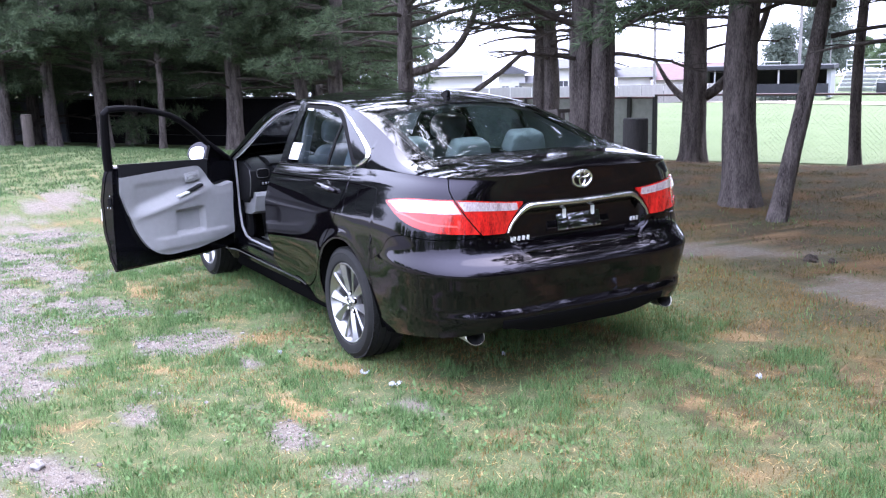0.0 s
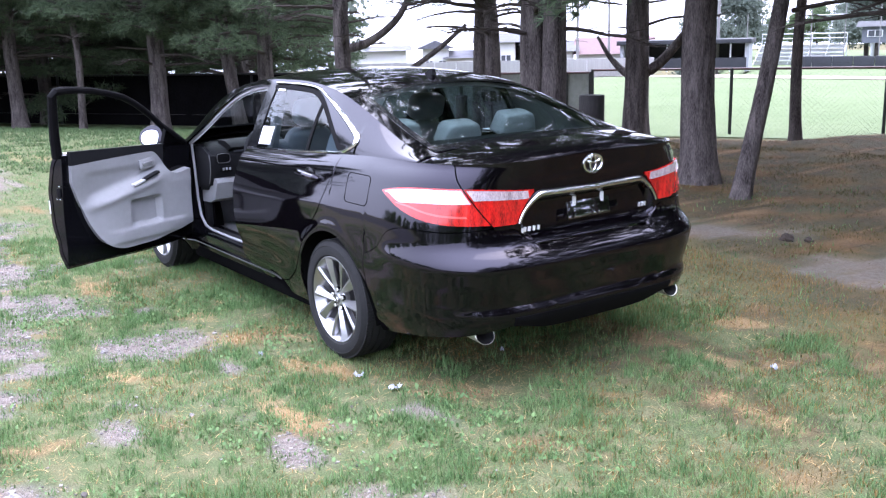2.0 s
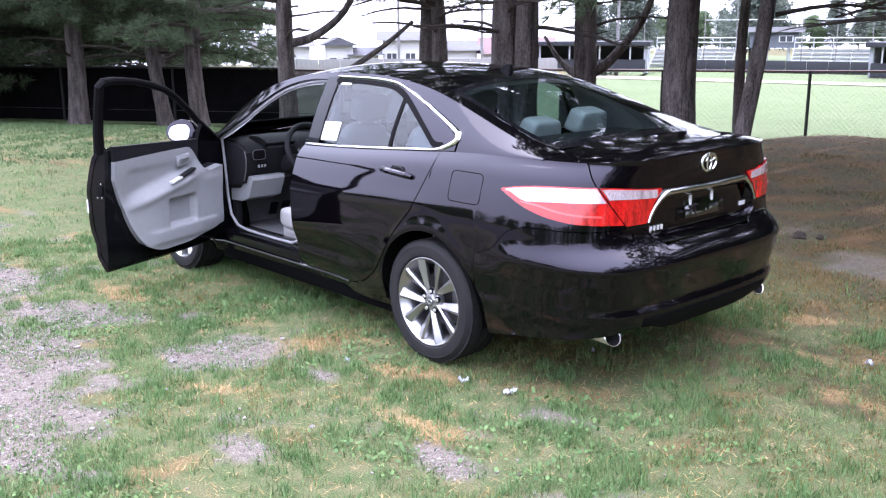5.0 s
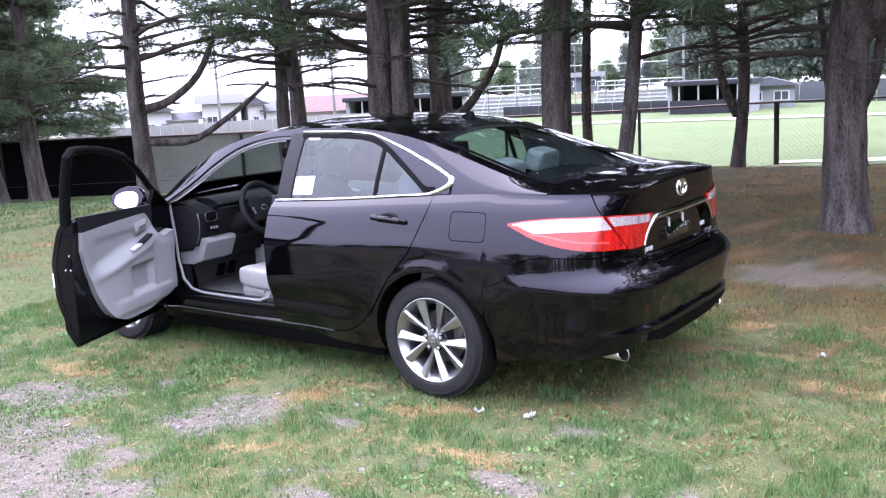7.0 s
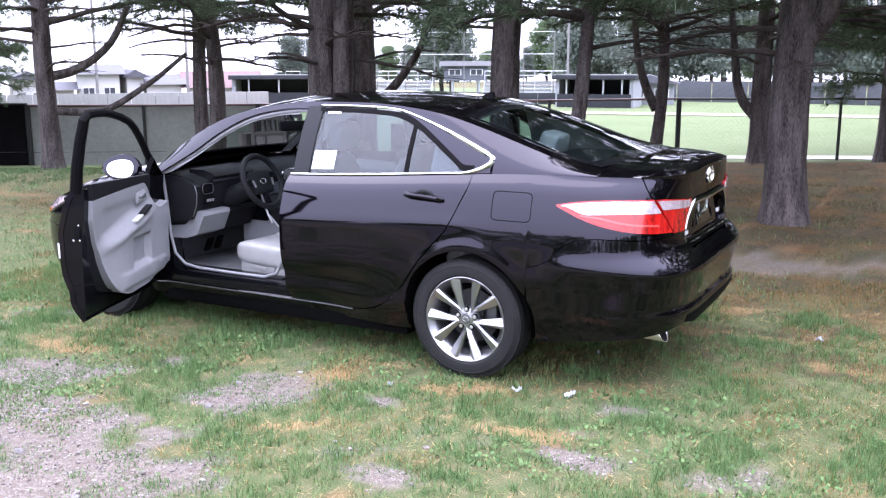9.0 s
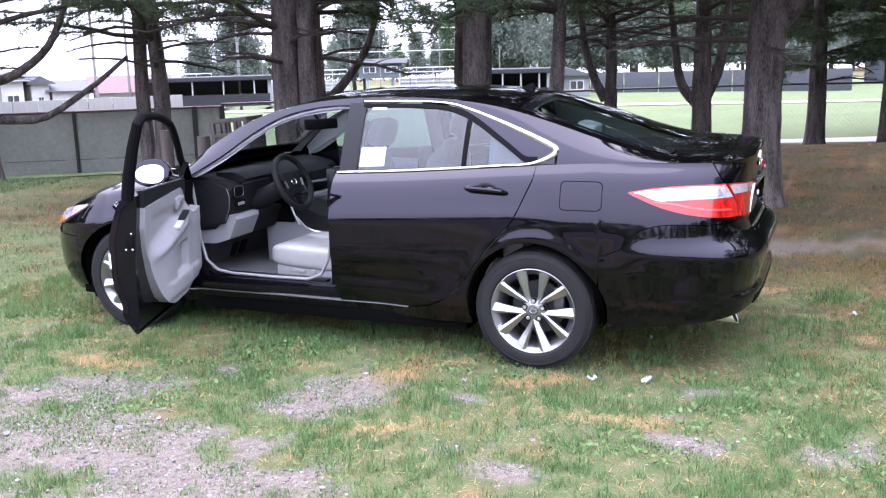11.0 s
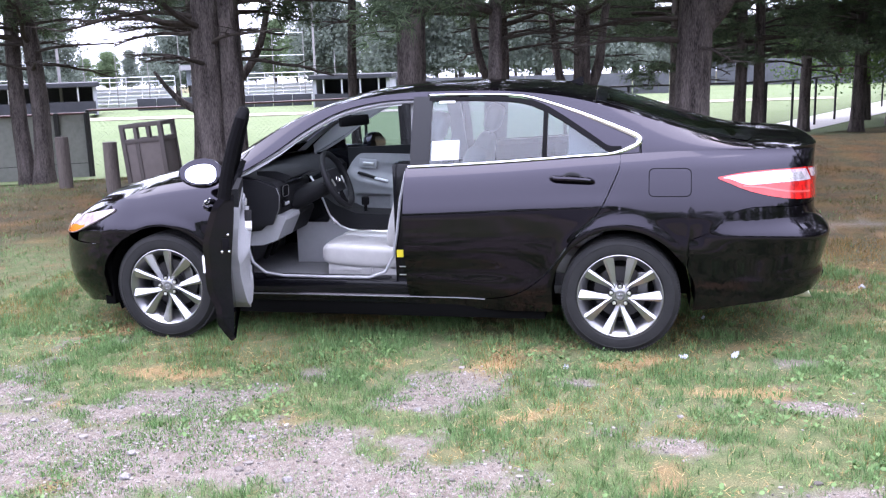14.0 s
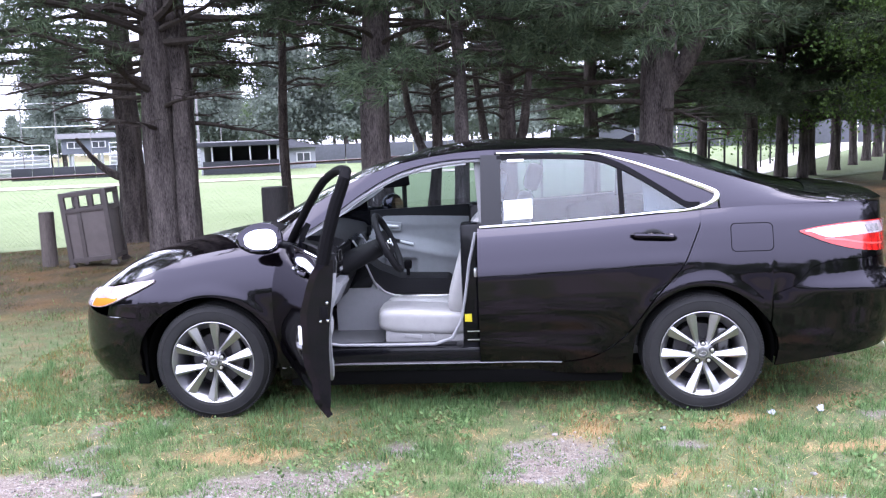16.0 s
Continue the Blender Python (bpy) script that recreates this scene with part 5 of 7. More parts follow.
def trim_face(x, z):
    """The moulded door card: armrest ridge, map pocket, lower lip and front bulge in one relief."""
    ridge = 0.67 + 0.22 * (x - 1.4)
    d = 0.026 + 0.052 * (1 - sstep(ridge - 0.02, ridge + 0.10, z)) * sstep(1.28, 1.62, x) * (1 - 0.35 * sstep(1.9, 2.1, x))
    d += 0.012 * (math.exp(-(((z - ridge) / 0.03) ** 2))) * bell(1.40, 1.97, 0.07, x)
    d -= 0.010 * bell(ridge + 0.06, 0.90, 0.025, z) * bell(1.42, 1.93, 0.05, x)
    d -= 0.042 * bell(0.505, min(0.675, ridge - 0.05), 0.014, z) * bell(1.74, 1.99, 0.018, x)
    d += 0.010 * bell(0.40, 0.492, 0.012, z) * bell(1.56, 2.20, 0.05, x)
    d += 0.008 * bell(2.07, 2.30, 0.04, x) * bell(0.44, 0.78, 0.03, z)
    return inner_face(x, z) - Vector((0, d, 0))


SHELL_LO = curve([1.245, 1.5, 2.1, 2.33], [0.292, 0.292, 0.295, 0.325])


def shell_mesh(xs, lo, hi, nz):
    """The door's inner wall and its rim, out to the skin all round."""
    bm = bmesh.new()
    rows = [[bm.verts.new(inner_face(x, lo(x) + (hi(x) - lo(x)) * j / nz)) for j in range(nz + 1)] for x in xs]
    for r, s in zip(rows, rows[1:]):
        for j in range(nz):
            bm.faces.new((r[j], s[j], s[j + 1], r[j + 1]))
    rim = [r[0] for r in rows] + rows[-1][1:] + [r[-1] for r in rows[-2::-1]] + rows[0][-2:0:-1]
    outer = [bm.verts.new(body(v.co.x, v.co.z) - Vector((0, 0.006, 0))) for v in rim]
    for k in range(len(rim)):
        m = (k + 1) % len(rim)
        bm.faces.new((rim[k], outer[k], outer[m], rim[m]))
    return bm


def pad(c, s, rot=None, power=4.5):
    """A stuffed cushion: a box with its corners drawn in all round."""
    bm = bmesh.new()
    bmesh.ops.create_cube(bm, size=2)
    bmesh.ops.subdivide_edges(bm, edges=bm.edges, cuts=9, use_grid_fill=True)
    for v in bm.verts:
        f = sum(abs(q) ** power for q in v.co) ** (-1 / power)
        v.co = Vector((v.co.x * s[0] / 2, v.co.y * s[1] / 2, v.co.z * s[2] / 2)) * f
    bmesh.ops.transform(bm, matrix=Matrix.Translation(c) @ (rot or Matrix()), verts=bm.verts)
    return bm


def front_door(sd, turn):
    m = Matrix.Translation((-2.33, -sd * 0.80, 0)) @ Matrix.Diagonal((1, sd, 1, 1))

    def put(name, bm, material, parent, label="", sharp=35):
        bmesh.ops.transform(bm, matrix=m, verts=bm.verts)
        bmesh.ops.recalc_face_normals(bm, faces=bm.faces)
        return part(name, bm, material, parent, label, sharp)

    def on(f, xs, lo, hi, nz, off=0.0, edge=0.012):
        return sheet(bmesh.new(), f, xs, lo if callable(lo) else (lambda x: lo), hi if callable(hi) else (lambda x: hi), nz, off, edge)

    door = put("front_door", on(body, span(1.245, 2.325, 32), SHELL_LO, ZB, 26, edge=0.03), M_paint, car, "black front door standing wide open" if turn else "")
    door.matrix_basis = pose(2.33, sd * 0.80, 0, 0, 0, turn)
    put("door_shell", shell_mesh(span(1.249, 2.320, 24), lambda x: SHELL_LO(x) + 0.004, lambda x: ZB(x) - 0.012, 16), M_glossblack, door, "black painted inner shell")
    trim = put("door_trim", on(trim_face, span(1.30, 2.279, 80), TRIM_LO, TRIM_HI, 60, edge=-0.09), M_plastic_grey, door, "light grey moulded door trim")
    put("upper_pad", on(inner_face, span(1.30, 2.06, 26), lambda x: TRIM_HI(x) + 0.002, lambda x: max(ZB(x) + 0.012, TRIM_HI(x) + 0.006), 4, off=-0.022, edge=-0.03), M_dash, door)
    put("window_switches", box(bmesh.new(), (1.80, 0.706, 0.795), (0.10, 0.05, 0.014), pose(0, 0, 0, 0, -14, 0), 0.004), M_letter, door, "silver window switch plate")
    put("switch_panel", box(bmesh.new(), (1.915, 0.708, 0.828), (0.14, 0.048, 0.018), pose(0, 0, 0, 0, -17, 0), 0.006), M_dash, door)
    bezel = put("handle_bezel", box(bmesh.new(), (1.905, 0.722, 0.915), (0.14, 0.02, 0.07), pose(0, 0, 0, 0, -6, 0), 0.012), M_plastic_grey, door)
    put("inner_handle", box(bmesh.new(), (1.90, 0.709, 0.915), (0.085, 0.012, 0.024), pose(0, 0, 0, 0, -6, 0), 0.005), M_steel, bezel, "silver door release")
    sp = lathe(bmesh.new(), [(0.0, 0.0), (0.07, 0.0), (0.078, 0.006), (0.08, 0.02)], 32)
    bmesh.ops.transform(sp, matrix=Matrix.Translation((2.165, 0.722, 0.61)), verts=sp.verts)
    put("speaker_grille", sp, M_plastic_grey, door)
    put("courtesy_reflector", box(bmesh.new(), (1.70, 0.752, 0.385), (0.05, 0.012, 0.016), None, 0.004), M_amber, door)
    # window frame
    fp = [(1.255, 1.03), (1.225, 1.15), (1.19, 1.30), (1.158, 1.425), (1.175, 1.452), (1.24, 1.456), (1.33, 1.453), (1.43, 1.443), (1.56, 1.418), (1.69, 1.384), (1.79, 1.338), (1.89, 1.280), (1.98, 1.222), (2.06, 1.163), (2.20, 1.08), (2.31, 1.01)]
    rr = [0.034, 0.032, 0.03, 0.028, 0.026, 0.024] + [0.022] * 10
    bm = bmesh.new()
    hang = 0.16 if turn else 0.0
    tube(bm, [flank(x, z) + Vector((0.5 * hang * (z - 1.0), hang * (z - 1.0) - 0.012, 0)) for x, z in fp], rr, 10)
    put("window_frame", bm, M_trimblack, door)
    put("mirror_sail", on(flank, span(2.08, 2.315, 8), lambda x: ZB(x) - 0.004, lambda x: OPEN_TOP(x) + 0.006, 4, off=-0.015, edge=0.03), M_glossblack, door)
    bm = bmesh.new()
    bmesh.ops.create_uvsphere(bm, u_segments=28, v_segments=16, radius=1)
    for v in bm.verts:
        v.co = Vector((max(v.co.x, -0.35 + (0.33 * v.co.z if turn else -0.35 * v.co.y)) * 0.09, v.co.y * 0.130, v.co.z * (0.088 - 0.012 * v.co.y)))
    bmesh.ops.transform(bm, matrix=Matrix.Translation((2.19, 0.965, 1.055)), verts=bm.verts)
    if not turn:
        bmesh.ops.translate(bm, vec=(-0.27, 0.02, -0.01), verts=bm.verts)
    mir = put("wing_mirror", bm, M_paint, door, "black wing mirror")
    bm = bmesh.new()
    rim = [bm.verts.new((2.155 - (0.0 if turn else 0.27 + 0.03 * math.cos(a)) + (0.34 if turn else 0.0) * ((0.054 if turn else 0.055) - 0.008 * math.cos(a)) * math.copysign(abs(math.sin(a)) ** 0.8, math.sin(a)), 0.965 + (0 if turn else 0.02) + (0.088 if turn else 0.090) * math.copysign(abs(math.cos(a)) ** 0.8, math.cos(a)), 1.055 - (0 if turn else 0.01) + ((0.054 if turn else 0.055) - 0.008 * math.cos(a)) * math.copysign(abs(math.sin(a)) ** 0.8, math.sin(a)))) for a in [k * math.pi / 16 for k in range(32)]]
    bm.faces.new(rim)
    put("mirror_glass", bm, M_mirror, mir, "bright mirror glass")
    put("mirror_stalk", box(bmesh.new(), (2.20 if turn else 2.06, 0.835, 1.015), (0.07 if turn else 0.24, 0.12, 0.045), pose(0, 0, 0, 14, 0, 0), 0.015), M_glossblack, mir)
    put("door_latch", box(bmesh.new(), (1.244, 0.80, 0.80), (0.006, 0.036, 0.06), None, 0.002), M_trimblack, door)
    for y, z in ((0.785, 0.845), (0.785, 0.76), (0.82, 0.76)):
        put("latch_screw", box(bmesh.new(), (1.240, y, z), (0.006, 0.011, 0.011), None, 0.003), M_chrome, door)
    if turn:
        put("door_label", box(bmesh.new(), (1.262, half(1.262, 0.70) + 0.002, 0.70), (0.035, 0.012, 0.085), None, 0.002), M_white, door, "pale protective label on the door edge")
    else:
        put("side_window", on(flank, span(1.22, 2.08, 18), lambda x: ZB(x) + 0.005, lambda x: OPEN_TOP(x) + 0.01, 8, off=-0.01, edge=0.0), M_glass, door)
    hp = [body(x, 0.97) + outward(body, x, 0.97) * o for x, o in [(1.54, 0.006), (1.52, 0.028), (1.46, 0.036), (1.38, 0.036), (1.32, 0.028), (1.30, 0.006)]]
    put("handle", tube(bmesh.new(), hp, 0.016, 10), M_paint, door)
    put("belt_moulding", tube(bmesh.new(), [flank(x, ZB(x) + 0.001) + Vector((0, 0.004, -0.006)) for x in span(1.25, 2.30, 16)], 0.007, 8), M_chrome, door, "bright chrome window moulding")
    return door


M_pocket = mat("shaded_grey_trim", (0.18, 0.18, 0.1908), 0.6, bump=0.0006, bump_scale=600)
front_door(1, -68.3)
front_door(-1, 0)

# ---- door opening and pillars ----
for sd in (1, -1):
    part("hinge_pillar", boxed((2.41, sd * 0.70, 0.64), (0.15, 0.20, 0.74), bevel=0.02), M_glossblack, car)
    post = part("latch_pillar", boxed((1.275, sd * 0.665, 0.68), (0.13, 0.15, 0.80), bevel=0.025), M_glossblack, car)
    part("pillar_trim", boxed((1.19, sd * 0.60, 1.2), (0.10, 0.04, 0.5), pose(0, 0, 0, sd * 16, 4, 0), 0.012), M_headliner, car)
    part("inner_sill", boxed((1.75, sd * 0.695, 0.305), (1.25, 0.19, 0.135), bevel=0.018), M_glossblack, car)
    part("scuff_plate", boxed((1.78, sd * 0.70, 0.376), (0.80, 0.06, 0.010), bevel=0.003), M_dash, car)
    seal = [(2.325, 1.00), (2.30, 0.80), (2.285, 0.60), (2.25, 0.47), (2.17, 0.405), (2.05, 0.388), (1.75, 0.384), (1.50, 0.386), (1.40, 0.42), (1.345, 0.52), (1.315, 0.68), (1.29, 0.86), (1.25, 1.03)]
    part("door_seal", tube(bmesh.new(), [(x, sd * 0.748, z) for x, z in seal], 0.0095, 8), M_plastic_grey, car, "pale grey door seal")
    up = [(2.325, 1.00), (2.20, 1.072), (2.06, 1.142), (1.98, 1.195), (1.89, 1.252), (1.79, 1.31), (1.69, 1.356), (1.56, 1.393), (1.43, 1.417), (1.30, 1.428), (1.20, 1.43)]
    part("door_seal", tube(bmesh.new(), [(x, sd * (flank(x, z).y - 0.03), z) for x, z in up], 0.010, 8), M_plastic_grey, car)
    part("scuttle_trim", boxed((2.34, sd * 0.66, 0.52), (0.10, 0.05, 0.30), bevel=0.015), M_dash, car)
part("service_tag", boxed((1.305, 0.742, 0.535), (0.042, 0.004, 0.046), bevel=0.001), M_yellow, car, "yellow paper tag on the door pillar")
for z in (0.405, 0.455):
    part("pillar_slot", boxed((1.275, 0.742, z), (0.075, 0.004, 0.006)), M_steel, car)
part("door_striker", boxed((1.255, 0.75, 0.80), (0.02, 0.03, 0.05), bevel=0.006), M_steel, car)
panel("front_pillar_trim", flank, span(1.30, 2.34, 20), lambda x: max(OPEN_TOP(x) - 0.02, ZB(x)), lambda x: ZR(x) - 0.004, 4, M_pillar, off=-0.035, edge=0.0, sides=(-1, 1))
panel("pillar_lining", top, span(1.50, 2.40, 18), 0.905, 1.0, 4, M_pillar, off=-0.022, edge=0.0)
panel("headliner", top, span(0.10, 1.56, 14), -0.95, 0.95, 16, M_headliner, off=-0.03, edge=0.0, sides=(1,), joined=True)
panel("rear_pillar_trim", flank, span(-0.55, 0.3, 10), lambda x: ZB(x), lambda x: ZR(x) - 0.01, 4, M_headliner, off=-0.05, edge=0.0)


# ---- cabin ----
part("floor_carpet", boxed((1.4, 0, 0.315), (2.2, 1.36, 0.05), bevel=0.01), M_carpet, car, "grey carpeted floor")
part("firewall", boxed((2.50, 0, 0.62), (0.06, 1.3, 0.70), pose(0, 0, 0, 0, -12, 0), 0.01), M_carpet, car)
part("front_mat", boxed((2.06, 0.42, 0.346), (0.46, 0.42, 0.012), bevel=0.004), M_carpet, car)
part("rear_bulkhead", boxed((-0.42, 0, 0.72), (0.05, 1.36, 0.74), bevel=0.01), M_dash, car)
part("parcel_shelf", boxed((-0.36, 0, 1.14), (0.60, 1.22, 0.03), bevel=0.01), M_dash, car)
part("floor_tunnel", boxed((0.7, 0, 0.38), (1.0, 0.26, 0.12), bevel=0.04), M_carpet, car)


def extrude_y(profile, y0, y1, n=2, bevel=0.0):
    bm = bmesh.new()
    rows = [[bm.verts.new((x, y0 + (y1 - y0) * i / n, z)) for x, z in profile] for i in range(n + 1)]
    for r, s in zip(rows, rows[1:]):
        for k in range(len(profile)):
            q = (k + 1) % len(profile)
            bm.faces.new((r[k], r[q], s[q], s[k]))
    bm.faces.new(rows[0][::-1])
    bm.faces.new(rows[-1])
    if bevel:
        bmesh.ops.bevel(bm, geom=[e for e in bm.edges if e.calc_face_angle(0) > 0.5], offset=bevel, segments=2, affect="EDGES")
    bmesh.ops.recalc_face_normals(bm, faces=bm.faces)
    return bm


dash = part("dashboard", extrude_y([(2.56, 1.005), (2.40, 1.005), (2.22, 0.985), (2.10, 0.955), (2.065, 0.915), (2.075, 0.84), (2.10, 0.75), (2.20, 0.66), (2.54, 0.62)], -0.70, 0.70, 2, 0.012), M_dash, car, "charcoal dashboard")
part("instrument_hood", extrude_y([(2.26, 1.015), (2.13, 1.015), (2.045, 0.99), (2.03, 0.975), (2.08, 0.95), (2.25, 0.95)], 0.17, 0.57, 2, 0.01), M_dash, dash)
part("instrument_lens", boxed((2.085, 0.37, 0.925), (0.012, 0.32, 0.07), pose(0, 0, 0, 0, 14, 0), 0.006), M_window, dash)
part("air_vent", boxed((2.062, 0.62, 0.90), (0.02, 0.10, 0.07), bevel=0.012), M_trimblack, dash)
part("vent_surround", tube(bmesh.new(), [(2.054, 0.62 + 0.050 * math.copysign(abs(math.cos(k * 0.2618)) ** 0.5, math.cos(k * 0.2618)), 0.90 + 0.034 * math.copysign(abs(math.sin(k * 0.2618)) ** 0.5, math.sin(k * 0.2618))) for k in range(24)], 0.002, 6, True), M_alloy_dark, dash)
part("air_vent", boxed((2.062, -0.62, 0.90), (0.02, 0.10, 0.07), bevel=0.012), M_trimblack, dash)
part("switch_cluster", boxed((2.068, 0.60, 0.82), (0.02, 0.09, 0.045), bevel=0.008), M_trimblack, dash)
for y in (0.575, 0.60, 0.625):
    part("switch", boxed((2.056, y, 0.82), (0.01, 0.014, 0.02), bevel=0.003), M_pocket, dash)
part("dash_end_cap", extrude_y([(2.36, 0.985), (2.20, 0.975), (2.06, 0.92), (2.07, 0.80), (2.12, 0.70), (2.38, 0.66)], 0.685, 0.72, 1, 0.008), M_dash, dash)
part("end_cap_line", tube(bmesh.new(), [(2.075, 0.722, 0.93), (2.058, 0.722, 0.88), (2.066, 0.722, 0.80), (2.10, 0.722, 0.72)], 0.0035, 6), M_alloy_dark, dash)
part("knee_panel", extrude_y([(2.045, 0.748), (2.04, 0.725), (2.10, 0.60), (2.20, 0.565), (2.36, 0.56), (2.36, 0.66), (2.12, 0.755)], 0.43, 0.69, 2, 0.014), M_plastic_grey, dash, "light grey panel under the steering column")
part("column_shroud", extrude_y([(2.045, 0.748), (2.04, 0.725), (2.10, 0.60), (2.20, 0.565), (2.36, 0.56), (2.36, 0.66), (2.12, 0.755)], 0.15, 0.425, 2, 0.014), M_dash, dash)
part("glovebox", extrude_y([(2.045, 0.748), (2.04, 0.725), (2.10, 0.60), (2.20, 0.565), (2.36, 0.56), (2.36, 0.66), (2.12, 0.755)], -0.69, -0.18, 2, 0.014), M_plastic_grey, dash, "light grey glovebox lid")
part("dash_accent", boxed((2.055, -0.38, 0.84), (0.012, 0.55, 0.016), pose(0, 0, 0, 3, 0, 0), 0.004), M_steel, dash)
for y in (0.27, 0.37):
    part("pedal", boxed((2.30, y, 0.46), (0.02, 0.06, 0.10), pose(0, 0, 0, 0, -25, 0), 0.006), M_trimblack, car)

stack = part("radio_console", extrude_y([(2.08, 0.94), (2.03, 0.90), (1.93, 0.66), (1.95, 0.62), (2.2, 0.62), (2.2, 0.94)], -0.17, 0.15, 1, 0.012), M_glossblack, car)
part("stack_screen", boxed((1.995, 0, 0.845), (0.010, 0.19, 0.10), pose(0, 0, 0, 0, 22, 0), 0.004), M_window, stack)
for y in (0.155, -0.175):
    part("stack_trim", tube(bmesh.new(), [(2.055, y, 0.93), (2.01, y, 0.86), (1.935, y, 0.67), (1.90, y, 0.61)], 0.007, 6), M_steel, stack)
console = part("console", extrude_y([(2.18, 0.33), (2.18, 0.80), (2.03, 0.80), (1.94, 0.66), (1.86, 0.585), (1.74, 0.555), (1.05, 0.555), (1.05, 0.33)], -0.135, 0.135, 1, 0.01), M_plastic_grey, car, "light grey centre console")
part("console_edge", tube(bmesh.new(), [(2.03, 0.138, 0.80), (1.94, 0.138, 0.665), (1.865, 0.138, 0.59), (1.80, 0.138, 0.566), (1.74, 0.138, 0.558), (1.40, 0.138, 0.558)], 0.006, 6), M_steel, console)
part("console_top", extrude_y([(1.99, 0.57), (1.99, 0.80), (1.90, 0.735), (1.76, 0.675), (1.46, 0.665), (1.36, 0.57)], -0.125, 0.125, 1, 0.02), M_dash, console)
part("console_armrest", boxed((1.22, 0, 0.61), (0.34, 0.22, 0.11), bevel=0.035), M_leather, console)
lever = part("gear_lever", tube(bmesh.new(), [(1.72, 0.02, 0.66), (1.72, 0.02, 0.73)], 0.012, 8), M_trimblack, console)
part("gear_knob", boxed((1.72, 0.02, 0.745), (0.05, 0.045, 0.06), bevel=0.015), M_trimblack, lever)

# steering wheel, facing the driver's seat
SW = pose(1.80, 0.365, 0.935, 0, -66, 0)
def sw(name, bm, material, parent, label=""):
    bmesh.ops.transform(bm, matrix=SW, verts=bm.verts)
    return part(name, bm, material, parent, label)


wheel_rim = sw("steering_wheel", tube(bmesh.new(), [(0.180 * math.cos(k * math.pi / 24), 0.180 * math.sin(k * math.pi / 24), 0) for k in range(48)], 0.020, 10, True), M_dash, car, "black leather steering wheel")
sw("wheel_boss", box(bmesh.new(), (0.0, 0, -0.02), (0.16, 0.19, 0.05), None, 0.022), M_dash, wheel_rim)
for a in (88, -88, 180):
    sw("wheel_spoke", box(bmesh.new(), (0.125 * math.cos(radians(a)), 0.125 * math.sin(radians(a)), -0.012), (0.13, 0.042, 0.02), pose(0, 0, 0, 0, 0, a), 0.008), M_trimblack, wheel_rim)
for y in (0.095, -0.095):
    sw("spoke_accent", box(bmesh.new(), (-0.01, y, 0.004), (0.05, 0.016, 0.008), pose(0, 0, 0, 0, 0, 12 if y > 0 else -12), 0.003), M_steel, wheel_rim, "silver spoke accent")
sw("wheel_emblem", tube(bmesh.new(), [(0.018 * math.cos(k * 0.3927), 0.026 * math.sin(k * 0.3927), 0.007) for k in range(16)], 0.003, 6, True), M_chrome, wheel_rim)
part("steering_column", tube(bmesh.new(), [(1.83, 0.365, 0.92), (2.10, 0.365, 0.80)], [0.055, 0.07], 14), M_dash, car)
part("column_stalk", tube(bmesh.new(), [(1.87, 0.40, 0.915), (1.85, 0.53, 0.93)], 0.009, 8), M_dash, car)
irm = part("interior_mirror", boxed((1.78, 0.0, 1.285), (0.035, 0.245, 0.072), pose(0, 0, 0, 0, 8, -34), 0.015), M_trimblack, car, "black interior mirror")
part("mirror_arm", tube(bmesh.new(), [(1.79, 0, 1.30), (1.86, 0, 1.40)], 0.010, 8), M_trimblack, irm)


def seat(y, back=0.0):
    s = part("front_seat", pad((1.585 - back, y, 0.476), (0.56, 0.36, 0.13), pose(0, 0, 0, 0, -3, 0), 7), M_leather, car, "light grey leather front seat")
    for k in (1, -1):
        part("cushion_bolster", pad((1.57 - back, y + k * 0.19, 0.486), (0.55, 0.15, 0.145), pose(0, 0, 0, 0, -3, 0), 4.5), M_leather, s)
    part("seat_valance", boxed((1.56 - back, y, 0.395), (0.50, 0.49, 0.10), pose(0, 0, 0, 0, -4, 0), 0.025), M_leather, s)
    for k in (1, -1):
        part("seat_switch", boxed((1.64 - back, y + k * 0.248, 0.405), (0.10, 0.012, 0.022), pose(0, 0, 0, 0, -6, 0), 0.005), M_leather, s)
        part("seat_switch", boxed((1.53 - back, y + k * 0.248, 0.41), (0.025, 0.012, 0.045), pose(0, 0, 0, 0, 10, 0), 0.005), M_leather, s)
    tilt = pose(0, 0, 0, 0, -17, 0)
    part("backrest", pad((1.265 - back, y, 0.84), (0.13, 0.36, 0.68), tilt), M_leather, s)
    for k in (1, -1):
        part("back_bolster", pad((1.29 - back, y + k * 0.18, 0.80), (0.18, 0.15, 0.60), tilt, 3.2), M_leather, s)
    rest = part("headrest", pad((1.125 - back, y, 1.265), (0.11, 0.27, 0.18), tilt, 3.6), M_leather, s)
    for k in (1, -1):
        part("headrest_post", tube(bmesh.new(), [(1.16 - back, y + k * 0.06, 1.12), (1.135 - back, y + k * 0.06, 1.22)], 0.007, 8), M_steel, rest)


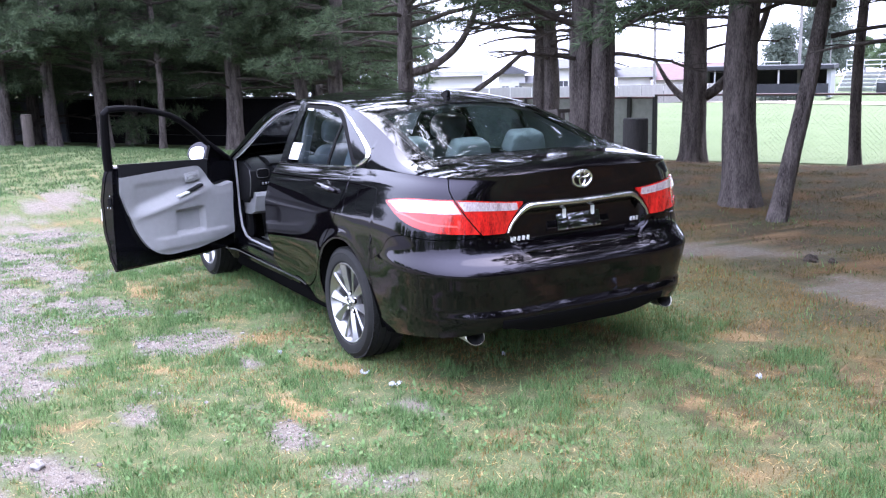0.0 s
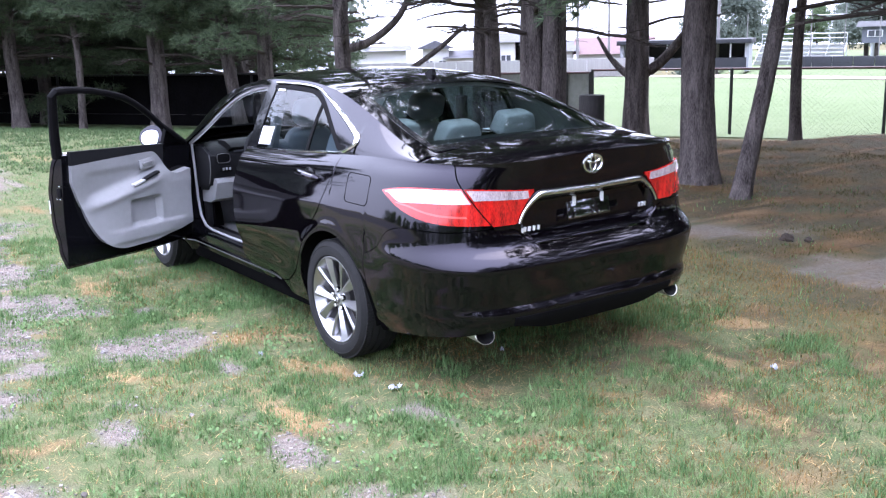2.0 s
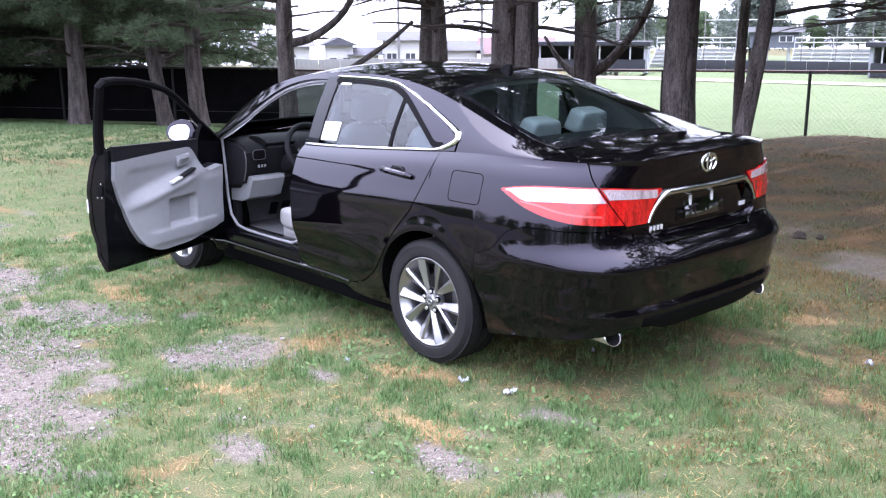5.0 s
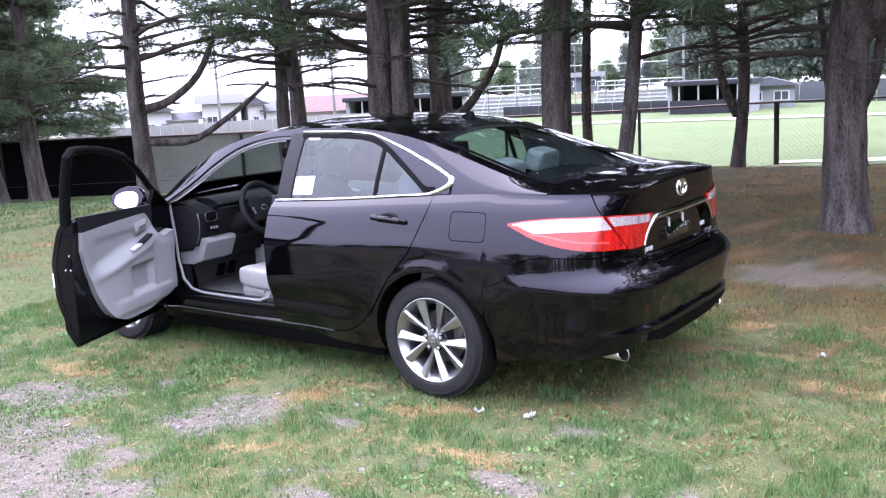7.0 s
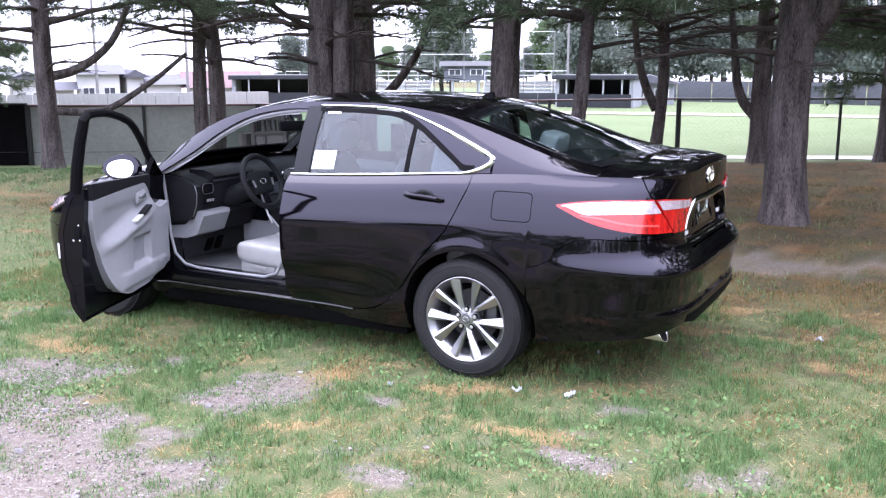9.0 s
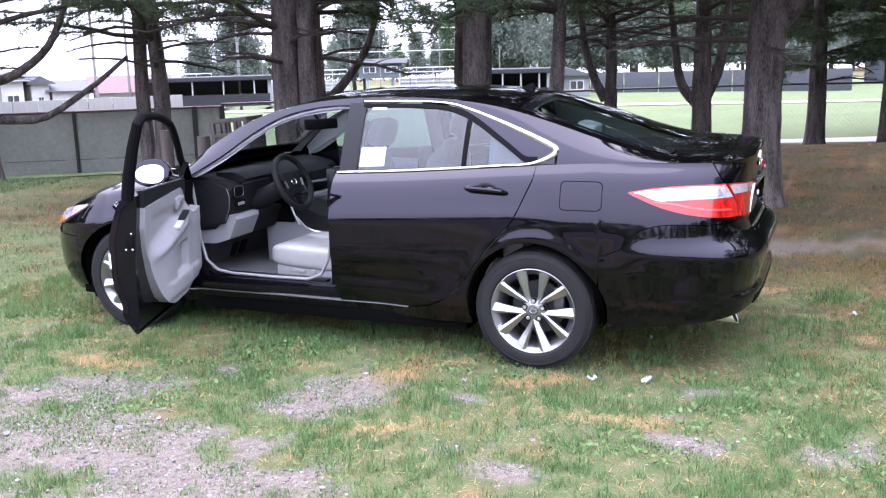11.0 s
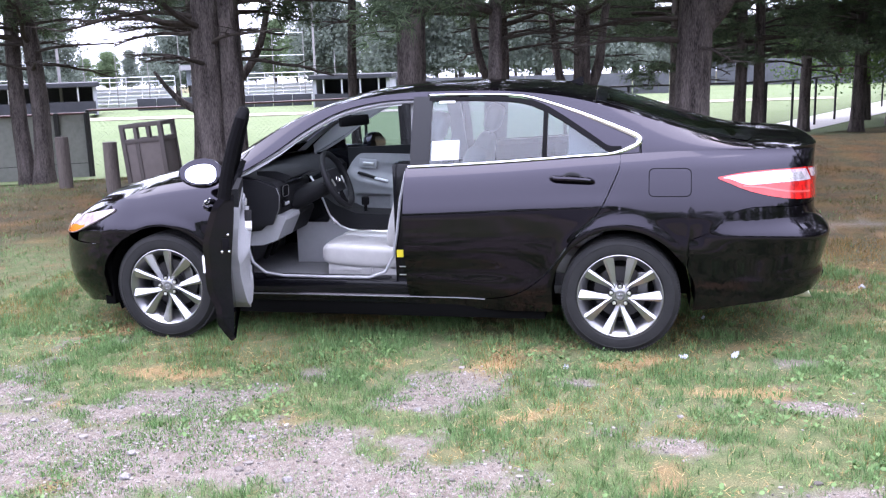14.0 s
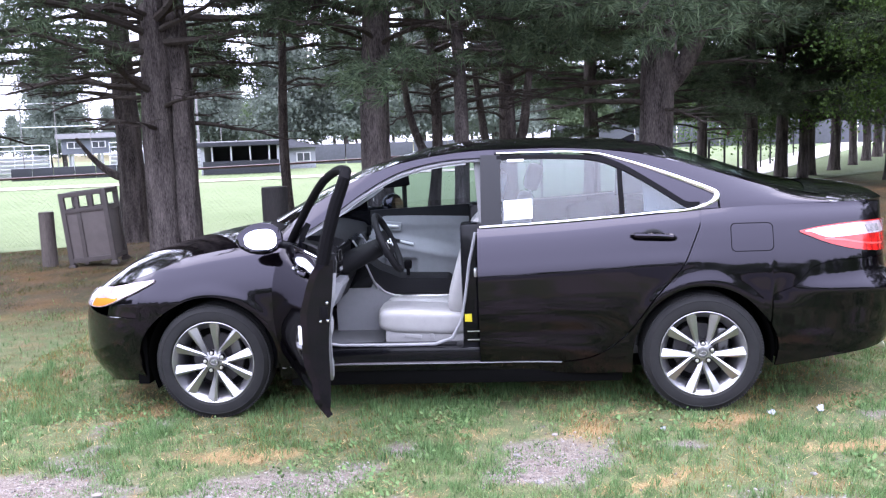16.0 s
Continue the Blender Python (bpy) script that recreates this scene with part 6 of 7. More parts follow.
seat(0.37)
seat(-0.37, 0.24)
HEAD_Z = 1.285
bench = part("rear_bench", pad((0.30, 0, 0.46), (0.56, 1.28, 0.18), pose(0, 0, 0, 0, -6, 0), 6), M_leather, car, "light grey leather rear bench")
part("bench_back", pad((0.11, 0, 0.81), (0.16, 1.30, 0.66), pose(0, 0, 0, 0, -24, 0), 6), M_leather, bench)
for y, top_z in ((0.42, HEAD_Z), (0.0, HEAD_Z - 0.03), (-0.42, HEAD_Z)):
    bm = pad((0, 0, 0), (0.13, 0.31, 0.135), None, 6)
    for v in bm.verts:
        v.co.y *= 1 - 2.2 * (v.co.z + 0.067)
    bmesh.ops.transform(bm, matrix=Matrix.Translation((0.02, y, top_z - 0.078)) @ pose(0, 0, 0, 0, -14, 0), verts=bm.verts)
    part("headrest", bm, M_leather, bench, "pale grey rear headrest")
part("rear_bench_base", boxed((0.30, 0, 0.36), (0.5, 1.26, 0.10), bevel=0.02), M_carpet, bench)

# papers on the rear side window
panel("window_sticker", flank, span(0.925, 1.085, 4), lambda x: ZB(x) + 0.035, lambda x: ZB(x) + 0.142, 3, M_white, off=0.001, edge=0.001, sides=(1,), label="white paper sticker on the rear window")
panel("window_sticker", flank, span(0.965, 1.06, 3), 1.418, 1.431, 1, M_white, off=0.001, edge=0.001, sides=(1,))

# ---- bin, posts and scraps ----
def litter_bin():
    b = thing("litter_bin", "brown panelled litter bin with an open-sided top", "litter bin", at=(6.235, -5.48, height(6.235, -5.48) + 0.03), rz=4)
    b.matrix_basis = b.matrix_basis @ pose(0, 0, 0, 0, 5, 0)
    w, d = 0.53, 0.40
    for x in (-w / 2, w / 2):
        for y in (-d / 2, d / 2):
            part("post", boxed((x, y, 0.47), (0.06, 0.06, 0.92), bevel=0.008), M_brown_dark, b)
            part("foot", boxed((x, y, 0.005), (0.09, 0.09, 0.05), bevel=0.01), M_brown_dark, b)
    for y in (-d / 2, d / 2):
        part("centre_post", boxed((0.08, y, 0.46), (0.05, 0.05, 0.88), bevel=0.008), M_brown_dark, b)
        part("upright", boxed((-0.095, y, 0.80), (0.05, 0.05, 0.18), bevel=0.008), M_brown_dark, b)
        for z in (0.90, 0.70, 0.08):
            part("rail", boxed((0, y, z), (w + 0.04, 0.055, 0.055), bevel=0.008), M_brown_dark, b)
        for x0, x1 in ((-w / 2 + 0.02, 0.055), (0.105, w / 2 - 0.02)):
            part("panel", boxed(((x0 + x1) / 2, y, 0.39), (x1 - x0, 0.02, 0.60), bevel=0.004), M_brown, b)
    for x in (-w / 2, w / 2):
        for z in (0.90, 0.70, 0.08):
            part("rail", boxed((x, 0, z), (0.055, d, 0.055), bevel=0.008), M_brown_dark, b)
        part("panel", boxed((x, 0, 0.39), (0.02, d - 0.04, 0.60), bevel=0.004), M_brown, b)
    part("bin_liner", boxed((0, 0, 0.38), (w - 0.12, d - 0.12, 0.58), bevel=0.02), M_trimblack, b)
    return b


M_brown_dark = mat("dark_brown_frame", (0.0396, 0.03168, 0.02952), 0.7, var=(0.054, 0.0432, 0.04032), scale=14)
litter_bin()


def round_post(x, y, r, h, material, label):
    bm, rows = bmesh.new(), []
    for z, q in ((-0.1, 1.0), (0.0, 1.0), (h * 0.5, 0.98), (h - 0.02, 0.97), (h, 0.93), (h + 0.004, 0.5)):
        rows.append([bm.verts.new((r * q * math.cos(a) * (1 + 0.03 * noise.noise((math.cos(a) * 2 + x, math.sin(a) * 2, z * 2))), r * q * math.sin(a), z)) for a in [k * math.pi / 12 for k in range(24)]])
    for a, b in zip(rows, rows[1:]):
        for k in range(24):
            bm.faces.new((a[k], a[(k + 1) % 24], b[(k + 1) % 24], b[k]))
    bm.faces.new(rows[-1])
    p = part("bollard", bm, material)
    p.location = (x, y, height(x, y))
    return tagged(p, label, "bollard", "timber bollards")


round_post(6.86, -5.43, 0.095, 0.69, M_wood, "short weathered timber bollard beside the litter bin")
round_post(7.85, -5.85, 0.095, 0.72, M_wood, "short weathered timber bollard by the screened fence")
round_post(20.1, 0.05, 0.13, 0.80, M_wood, "short weathered timber bollard at the end of the fence")
round_post(3.75, -4.72, 0.155, 0.97, M_tar, "thick dark creosoted timber post")


M_scrap = mat("dirty_white_paper", (0.30, 0.31, 0.36), 0.9, var=(0.46, 0.47, 0.52), scale=30)


def scrap(x, y, s, seed):
    rng = random.Random(seed)
    bm = bmesh.new()
    n = 6
    g = [[bm.verts.new(((i / n - 0.5) * s * (1 + 0.25 * rng.uniform(-1, 1)), (j / n - 0.5) * s * 0.55 * (1 + 0.3 * rng.uniform(-1, 1)), 0.012 + 0.010 * rng.uniform(-1, 1) + 0.008 * math.sin(i * 1.3 + seed))) for i in range(n + 1)] for j in range(n + 1)]
    for j in range(n):
        for i in range(n):
            bm.faces.new((g[j][i], g[j][i + 1], g[j + 1][i + 1], g[j + 1][i]))
    p = part("paper_scrap", bm, M_scrap, sharp=20)
    p.matrix_basis = pose(x, y, height(x, y) + 0.006, 0, 0, seed * 40)
    return tagged(p, "crumpled white paper scrap lying in the grass", "litter", "scraps of paper")


for k, (x, y, s) in enumerate([(-0.35, 0.96, 0.10), (-0.63, 0.91, 0.11), (-0.51, 0.12, 0.05), (-1.64, -0.77, 0.08), (0.28, 1.22, 0.05)]):
    scrap(x, y, s * 0.52, k + 1)


def rock(x, y, s, seed):
    bm = bmesh.new()
    bmesh.ops.create_icosphere(bm, subdivisions=3, radius=1)
    for v in bm.verts:
        n = noise.noise(v.co * 1.3 + Vector((seed, 0, 0))) * 0.35 + noise.noise(v.co * 3.5 + Vector((seed, 3, 0))) * 0.12
        v.co = Vector((v.co.x * (1 + n), v.co.y * (0.8 + n), v.co.z * (0.6 + n))) * s
    shaded = y < -2
    p = part("clod" if shaded else "stone", bm, M_clod if shaded else M_stone, sharp=25)
    p.location = (x, y, height(x, y) + s * 0.25)
    return tagged(p, "dark clod of soil and bark under the pines", "clod", "clods of soil") if shaded else tagged(p, "pale grey stone lying on the gravel", "stone", "loose stones")


for k, (x, y, s) in enumerate([(-0.66, 2.72, 0.036), (2.09, 2.59, 0.022), (1.99, 2.82, 0.026), (2.79, 2.27, 0.02), (0.95, 1.9, 0.018), (1.62, 2.35, 0.02), (1.3, 2.75, 0.022), (0.7, 2.95, 0.02), (2.45, 2.05, 0.018), (1.05, 1.55, 0.016), (-0.3, 1.85, 0.015), (0.12, -3.4, 0.06), (-0.02, -3.5, 0.04)]):
    rock(x, y, s, k * 3.1)


# ---- the far side of the ball field ----
def face_box(p0, p1, depth):
    """Axes of a block whose front runs from p0 to p1, seen from the car: middle, turn, width."""
    a, b = Vector(p0), Vector(p1)
    d = b - a
    n = Vector((-d.y, d.x)).normalized()
    if n.dot(-a) > 0:
        n = -n
    mid = (a + b) / 2 + n * depth / 2
    return mid, math.degrees(math.atan2(n.x, -n.y)) + 180, d.length


def house(name, p0, p1, depth, z0, eave, ridge, wall_m, roof_m, cols, rows, label, gable_side=True):
    mid, turn, w = face_box(p0, p1, depth)
    h = thing(name, label, "house" if name == "house" else "building", at=(mid.x, mid.y, z0), rz=turn)
    part("wall", boxed((0, 0, eave / 2), (w, depth, eave)), wall_m, h)
    bm = bmesh.new()
    o = 0.35
    if gable_side:
        pts = [(-w / 2 - o, -depth / 2 - o, eave - 0.05), (w / 2 + o, -depth / 2 - o, eave - 0.05), (w / 2 + o, depth / 2 + o, eave - 0.05), (-w / 2 - o, depth / 2 + o, eave - 0.05), (-w / 2 - o, 0, ridge), (w / 2 + o, 0, ridge)]
        fs = [(0, 1, 5, 4), (2, 3, 4, 5), (1, 2, 5), (3, 0, 4), (0, 3, 2, 1)]
    else:
        pts = [(-w / 2 - o, -depth / 2 - o, eave - 0.05), (w / 2 + o, -depth / 2 - o, eave - 0.05), (w / 2 + o, depth / 2 + o, eave - 0.05), (-w / 2 - o, depth / 2 + o, eave - 0.05), (0, -depth / 2 - o, ridge), (0, depth / 2 + o, ridge)]
        fs = [(0, 4, 5, 3), (1, 2, 5, 4), (0, 1, 4), (2, 3, 5), (0, 3, 2, 1)]
    v = [bm.verts.new(p) for p in pts]
    for f in fs:
        bm.faces.new([v[i] for i in f])
    bmesh.ops.recalc_face_normals(bm, faces=bm.faces)
    part("roof", bm, roof_m, h)
    for r in range(rows):
        for c in range(cols):
            x = (c + 0.5) / cols * w - w / 2
            z = eave * (r + 0.55) / rows
            win = part("window", boxed((x, -depth / 2 - 0.03, z), (min(1.15, 0.3 * w), 0.08, min(1.3, eave / rows * 0.4))), M_white, h)
            for s in (-1, 1):
                part("pane", boxed((x + s * min(0.26, 0.068 * w), -depth / 2 - 0.075, z), (min(0.44, 0.115 * w), 0.03, min(1.1, eave / rows * 0.33))), M_window, win)
    return h


house("house", (45.2, -25.4), (43.4, -28.3), 5, -4.6, 5.31, 5.52, M_wall_white, M_roof_grey, 2, 2, "long low white house beyond the ball field")
house("house", (42.9, -29.1), (42.0, -30.4), 5, -4.6, 5.36, 5.78, M_wall_white, M_roof_grey, 2, 2, "narrow white gabled house beyond the ball field", False)
house("house", (42.0, -30.4), (41.1, -31.6), 5, -4.6, 4.79, 5.15, M_wall_white, M_roof_grey, 2, 2, "low white wing with a grey roof beyond the ball field")
house("house", (41.0, -31.8), (39.6, -33.5), 5, -4.6, 5.63, 6.10, M_wall_white, M_roof_grey, 2, 2, "white two-storey house with a grey roof beyond the ball field")
house("house", (40.1, -34.5), (39.6, -35.3), 5, -4.6, 5.42, 5.84, M_wall_white, M_roof_grey, 1, 2, "narrow white gabled house beyond the ball field", False)
house("house", (39.5, -35.4), (38.2, -36.9), 5, -4.6, 5.00, 5.52, M_wall_white, M_roof_grey, 3, 2, "pale house with a grey roof beyond the ball field")
house("house", (38.0, -37.1), (35.0, -40.0), 5, -4.6, 4.79, 5.68, M_wall_white, M_roof_red, 4, 2, "long low house with a faded red roof")
for k in range(14):
    a, b = Vector((42.5, -23.9)).lerp(Vector((31.2, -36.2)), k / 14), Vector((42.5, -23.9)).lerp(Vector((31.2, -36.2)), (k + 1) / 14)
    mid, turn, w = face_box(a, b, 0.1)
    f = part("board_fence", boxed((0, 0, 0), (w - 0.02, 0.06, 1.3), bevel=0.02), M_board)
    f.matrix_basis = pose(mid.x, mid.y, -0.60, 0, 0, turn)
    tagged(f, "grey board fence panel before the houses", "fence", "board fence panels")


def dugout(p0, p1, z0, h, label):
    mid, turn, w = face_box(p0, p1, 2.6)
    d = thing("dugout", label, "dugout", at=(mid.x, mid.y, z0), rz=turn)
    part("roof", boxed((0, 0, h), (w + 0.5, 3.1, 0.24), bevel=0.04), M_dug, d)
    part("back_wall", boxed((0, 1.2, h / 2), (w, 0.15, h)), M_dug, d)
    for x in (-w / 2, w / 2):
        part("side_wall", boxed((x, 0, h / 2), (0.2, 2.55, h)), M_wall_grey, d)
    part("front_rail", boxed((0, -1.25, h * 0.25), (w, 0.10, h * 0.42)), M_dug, d)
    part("bench", boxed((0, 0.8, h * 0.35), (w - 0.6, 0.35, 0.06)), M_galv, d)
    for k in range(4):
        part("roof_post", boxed((-w / 2 + w * (k + 0.5) / 4, -1.25, h / 2), (0.08, 0.08, h)), M_galv, d)
    return d


dugout((34.0, -36.6), (28.3, -40.2), -0.82, 1.6, "dark dugout with a flat roof on the far side")
dugout((16.8, -42.4), (12.9, -42.9), -0.82, 1.62, "dark dugout with a flat roof on the far side")
house("shed", (14.5, -46.7), (11.9, -47.5), 2.2, -0.85, 1.3, 1.72, M_wall_grey, M_roof_grey, 2, 1, "pale grey store shed behind the dugout", False)
house("press_box", (28.9, -52.1), (26.3, -53.4), 2.7, 0.32, 1.03, 1.3, M_blue, M_dug, 2, 1, "slate blue press box on stilts behind home plate")
for k, (x, y) in enumerate([(28.5, -52.6), (26.9, -53.4), (29.6, -54.6), (28.0, -55.4)]):
    s = part("stilt", tube(bmesh.new(), [(x, y, -1.0), (x, y, 0.34)], 0.09, 8), M_galv)
    tagged(s, "steel stilt under the press box", "post", "press box stilts")


def bleacher(p0, p1, z0, label):
    mid, turn, w = face_box(p0, p1, 2.7)
    b = thing("bleacher", label, "bleacher", at=(mid.x, mid.y, z0), rz=turn)
    for r in range(5):
        part("seat_plank", boxed((0, -1.2 + r * 0.52, 0.32 + r * 0.22), (w, 0.24, 0.04)), M_galv, b)
        part("riser_plank", boxed((0, -1.0 + r * 0.52, 0.16 + r * 0.22), (w, 0.03, 0.2)), M_galv, b)
    for k in range(6):
        x = -w / 2 + w * k / 5
        part("guard_post", tube(bmesh.new(), [(x, 1.2, 0), (x, 1.2, 1.85)], 0.028, 6), M_galv, b)
        part("frame", tube(bmesh.new(), [(x, -1.3, 0.07), (x, 1.2, 1.2)], 0.028, 6), M_galv, b)
    for z in (1.57, 1.85):
        part("guard_rail", tube(bmesh.new(), [(-w / 2, 1.2, z), (w / 2, 1.2, z)], 0.028, 6), M_galv, b)
    return b


bleacher((32.5, -46.4), (28.0, -48.5), -0.88, "silver aluminium bleachers behind the field")
bleacher((24.9, -49.8), (19.8, -51.9), -0.88, "silver aluminium bleachers behind the field")
bleacher((39.3, -41.9), (35.5, -44.8), -0.88, "silver aluminium bleachers behind the field")
for k in range(9):
    a, b = Vector((27.6, -43.2)).lerp(Vector((18.1, -45.6)), k / 9), Vector((27.6, -43.2)).lerp(Vector((18.1, -45.6)), (k + 1) / 9)
    mid, turn, w = face_box(a, b, 0.1)
    f = part("padded_wall", boxed((0, 0, 0), (w - 0.03, 0.12, 0.72), bevel=0.03), M_dug)
    f.matrix_basis = pose(mid.x, mid.y, -0.5, 0, 0, turn)
    tagged(f, "dark padded wall panel behind home plate", "wall panel", "padded wall panels")


def pole(x, y, z0, h, r=0.09, label="slim grey steel pole by the field", cross=False):
    p = thing("pole", label, "pole", "poles round the field", at=(x, y, z0))
    part("mast", tube(bmesh.new(), [(0, 0, 0), (0, 0, h)], [r, r * 0.7], 8), M_pole, p)
    if cross:
        part("cross_arm", boxed((0, 0, h - 0.4), (1.6, 0.12, 0.12), pose(0, 0, 0, 0, 0, 40)), M_pole, p)
    return p


M_pole = mat("weathered_pole", (0.144, 0.1368, 0.1368), 0.8, var=(0.1944, 0.1872, 0.1872), scale=3)
for x, y, h in ((36.1, -35.2, 9.4), (39.6, -31.9, 6.6), (35.3, -36.9, 5.4), (30.7, -40.8, 8.4), (20.8, -54.2, 8.2)):
    pole(x, y, height(x, y) - 0.1, h + height(x, y) * -1, 0.09, "dark wooden utility pole beyond the field", True)
for k in range(9):
    x, y = 31.4 - k * 1.71, -44.3 - k * 0.58
    pole(x, y, -0.9, 4.3 if 1 < k < 8 else 3.1, 0.035, "slim grey backstop pole behind home plate")
for z in (3.34, 2.04):
    bar = part("backstop_cable", tube(bmesh.new(), [(28.0, -45.45, z), (19.4, -48.35, z)], 0.022, 6), M_galv)
    tagged(bar, "thin steel cable between the backstop poles", "cable")
# grey screened fence on the right-hand boundary
for n, (p, q, z, h) in enumerate([((-2.5, -64.5), (-25, -58), -0.1, 2.0), ((15.3, -52.9), (-1.8, -51.5), -0.22, 1.25), ((-25, -58), (-40, -50), 0.0, 2.0)]):
    for k in range(8):
        a, b = Vector(p).lerp(Vector(q), k / 8), Vector(p).lerp(Vector(q), (k + 1) / 8)
        mid, turn, w = face_box(a, b, 0.1)
        f = part("boundary_screen", boxed((0, 0, 0), (w - 0.06, 0.06, h), bevel=0.02), M_grey_mesh)
        f.matrix_basis = pose(mid.x, mid.y, z, 0, 0, turn)
        tagged(f, "grey screened boundary fence panel across the field", "fence", "boundary fence panels")


# notices hung on the fence along the path
for x, y, z, w, h, m, label in ((-6.42, -26.65, 0.89, 0.52, 0.17, M_sign_red, "small red sign wired to the path fence"), (-12.3, -40.1, 0.36, 0.75, 0.95, M_wall_white, "white notice board on the path fence")):
    f = part("sign", boxed((0, 0, 0), (w, 0.02, h), bevel=0.006), m)
    f.matrix_basis = pose(x, y + 0.06, z, 0, 0, math.degrees(math.atan2(-24.55, -10.75)) + 180)
    tagged(f, label, "sign")


# ---- distant woods ----
def leafy_mesh(seed, h, w, clumps, leaves, size, material, pointed=False, low=0.12):
    """Trunk-less crown of many small leaves in uneven clumps."""
    nr = np.random.default_rng(seed)
    pts = []
    for k in range(clumps):
        t = nr.uniform(low, 1.0)
        spread = w * (1.05 - t) if pointed else w * math.sin(math.pi * min(0.95, 0.25 + 0.72 * t)) ** 0.7
        a, r = nr.uniform(0, 6.283), spread * nr.uniform(0.3, 1.0)
        c = np.array([r * math.cos(a), r * math.sin(a), h * t])
        q = c + nr.normal(0, 1, (leaves, 3)) * np.array([0.42, 0.42, 0.26]) * w * 0.42
        v, u = nr.normal(0, 1, (leaves, 3)), nr.normal(0, 1, (leaves, 3))
        v /= np.linalg.norm(v, axis=1)[:, None]
        u -= v * (u * v).sum(1)[:, None]
        u /= np.linalg.norm(u, axis=1)[:, None]
        s = size * nr.uniform(0.6, 1.3, (leaves, 1))
        pts.append(np.stack([q - u * s * 0.5, q + u * s * 0.5, q + v * s], 1).reshape(-1, 3))
    return tri_object("crown", np.concatenate(pts), material)


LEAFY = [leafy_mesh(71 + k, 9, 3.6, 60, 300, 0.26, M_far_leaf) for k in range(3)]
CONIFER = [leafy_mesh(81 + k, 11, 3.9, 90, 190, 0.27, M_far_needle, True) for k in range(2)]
SMALL = leafy_mesh(91, 7, 2.6, 70, 300, 0.085, M_leaf)
SHRUBBY = [leafy_mesh(94 + k, 6.5, 2.9, 70, 220, 0.11, M_leaf, low=-0.06) for k in range(2)]


def far_tree(x, y, mesh, s, label, z=None):
    t = thing("distant_tree", label, "tree", "distant trees", at=(x, y, height(x, y) if z is None else z))
    part("trunk", tube(bmesh.new(), [(0, 0, -0.2), (0.1, 0, 2.5 * s), (0, 0.1, 5.0 * s)], [0.28 * s, 0.2 * s, 0.05], 8), M_bark, t)
    ob = new("crown", mesh)
    ob.parent = t
    ob["kind"] = "stuff"
    ob.matrix_basis = pose(0, 0, 0.6 * s, 0, 0, (x * 37 + y * 11) % 360) @ Matrix.Scale(s, 4)
    return t


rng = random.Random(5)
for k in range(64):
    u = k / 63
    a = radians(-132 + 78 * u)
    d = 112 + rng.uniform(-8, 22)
    far_tree(d * math.cos(a), d * math.sin(a), (LEAFY + CONIFER)[k % 5], rng.uniform(0.8, 1.3) * (0.7 if u < 0.62 else 0.66 if u < 0.83 else 0.36), "tree on the far side of the field, haze in its colour")
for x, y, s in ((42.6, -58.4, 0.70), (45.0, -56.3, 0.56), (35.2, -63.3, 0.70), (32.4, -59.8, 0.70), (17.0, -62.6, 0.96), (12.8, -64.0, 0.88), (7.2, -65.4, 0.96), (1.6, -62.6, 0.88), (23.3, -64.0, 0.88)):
    far_tree(x, y, CONIFER[int(x) % 2], s, "conifer on the far side of the field, haze in its colour")
# hedge-like row added behind the viewpoint, met only in the car's reflections
for k in range(60):
    x = -60 + k * 2.0 + rng.uniform(-0.7, 0.7)
    size = rng.uniform(0.62, 0.80) * (1 + 0.12 * math.sin(k * 0.37)) * (1 + 0.5 * sstep(-18, -34, x))
    far_tree(x, 44 + rng.uniform(-3, 5), SHRUBBY[k % 2], size, "unseen low leafy tree added for reflections in the car")
for k in range(9):
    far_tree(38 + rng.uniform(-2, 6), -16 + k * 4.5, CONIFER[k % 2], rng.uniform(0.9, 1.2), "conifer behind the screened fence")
# a second unseen row, to the rear, also for the reflections
for k in range(20):
    far_tree(-48 + rng.uniform(-3, 3), 42 - k * 4.4, SHRUBBY[k % 2], rng.uniform(0.95, 1.2), "unseen tree added for reflections in the car")
for x, y in ((-8.5, -14.5), (-11.5, -19.5), (-7.0, -26)):
    far_tree(x, y, SMALL, 0.95, "leafy green tree at the edge of the pines")

# ---- grass, clover, straw and gravel: what nobody could count ----
GX0, GX1, GY0, GY1, GS = -7.0, 24.0, -12.0, 6.0, 0.07
gnx, gny = int((GX1 - GX0) / GS) + 1, int((GY1 - GY0) / GS) + 1
GRID = np.array([[(*cover(GX0 + i * GS, GY0 + j * GS), height(GX0 + i * GS, GY0 + j * GS)) for i in range(gnx)] for j in range(gny)])


def sample(x, y):
    i = np.clip(((x - GX0) / GS).astype(int), 0, gnx - 2)
    j = np.clip(((y - GY0) / GS).astype(int), 0, gny - 2)
    fx, fy = np.clip((x - GX0) / GS - i, 0, 1)[:, None], np.clip((y - GY0) / GS - j, 0, 1)[:, None]
    return (GRID[j, i] * (1 - fx) + GRID[j, i + 1] * fx) * (1 - fy) + (GRID[j + 1, i] * (1 - fx) + GRID[j + 1, i + 1] * fx) * fy


nr = np.random.default_rng(17)


def clumpy(x, y, s, seed):
    """Cheap smooth noise on arrays, -1 to 1."""
    r = np.random.default_rng(seed)
    v = np.zeros_like(x)
    for k in range(7):
        a, f = r.uniform(0, 6.283), s * r.uniform(0.6, 1.8)
        v += np.sin((x * np.cos(a) + y * np.sin(a)) * f + r.uniform(0, 6.283) + 1.3 * np.sin(x * f * 0.37 + k))
    return v / 4


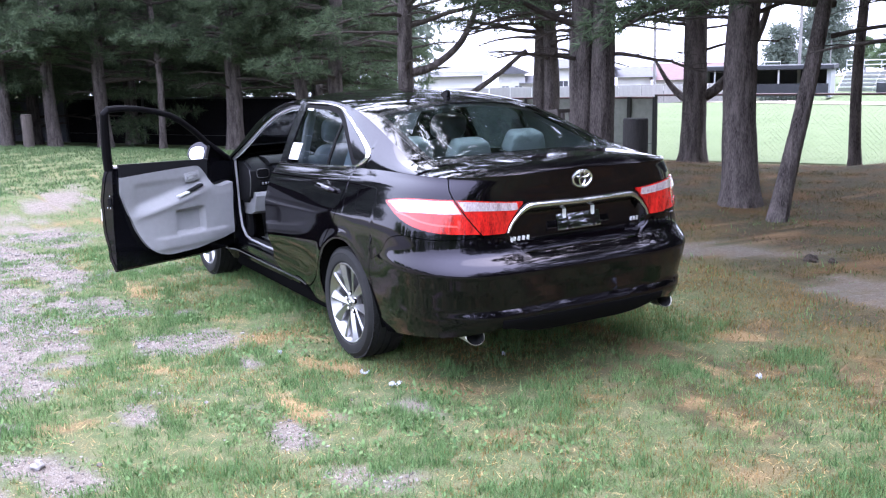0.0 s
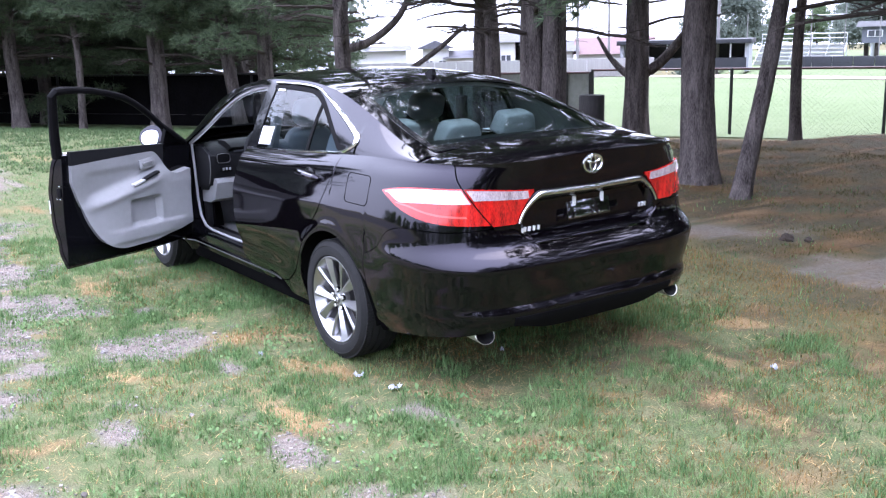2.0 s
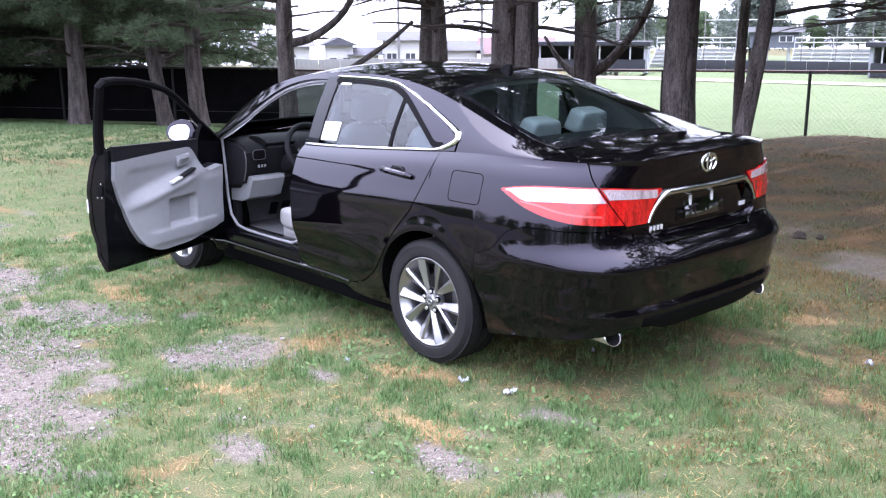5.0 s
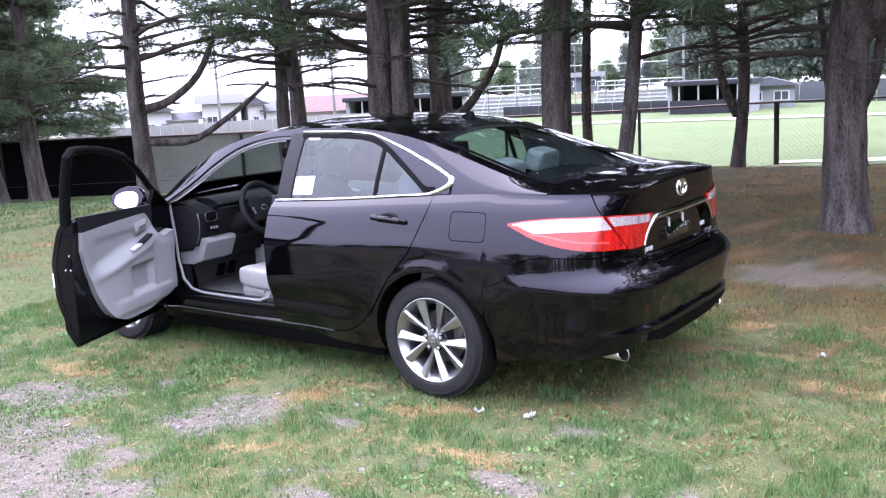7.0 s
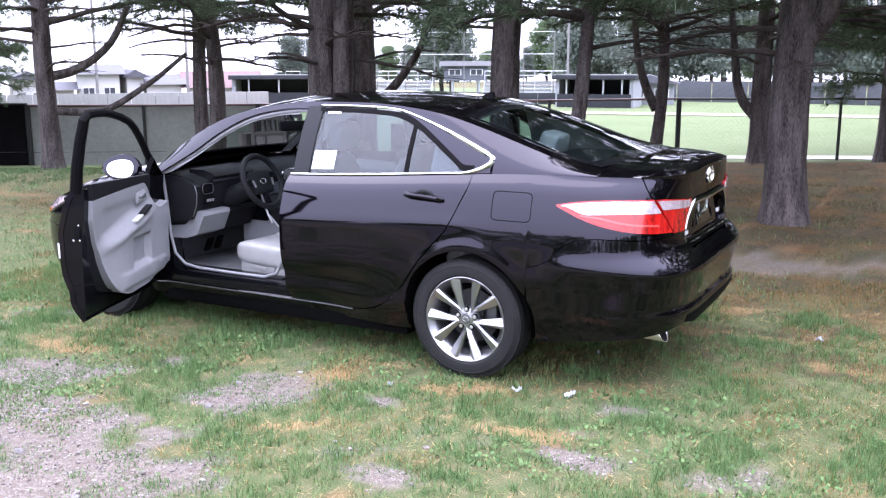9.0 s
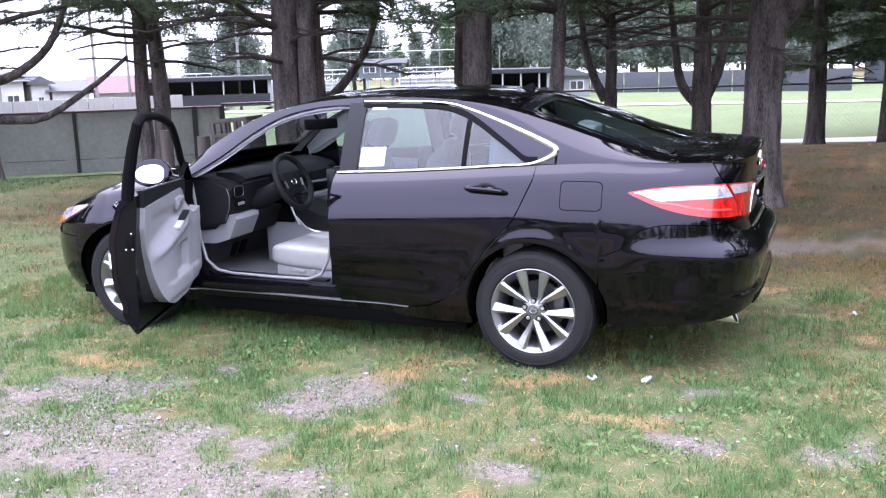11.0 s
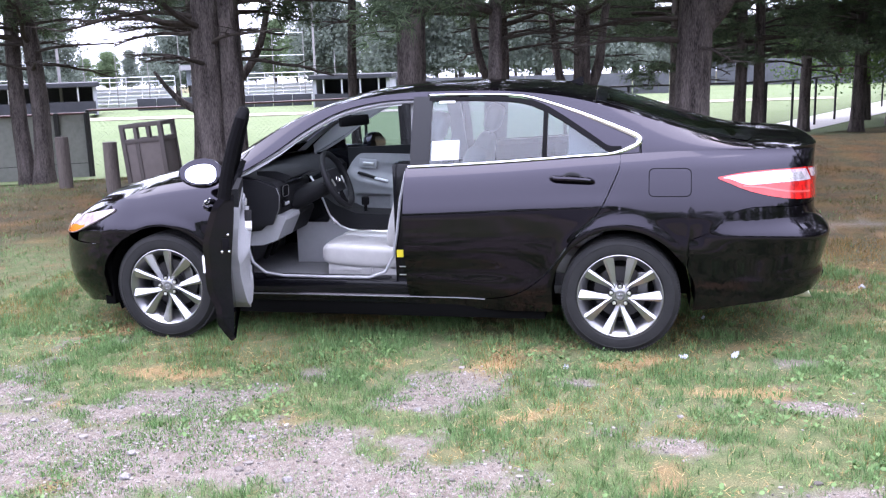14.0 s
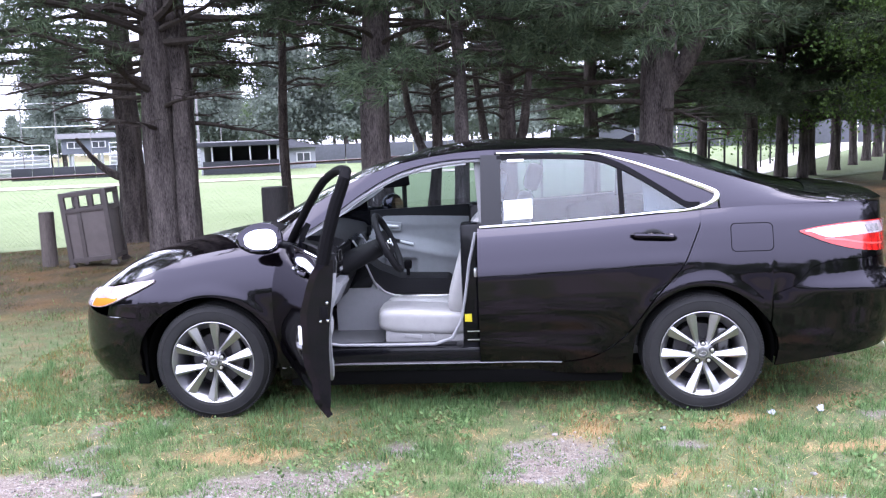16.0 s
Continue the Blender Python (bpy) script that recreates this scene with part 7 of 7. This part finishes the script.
def blades(name, n, x0, x1, y0, y1, h0, h1, width, material, label, keep, flat=False):
    x, y = nr.uniform(x0, x1, n), nr.uniform(y0, y1, n)
    s = sample(x, y)
    c = clumpy(x, y, 9.0, 3) * 0.5 + clumpy(x, y, 31.0, 4) * 0.5
    p = keep(s, c, x, y)
    k = nr.random(n) < p
    x, y, s, c = x[k], y[k], s[k], c[k]
    m = len(x)
    h = nr.uniform(h0, h1, m) * (1 + 0.5 * np.clip(c, -1, 1)) * np.clip(1 - 0.5 * s[:, 0], 0.3, 1)
    a, lean = nr.uniform(0, 6.283, m), np.abs(nr.normal(0, 0.75, m)) if not flat else nr.uniform(2.0, 6.0, m)
    d = np.stack([np.cos(a) * lean, np.sin(a) * lean, np.ones(m)], 1)
    d /= np.linalg.norm(d, axis=1)[:, None]
    b = nr.uniform(0, 6.283, m)
    w = np.stack([np.cos(b), np.sin(b), np.zeros(m)], 1) * (width * nr.uniform(0.6, 1.3, m))[:, None]
    root = np.stack([x, y, s[:, 3] + (0.004 if flat else -0.004)], 1)
    tip = root + d * h[:, None]
    pts = np.stack([root - w, root + w, tip], 1).reshape(-1, 3)
    return tagged(new(name, tri_object(name, pts, material)), label, "grass", kind="stuff")


def turf(s, c, x, y):
    return np.clip((1.02 - 1.08 * s[:, 0]) * np.clip(1 - 1.1 * s[:, 1], 0.06, 1) * (1 - 0.75 * s[:, 2]) * (0.34 + 1.3 * c), 0.0, 1)


def lush(x, y):
    """Where the deeper green tufts stand, 0 to 1; the band along the car paints its shadow."""
    return np.clip(0.5 + 0.75 * clumpy(x, y, 3.4, 41) + 0.7 * clumpy(x, y, 12.0, 42) + 0.5 * np.exp(-((np.abs(y) - 1.15) / 0.45) ** 2), 0, 1)


blades("grass", 520000, -3.4, 4.6, -1.4, 3.4, 0.020, 0.066, 0.0024, M_blade, "short uneven green grass", lambda s, c, x, y: turf(s, c, x, y) * lush(x, y))
blades("grass", 560000, -3.4, 4.6, -1.4, 3.4, 0.012, 0.040, 0.0020, M_blade_pale, "pale worn grass between the tufts", lambda s, c, x, y: turf(s, c, x, y) * (1 - 0.8 * lush(x, y)))
blades("grass", 230000, -6.5, 12.5, -7.0, 4.8, 0.02, 0.055, 0.004, M_blade, "short uneven green grass", turf)
blades("grass", 230000, 9.0, 23.5, -6.0, 5.8, 0.025, 0.06, 0.009, M_blade_far, "short mown grass before the fence, toned for tree shade", turf)
blades("grass", 210000, -6.0, 8.5, -8.0, 0.6, 0.012, 0.045, 0.0034, M_blade_dull, "thin dull grass under the pines, darkened for their shade", lambda s, c, x, y: np.clip(0.75 * np.clip(0.15 + 1.6 * s[:, 1], 0, 1) * (0.45 + 1.1 * clumpy(x, y, 5.0, 27)) * (1 - 0.8 * s[:, 0]), 0, 1))
blades("grass", 240000, -3.4, 6.0, 1.2, 4.4, 0.02, 0.06, 0.0028, M_blade, "grass tufts in the gravel", lambda s, c, x, y: 1.15 * s[:, 0] * np.clip((clumpy(x, y, 8.0, 21) + 0.5 * clumpy(x, y, 23.0, 22) - 0.02) * 1.7, 0, 1))
blades("dry_grass", 170000, -3.4, 4.6, -2.0, 3.4, 0.03, 0.075, 0.002, M_dry, "dry straw among the grass", lambda s, c, x, y: np.clip(0.10 + 0.75 * s[:, 2] - 0.3 * s[:, 1] - 0.3 * s[:, 0] - 0.3 * c, 0, 1), True)
blades("dry_grass", 110000, -6.5, 10, -11.5, 0, 0.05, 0.13, 0.0038, M_pine_straw, "fallen pine needles and straw", lambda s, c, x, y: np.clip(0.05 + 0.5 * s[:, 2] + 0.45 * s[:, 1] - 0.5 * s[:, 0], 0, 1), True)


M_moss = island_mat("rusty_dying_blades", (0.085, 0.050, 0.014), (0.265, 0.165, 0.055), 0.8, 0.15)
blades("dry_grass", 230000, -4.5, 4.6, -2.6, 3.0, 0.014, 0.045, 0.0022, M_moss, "rusty dying blades mixed into the turf", lambda s, c, x, y: np.clip((0.30 + 0.55 * clumpy(x, y, 3.0, 51) + 0.5 * clumpy(x, y, 9.0, 52) - 0.16 * (y - 0.3)) * (1 - 0.9 * s[:, 0]), 0, 0.9))


def clover(n):
    x, y = nr.uniform(-3.2, 4.4, n), nr.uniform(0.6, 3.5, n)
    c = clumpy(x, y, 4.2, 8) + 0.6 * clumpy(x, y, 12, 9)
    s = sample(x, y)
    k = nr.random(n) < np.clip((c - 0.2) * 0.8, 0, 0.7) * (1 - 0.85 * s[:, 0])
    x, y, s = x[k], y[k], s[k]
    m = len(x)
    z = s[:, 3] + nr.uniform(0.008, 0.035, m)
    a = nr.uniform(0, 6.283, m)
    r = nr.uniform(0.005, 0.0115, m)
    tilt = nr.normal(0, 0.6, (m, 2))
    ang = np.array([0, 1.257, 2.513, 3.770, 5.027])
    px = x[:, None] + r[:, None] * np.cos(a[:, None] + ang)
    py = y[:, None] + r[:, None] * np.sin(a[:, None] + ang) * 0.8
    pz = z[:, None] + (px - x[:, None]) * tilt[:, :1] + (py - y[:, None]) * tilt[:, 1:]
    verts = np.stack([px, py, pz], 2).reshape(-1, 3)
    me = bpy.data.meshes.new("clover")
    me.vertices.add(m * 5)
    me.vertices.foreach_set("co", verts.astype(np.float32).ravel())
    me.loops.add(m * 5)
    me.loops.foreach_set("vertex_index", np.arange(m * 5, dtype=np.int32))
    me.polygons.add(m)
    me.polygons.foreach_set("loop_start", np.arange(0, m * 5, 5, dtype=np.int32))
    me.update(calc_edges=True)
    me.materials.append(M_clover)
    return tagged(new("clover", me), "patches of broad-leaved clover in the turf", "clover", kind="stuff")


clover(52000)
blades("grass", 150000, -2.5, 5.5, 1.3, 4.2, 0.018, 0.05, 0.0045, M_clover, "broad weed leaves sprouting through the gravel", lambda s, c, x, y: 1.2 * s[:, 0] * np.clip((clumpy(x, y, 5.5, 61) + 0.6 * clumpy(x, y, 17.0, 62) - 0.12) * 2.4, 0, 1))


def pebbles(n):
    x, y = nr.uniform(-2.5, 6.0, n), nr.uniform(1.0, 4.8, n)
    s = sample(x, y)
    k = nr.random(n) < np.clip(s[:, 0] * 1.1 + 0.02, 0, 1)
    x, y, s = x[k], y[k], s[k]
    bm = bmesh.new()
    bmesh.ops.create_icosphere(bm, subdivisions=1, radius=1)
    base = np.array([v.co[:] for v in bm.verts])
    tri = np.array([[v.index for v in f.verts] for f in bm.faces])
    bm.free()
    pts, faces = [], []
    for px, py, sz in zip(x, y, s[:, 3]):
        r = 0.003 + 0.007 * nr.random() ** 3 + (0.016 * nr.random() if nr.random() < 0.014 else 0)
        v = base * (nr.uniform(0.6, 1.2, 3) * np.array([1, 1, 0.65])) * (1 + nr.normal(0, 0.12, (len(base), 1)))
        faces.append(tri + len(pts) * len(base))
        pts.append(v * r + np.array([px, py, sz + r * 0.3]))
    return tagged(raw("gravel", np.concatenate(pts).tolist(), np.concatenate(faces).tolist(), M_pebble), "loose grey gravel on the bare patches", "gravel", kind="stuff")


M_pebble = island_mat("mixed_gravel", (0.070, 0.060, 0.055), (0.275, 0.250, 0.236), 0.9)
pebbles(58000)
